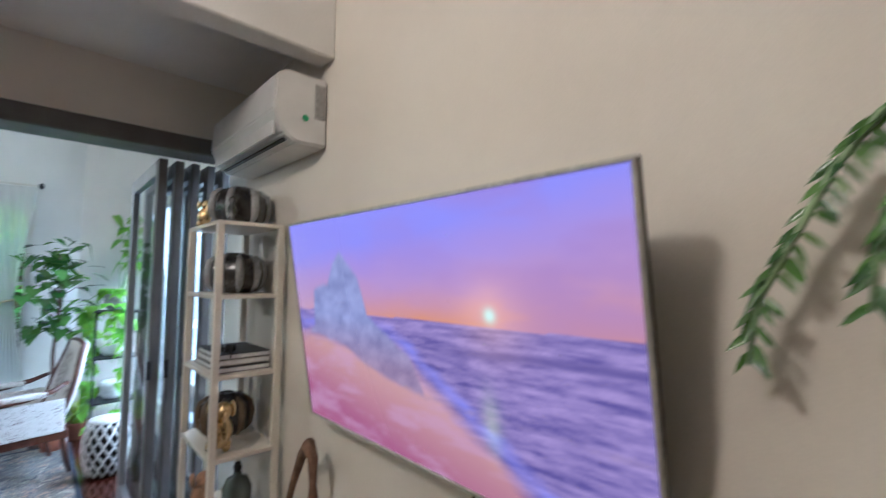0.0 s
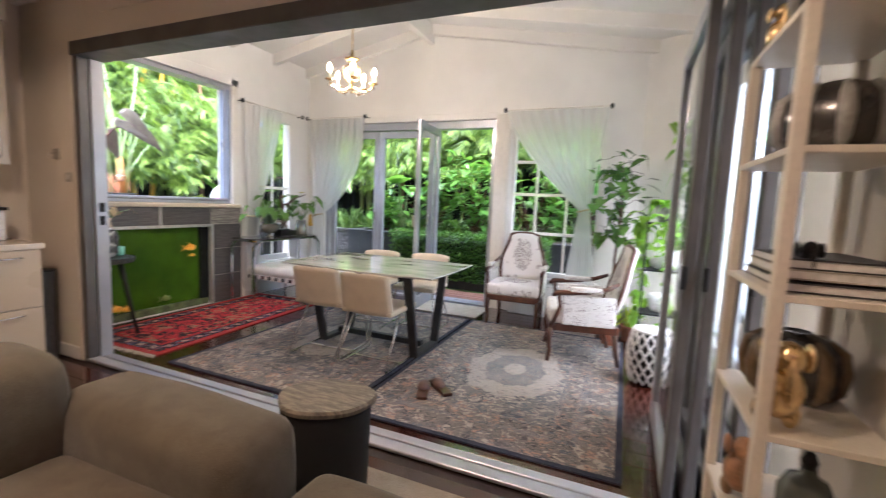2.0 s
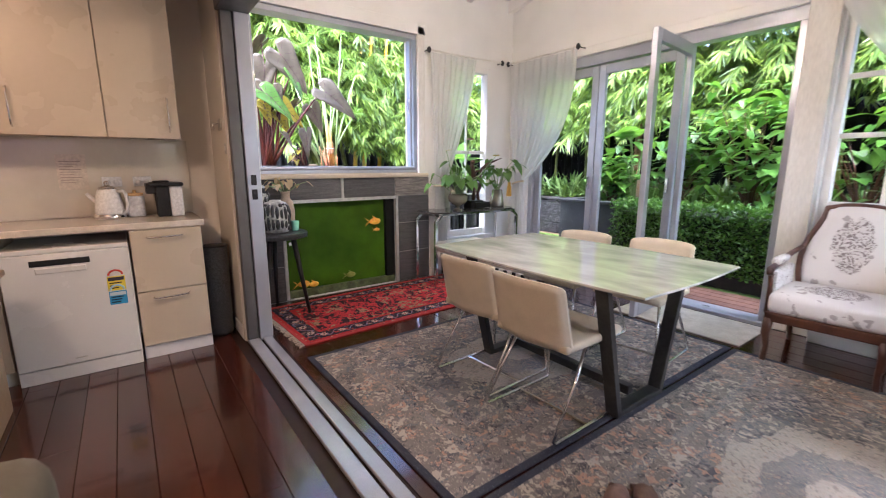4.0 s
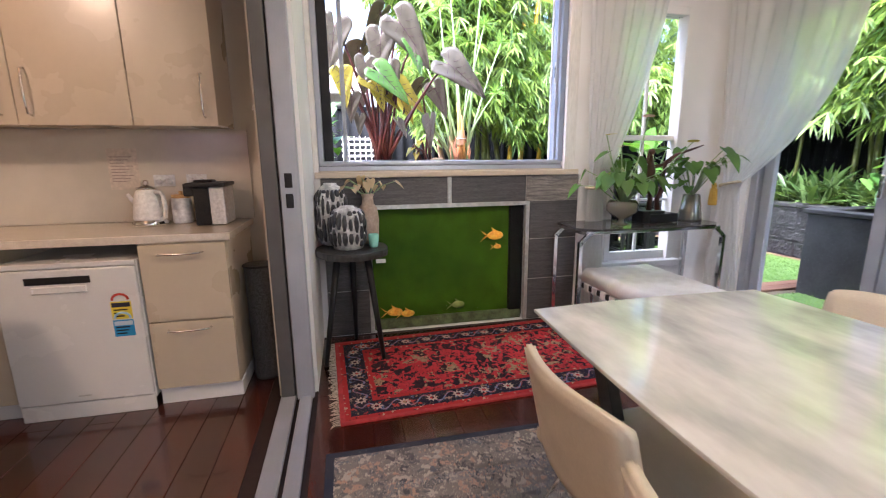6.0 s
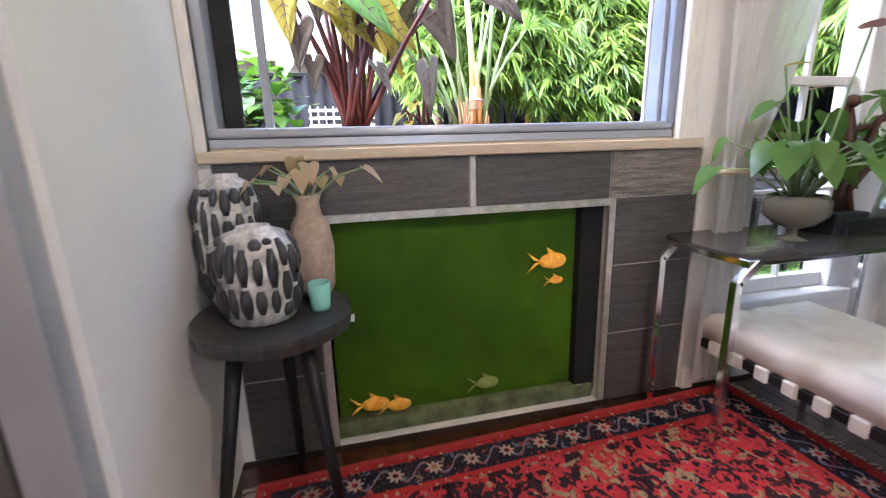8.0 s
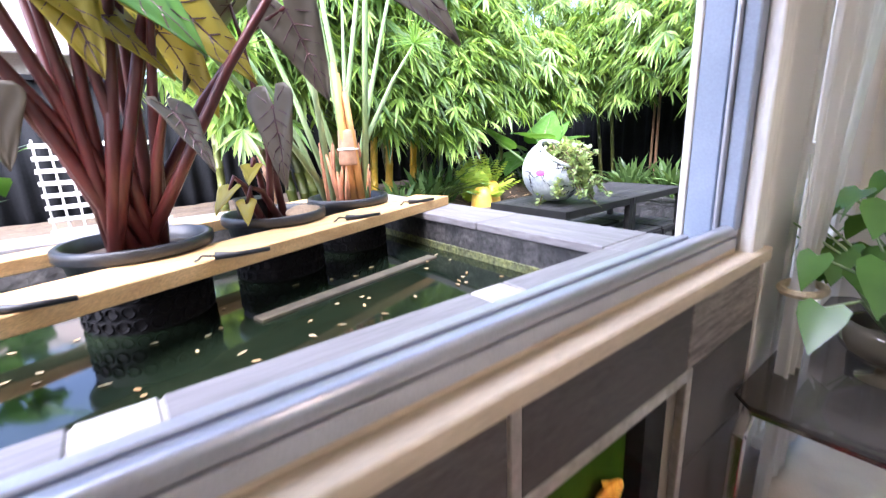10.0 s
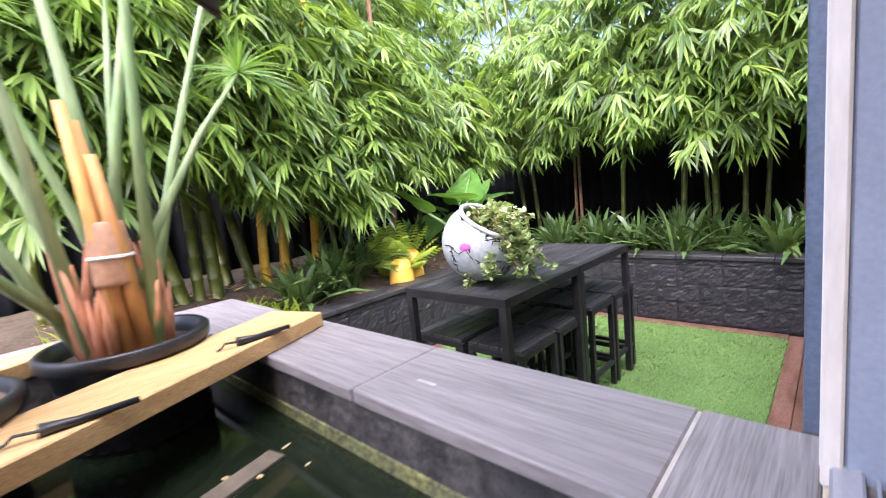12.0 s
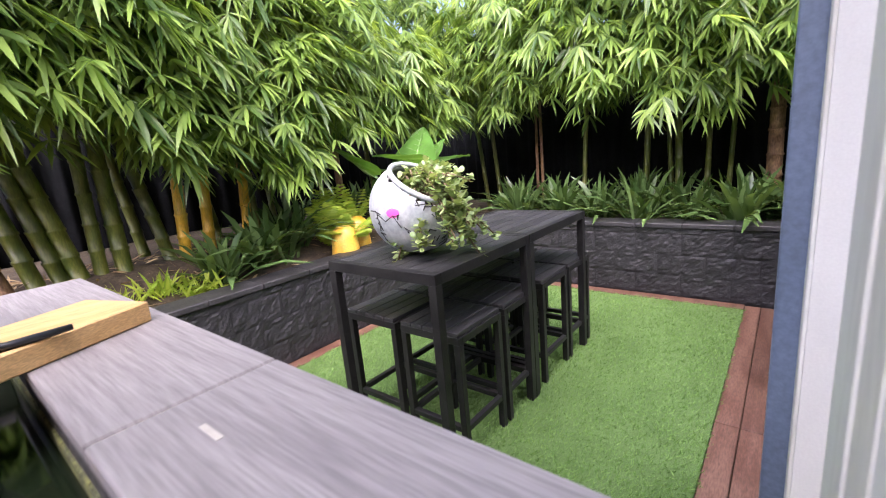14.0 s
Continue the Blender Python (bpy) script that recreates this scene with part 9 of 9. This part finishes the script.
# bamboo: culms as parts, leaves as one mass for each grove
def grove(name, at, culms, layers, label, out=(1, 0, 0)):
    """Culms, and fans of long leaves on drooping branches. A layer: a box for the branch tips, how many branches, leaf lengths, hem of the canopy."""
    t = thing(name, at, label, "bamboo")
    rb = random.Random(len(name))
    for x, y, z, r, lean_x, lean_y, m in culms:
        pts, rad = [], []
        h = 0.0
        while h < 4.2:
            q = h / 4.2
            for dz, k in ((0, 1.0), (0.01, 1.13), (0.02, 1.13), (0.03, 0.98)):
                pts.append((x + lean_x * q + 0.5 * lean_x * q * q, y + lean_y * q + 0.5 * lean_y * q * q, z + h + dz))
                rad.append(r * (1 - 0.5 * q) * k)
            h += 0.17 + 0.12 * q + rb.uniform(0, 0.05)
        part("culm", tube(pts, rad, 12), m, t, smooth=True)
    o, d, u, ln, wd, tips = [], [], [], [], [], []
    w = np.asarray(out, float)
    side = np.cross(w, (0, 0, 1.0))
    for (x0, y0, z0, x1, y1, z1), n, (l0, l1), hem in layers:
        c = np.stack([rng.uniform(x0, x1, n), rng.uniform(y0, y1, n), rng.uniform(z0, z1, n)], 1)
        run = c[:, 1] if abs(w[0]) > abs(w[1]) else c[:, 0]
        wob = 0.5 * np.sin(run * 2.6 + 0.7) + 0.3 * np.sin(run * 6.3 + 2.0) + 0.25 * rng.normal(0, 1, n)
        c = c[c[:, 2] > z0 + hem * (0.5 + 0.5 * wob)]
        n = len(c)
        tips.append(c)
        yaw = rng.normal(0, 0.55, n)
        way = w * np.cos(yaw)[:, None] + side * np.sin(yaw)[:, None]
        for s_ in range(5):
            back = s_ * rng.uniform(0.11, 0.19, n)
            p = c - way * (back * 0.85)[:, None] + np.array([0, 0, 1.0]) * (back * 0.75 - 0.5 * back * back)[:, None] + rng.normal(0, 0.05, (n, 3))
            turn = yaw + rng.normal(0, 0.7, n)
            pitch = rng.uniform(0.25, 1.1, n)
            flat = w * np.cos(turn)[:, None] + side * np.sin(turn)[:, None]
            main = flat * np.cos(pitch)[:, None] - np.array([0, 0, 1.0]) * np.sin(pitch)[:, None]
            over = flat * np.sin(pitch)[:, None] + np.array([0, 0, 1.0]) * np.cos(pitch)[:, None]
            across = np.cross(main, over)
            size = rng.uniform(0.75, 1.1, n)
            for k in range(8):
                a = (k - 3.5) / 3.5 * 1.15 + rng.normal(0, 0.12, n)
                dd = main * np.cos(a)[:, None] + across * np.sin(a)[:, None] + rng.normal(0, 0.1, (n, 3))
                o.append(p + main * (0.035 * np.cos(a))[:, None] - across * 0.0)
                d.append(dd)
                u.append(over + rng.normal(0, 0.28, (n, 3)))
                ln.append(rng.uniform(l0, l1, n) * size * (1 - 0.28 * abs(k - 3.5) / 3.5))
                wd.append(rng.uniform(0.026, 0.038, n) * size * (l1 / 0.32))
    o, d, u, ln, wd = (np.concatenate(q) for q in (o, d, u, ln, wd))
    v, f = blades(o, d, u, ln, wd, 0.3, rows=4, shape=(0.22, 1.0, 0.78, 0.03))
    leaf_mesh("foliage", v, f, BAMBOO_LEAF, t, "stuff")
    tips = np.concatenate(tips)
    tw = bmesh.new()
    for p in tips[::4]:
        tube([tuple(p - w * 0.62 + np.array([0, 0, 0.34])), tuple(p - w * 0.3 + np.array([0, 0, 0.24])), tuple(p)], [0.006, 0.004, 0.002], 4, tw)
    part("twigs", tw, CULM, t)["kind"] = "stuff"
    return t


rb = random.Random(5)
SHEATH = mat("peeling_culm_sheath", (0.3, 0.17, 0.09), (0.16, 0.08, 0.045), rough=0.7, scale=7, stretch=(2, 2, 0.8), fine=40, fine_amount=0.4, bump=0.5, vary=0.2)
wc = [(-8.8, y, mound(-8.8, y) - 0.04, r, 0.1, ly, m) for y, r, ly, m in (
    (4.78, 0.05, -0.8, SHEATH), (4.93, 0.052, -0.6, CULM), (5.06, 0.05, -0.65, CULM), (5.16, 0.057, -0.7, CULM), (5.28, 0.046, 0.1, CULM), (5.42, 0.056, 0.0, CULM), (5.74, 0.047, -0.7, CULM),
    (5.85, 0.045, 0.25, CULMY), (6.05, 0.046, 0.25, CULMY), (6.39, 0.044, 0.25, CULMY), (6.5, 0.04, -0.2, CULM), (6.85, 0.035, -0.3, CULM), (7.5, 0.04, -0.1, SHEATH))]
wc += [(-9.3 + rb.uniform(-0.25, 0.2), y, 0.7, rb.uniform(0.03, 0.045), rb.uniform(-0.2, 0.3), rb.uniform(-0.7, 0.1), CULM) for y in (4.35, 5.7, 6.3, 7.0, 7.8, 8.4)]
grove("bamboo_grove_west", (-9.0, 5.5, 0.58), wc, [
    ((-8.5, 4.15, 1.62, -7.85, 5.7, 2.5), 230, (0.2, 0.33), 0.35), ((-8.5, 5.6, 1.42, -7.95, 7.1, 2.5), 250, (0.2, 0.33), 0.3), ((-8.6, 6.9, 1.65, -8.0, 8.6, 2.6), 210, (0.2, 0.32), 0.3),
    ((-8.7, 4.0, 2.3, -7.7, 5.9, 3.6), 330, (0.2, 0.33), 0.0), ((-8.7, 5.9, 2.3, -8.0, 7.5, 3.2), 120, (0.2, 0.33), 0.0), ((-9.0, 3.6, 3.5, -7.7, 5.7, 4.8), 230, (0.22, 0.35), 0.0), ((-9.6, 4.2, 1.75, -8.6, 9.2, 4.5), 420, (0.24, 0.36), 0.3)],
    "clumping bamboo with green and gold culms", (1, 0, 0))
nc = [(x, 9.8 + rb.uniform(-0.08, 0.15), 0.56, r, rb.uniform(-0.2, 0.2), rb.uniform(-0.4, 0.1), m) for x, r, m in (
    (-8.4, 0.03, CULM), (-8.23, 0.03, CULM), (-7.66, 0.02, SHEATH), (-7.58, 0.022, SHEATH), (-6.96, 0.028, CULM), (-6.29, 0.036, CULM), (-5.97, 0.026, CULM), (-5.89, 0.04, CULM), (-5.64, 0.028, CULM), (-5.46, 0.026, CULM),
    (-5.09, 0.07, SHEATH), (-4.4, 0.03, CULM), (-3.6, 0.03, CULM), (-2.9, 0.03, CULM), (-2.2, 0.03, CULM), (-1.5, 0.03, CULM), (-0.7, 0.03, CULM))]
grove("bamboo_grove_north", (-6.0, 9.9, 0.58), nc, [
    ((-8.9, 8.85, 1.75, -6.9, 9.5, 2.7), 210, (0.2, 0.31), 0.35), ((-7.0, 8.75, 1.55, -4.3, 9.4, 2.5), 230, (0.2, 0.32), 0.55), ((-4.4, 8.8, 1.7, 1.0, 9.5, 2.7), 260, (0.2, 0.31), 0.4),
    ((-7.5, 8.75, 2.3, 1.0, 9.7, 3.7), 640, (0.2, 0.32), 0.0), ((-8.9, 8.9, 2.4, -7.4, 9.8, 3.3), 90, (0.2, 0.32), 0.0), ((-7.4, 9.3, 3.6, 1.4, 10.2, 5.0), 230, (0.22, 0.34), 0.0), ((-9.4, 9.6, 1.9, 1.6, 10.7, 4.6), 480, (0.24, 0.36), 0.4)],
    "clumping bamboo behind the planter wall", (0, -1, 0))
grove("bamboo_far", (-8.0, 13.0, 0.0), [], [((-16.0, 12.0, 2.0, 4.0, 13.5, 8.0), 420, (0.45, 0.7), 0.0), ((-14.5, 5.0, 2.0, -12.0, 12.0, 7.5), 260, (0.45, 0.7), 0.0)], "tall bamboo beyond the fence", (0.4, -0.7, 0))

# foliage added to block the sun that would enter by the side window
grove("bamboo_screen_east", (1.6, 4.6, GZ), [(1.7, 3.2 + 0.42 * k, GZ - 0.02, 0.022, rb.uniform(-0.3, 0.1), rb.uniform(-0.2, 0.2), CULM) for k in range(8)],
      [((1.15, 2.9, 0.7, 1.9, 6.6, 3.6), 330, (0.16, 0.26), 0.2)], "leafy bamboo screen added beyond the side window to shade the sunroom", (-1, 0, 0))

# shrubs north of the doors and beyond the east window
for i, (x, y, w, h) in enumerate(((-4.55, 8.15, 0.4, 0.6), (-3.6, 8.25, 0.6, 1.1), (-2.7, 8.2, 0.6, 1.4), (-1.7, 8.25, 0.7, 1.25), (-0.7, 8.2, 0.7, 1.5), (0.4, 8.2, 0.7, 1.3), (1.9, 4.4, 0.6, 2.0), (1.9, 5.4, 0.6, 2.2), (1.8, 3.6, 0.5, 1.6), (-7.4, 2.6, 0.35, 0.7))):
    base = 0.7 if y > 7.5 else (1.2 if x < -7 else GZ)
    sh = thing("leafy_shrub", (x, y, base), "dense leafy green garden shrub", "shrub", "garden shrubs")
    br = bmesh.new()
    spots = []
    rs = random.Random(i)
    for k in range(22):
        e = Vector((x + rs.gauss(0, w * 0.5), y + rs.gauss(0, w * 0.35), base + h * rs.uniform(0.25, 1.0)))
        tube([(x, y, base), tuple(Vector((x, y, base)).lerp(e, 0.5) + Vector((0, 0, 0.1))), tuple(e)], [0.012, 0.008, 0.003], 5, br)
        for _ in range(12):
            spots.append((e + Vector((rs.gauss(0, 0.13), rs.gauss(0, 0.13), rs.gauss(0, 0.13))), (rs.uniform(-1, 1), rs.uniform(-1.2, 0.5), rs.uniform(-0.6, 0.4)), rs.uniform(0.09, 0.19)))
    part("branches", br, DARKWOOD, sh)
    heart_leaves(spots, HEDGE_LEAF if i % 2 else BIG_LEAF, sh)
wp = thing("white_planter", (-7.4, 2.6, 1.0), "large pale ceramic planter with a shrub", "planter")
part("pot", turned([(0.16, 0), (0.2, 0.03), (0.23, 0.3), (0.24, 0.33), (0.21, 0.32), (0.002, 0.25)], (-7.4, 2.6, 0.93), 28), CRACK, wp, smooth=True)
part("stand", box(-7.6, 2.4, GZ - 0.02, -7.2, 2.8, 0.93, 0.01), RENDERWALL, wp)

# neighbour's side: house and lattice
house = thing("neighbour_house", (-15, 1.5, 0), "pale rendered neighbouring house with tiled roof", "house")
HW = mat("pale_render", (0.62, 0.6, 0.57), (0.55, 0.53, 0.5), rough=0.8, scale=2, bump=0.2)
part("wall", box(-18, -3.5, -0.1, -13.0, 3.4, 2.9, 0.01), HW, house)
roof = bmesh.new()
rv = [roof.verts.new(p) for p in ((-18.4, -3.9, 2.9), (-12.5, -3.9, 2.9), (-12.5, 3.8, 2.9), (-18.4, 3.8, 2.9), (-15.4, -3.9, 4.3), (-15.4, 3.8, 4.3))]
for q in ((0, 1, 4), (1, 2, 5, 4), (2, 3, 5), (3, 0, 4, 5), (3, 2, 1, 0)):
    roof.faces.new([rv[k] for k in q])
part("roof", roof, mat("roof_tiles", (0.2, 0.16, 0.14), (0.26, 0.2, 0.17), rough=0.8, scale=4, stretch=(1, 8, 8)), house)
for y in (0.2, 2.3):
    win = part("window", box(-13.02, y, 1.2, -12.96, y + 0.9, 2.3, 0.005), WHITE, house)
    part("pane", box(-12.965, y + 0.06, 1.26, -12.95, y + 0.84, 2.24, 0.0), plain("dark_window", (0.1, 0.12, 0.14), 0.05), win)
part("gutter", box(-12.55, -3.9, 2.82, -12.42, 3.8, 2.92, 0.01), WHITE, house)
trellis = thing("trellis_panel", (-8.2, 3.45, 0.6), "white timber lattice trellis panel", "trellis")
for k in range(9):
    part("batten", bar((-8.2, 3.1 + 0.08 * k, 0.6), (-8.2, 3.1 + 0.08 * k, 1.62), 0.03, 0.012), OLDWHITE, trellis)
for k in range(13):
    part("batten", bar((-8.188, 3.08, 0.62 + 0.08 * k), (-8.188, 3.78, 0.62 + 0.08 * k), 0.012, 0.03), OLDWHITE, trellis)

# ---- pieces of floors and walls ----
tw = thing("tiled_wall_facing", (-4.74, 3.9, 0), "dark wood-look tiles round the tank", "tiles", kind="structure")
tiles = [(2.935, 0.957, 3.826, 1.15, TILE), (3.859, 0.957, 4.44, 1.15, TILE), (4.446, 0.957, 4.878, 1.15, TILELIGHT)]
for z0, z1 in ((0.0, 0.333), (0.339, 0.655), (0.661, 0.953)):
    tiles += [(4.479, z0, 4.878, z1, TILE), (2.935, z0, 3.231, z1, TILE)]
for y0, z0, y1, z1, m in tiles:
    part("tile", box(-4.7495, y0, z0, -4.742, y1, z1, 0.0015), m, tw)
part("grout", box(-4.7497, 2.93, 0.0, -4.7465, 3.235, 1.15, 0), GROUT, tw)
part("grout", box(-4.7497, 4.475, 0.0, -4.7465, 4.88, 1.15, 0), GROUT, tw)
part("grout", box(-4.7497, 3.235, 0.955, -4.7465, 4.475, 1.15, 0), GROUT, tw)
part("edge_strip", box(-4.77, 4.879, 0.0, -4.735, 4.9, 1.15, 0.003), OLDWHITE, tw)
tagged(part("baseboard_north", box(-4.74, 6.12, 0.0, -4.44, 6.148, 0.12, 0.004), WHITE), kind="structure")
tagged(part("baseboard_kitchen", box(-4.62, 2.686, 0.0, -3.99, 2.699, 0.1, 0.003), WHITE), kind="structure")
BOARD = mesh_of(box(-0.8, -0.0685, -0.012, 0.8, 0.0685, 0.0, 0.0015), FLOOR, "board")
SHORT = mesh_of(box(-0.4, -0.0685, -0.012, 0.4, 0.0685, 0.0, 0.0015), FLOOR, "board")
for y0, y1 in ((-2.95, 2.69), (2.89, 6.12)):
    k = 0
    y = y0 + 0.07
    while y < y1 - 0.05:
        x = -4.7 + (0.8 if k % 2 else 0.4)
        if k % 2 == 0:
            piece("board", SHORT, floor, pose(-4.3, y, 0))
            x = -3.9 + 0.8
        else:
            x = -4.7 + 0.8
        while x < 0.3 and (y > -0.3):
            piece("board", BOARD if x + 0.8 < 0.45 else SHORT, floor, pose(x if x + 0.8 < 0.45 else x - 0.4, y, 0))
            x += 1.6
        k += 1
        y += 0.1395
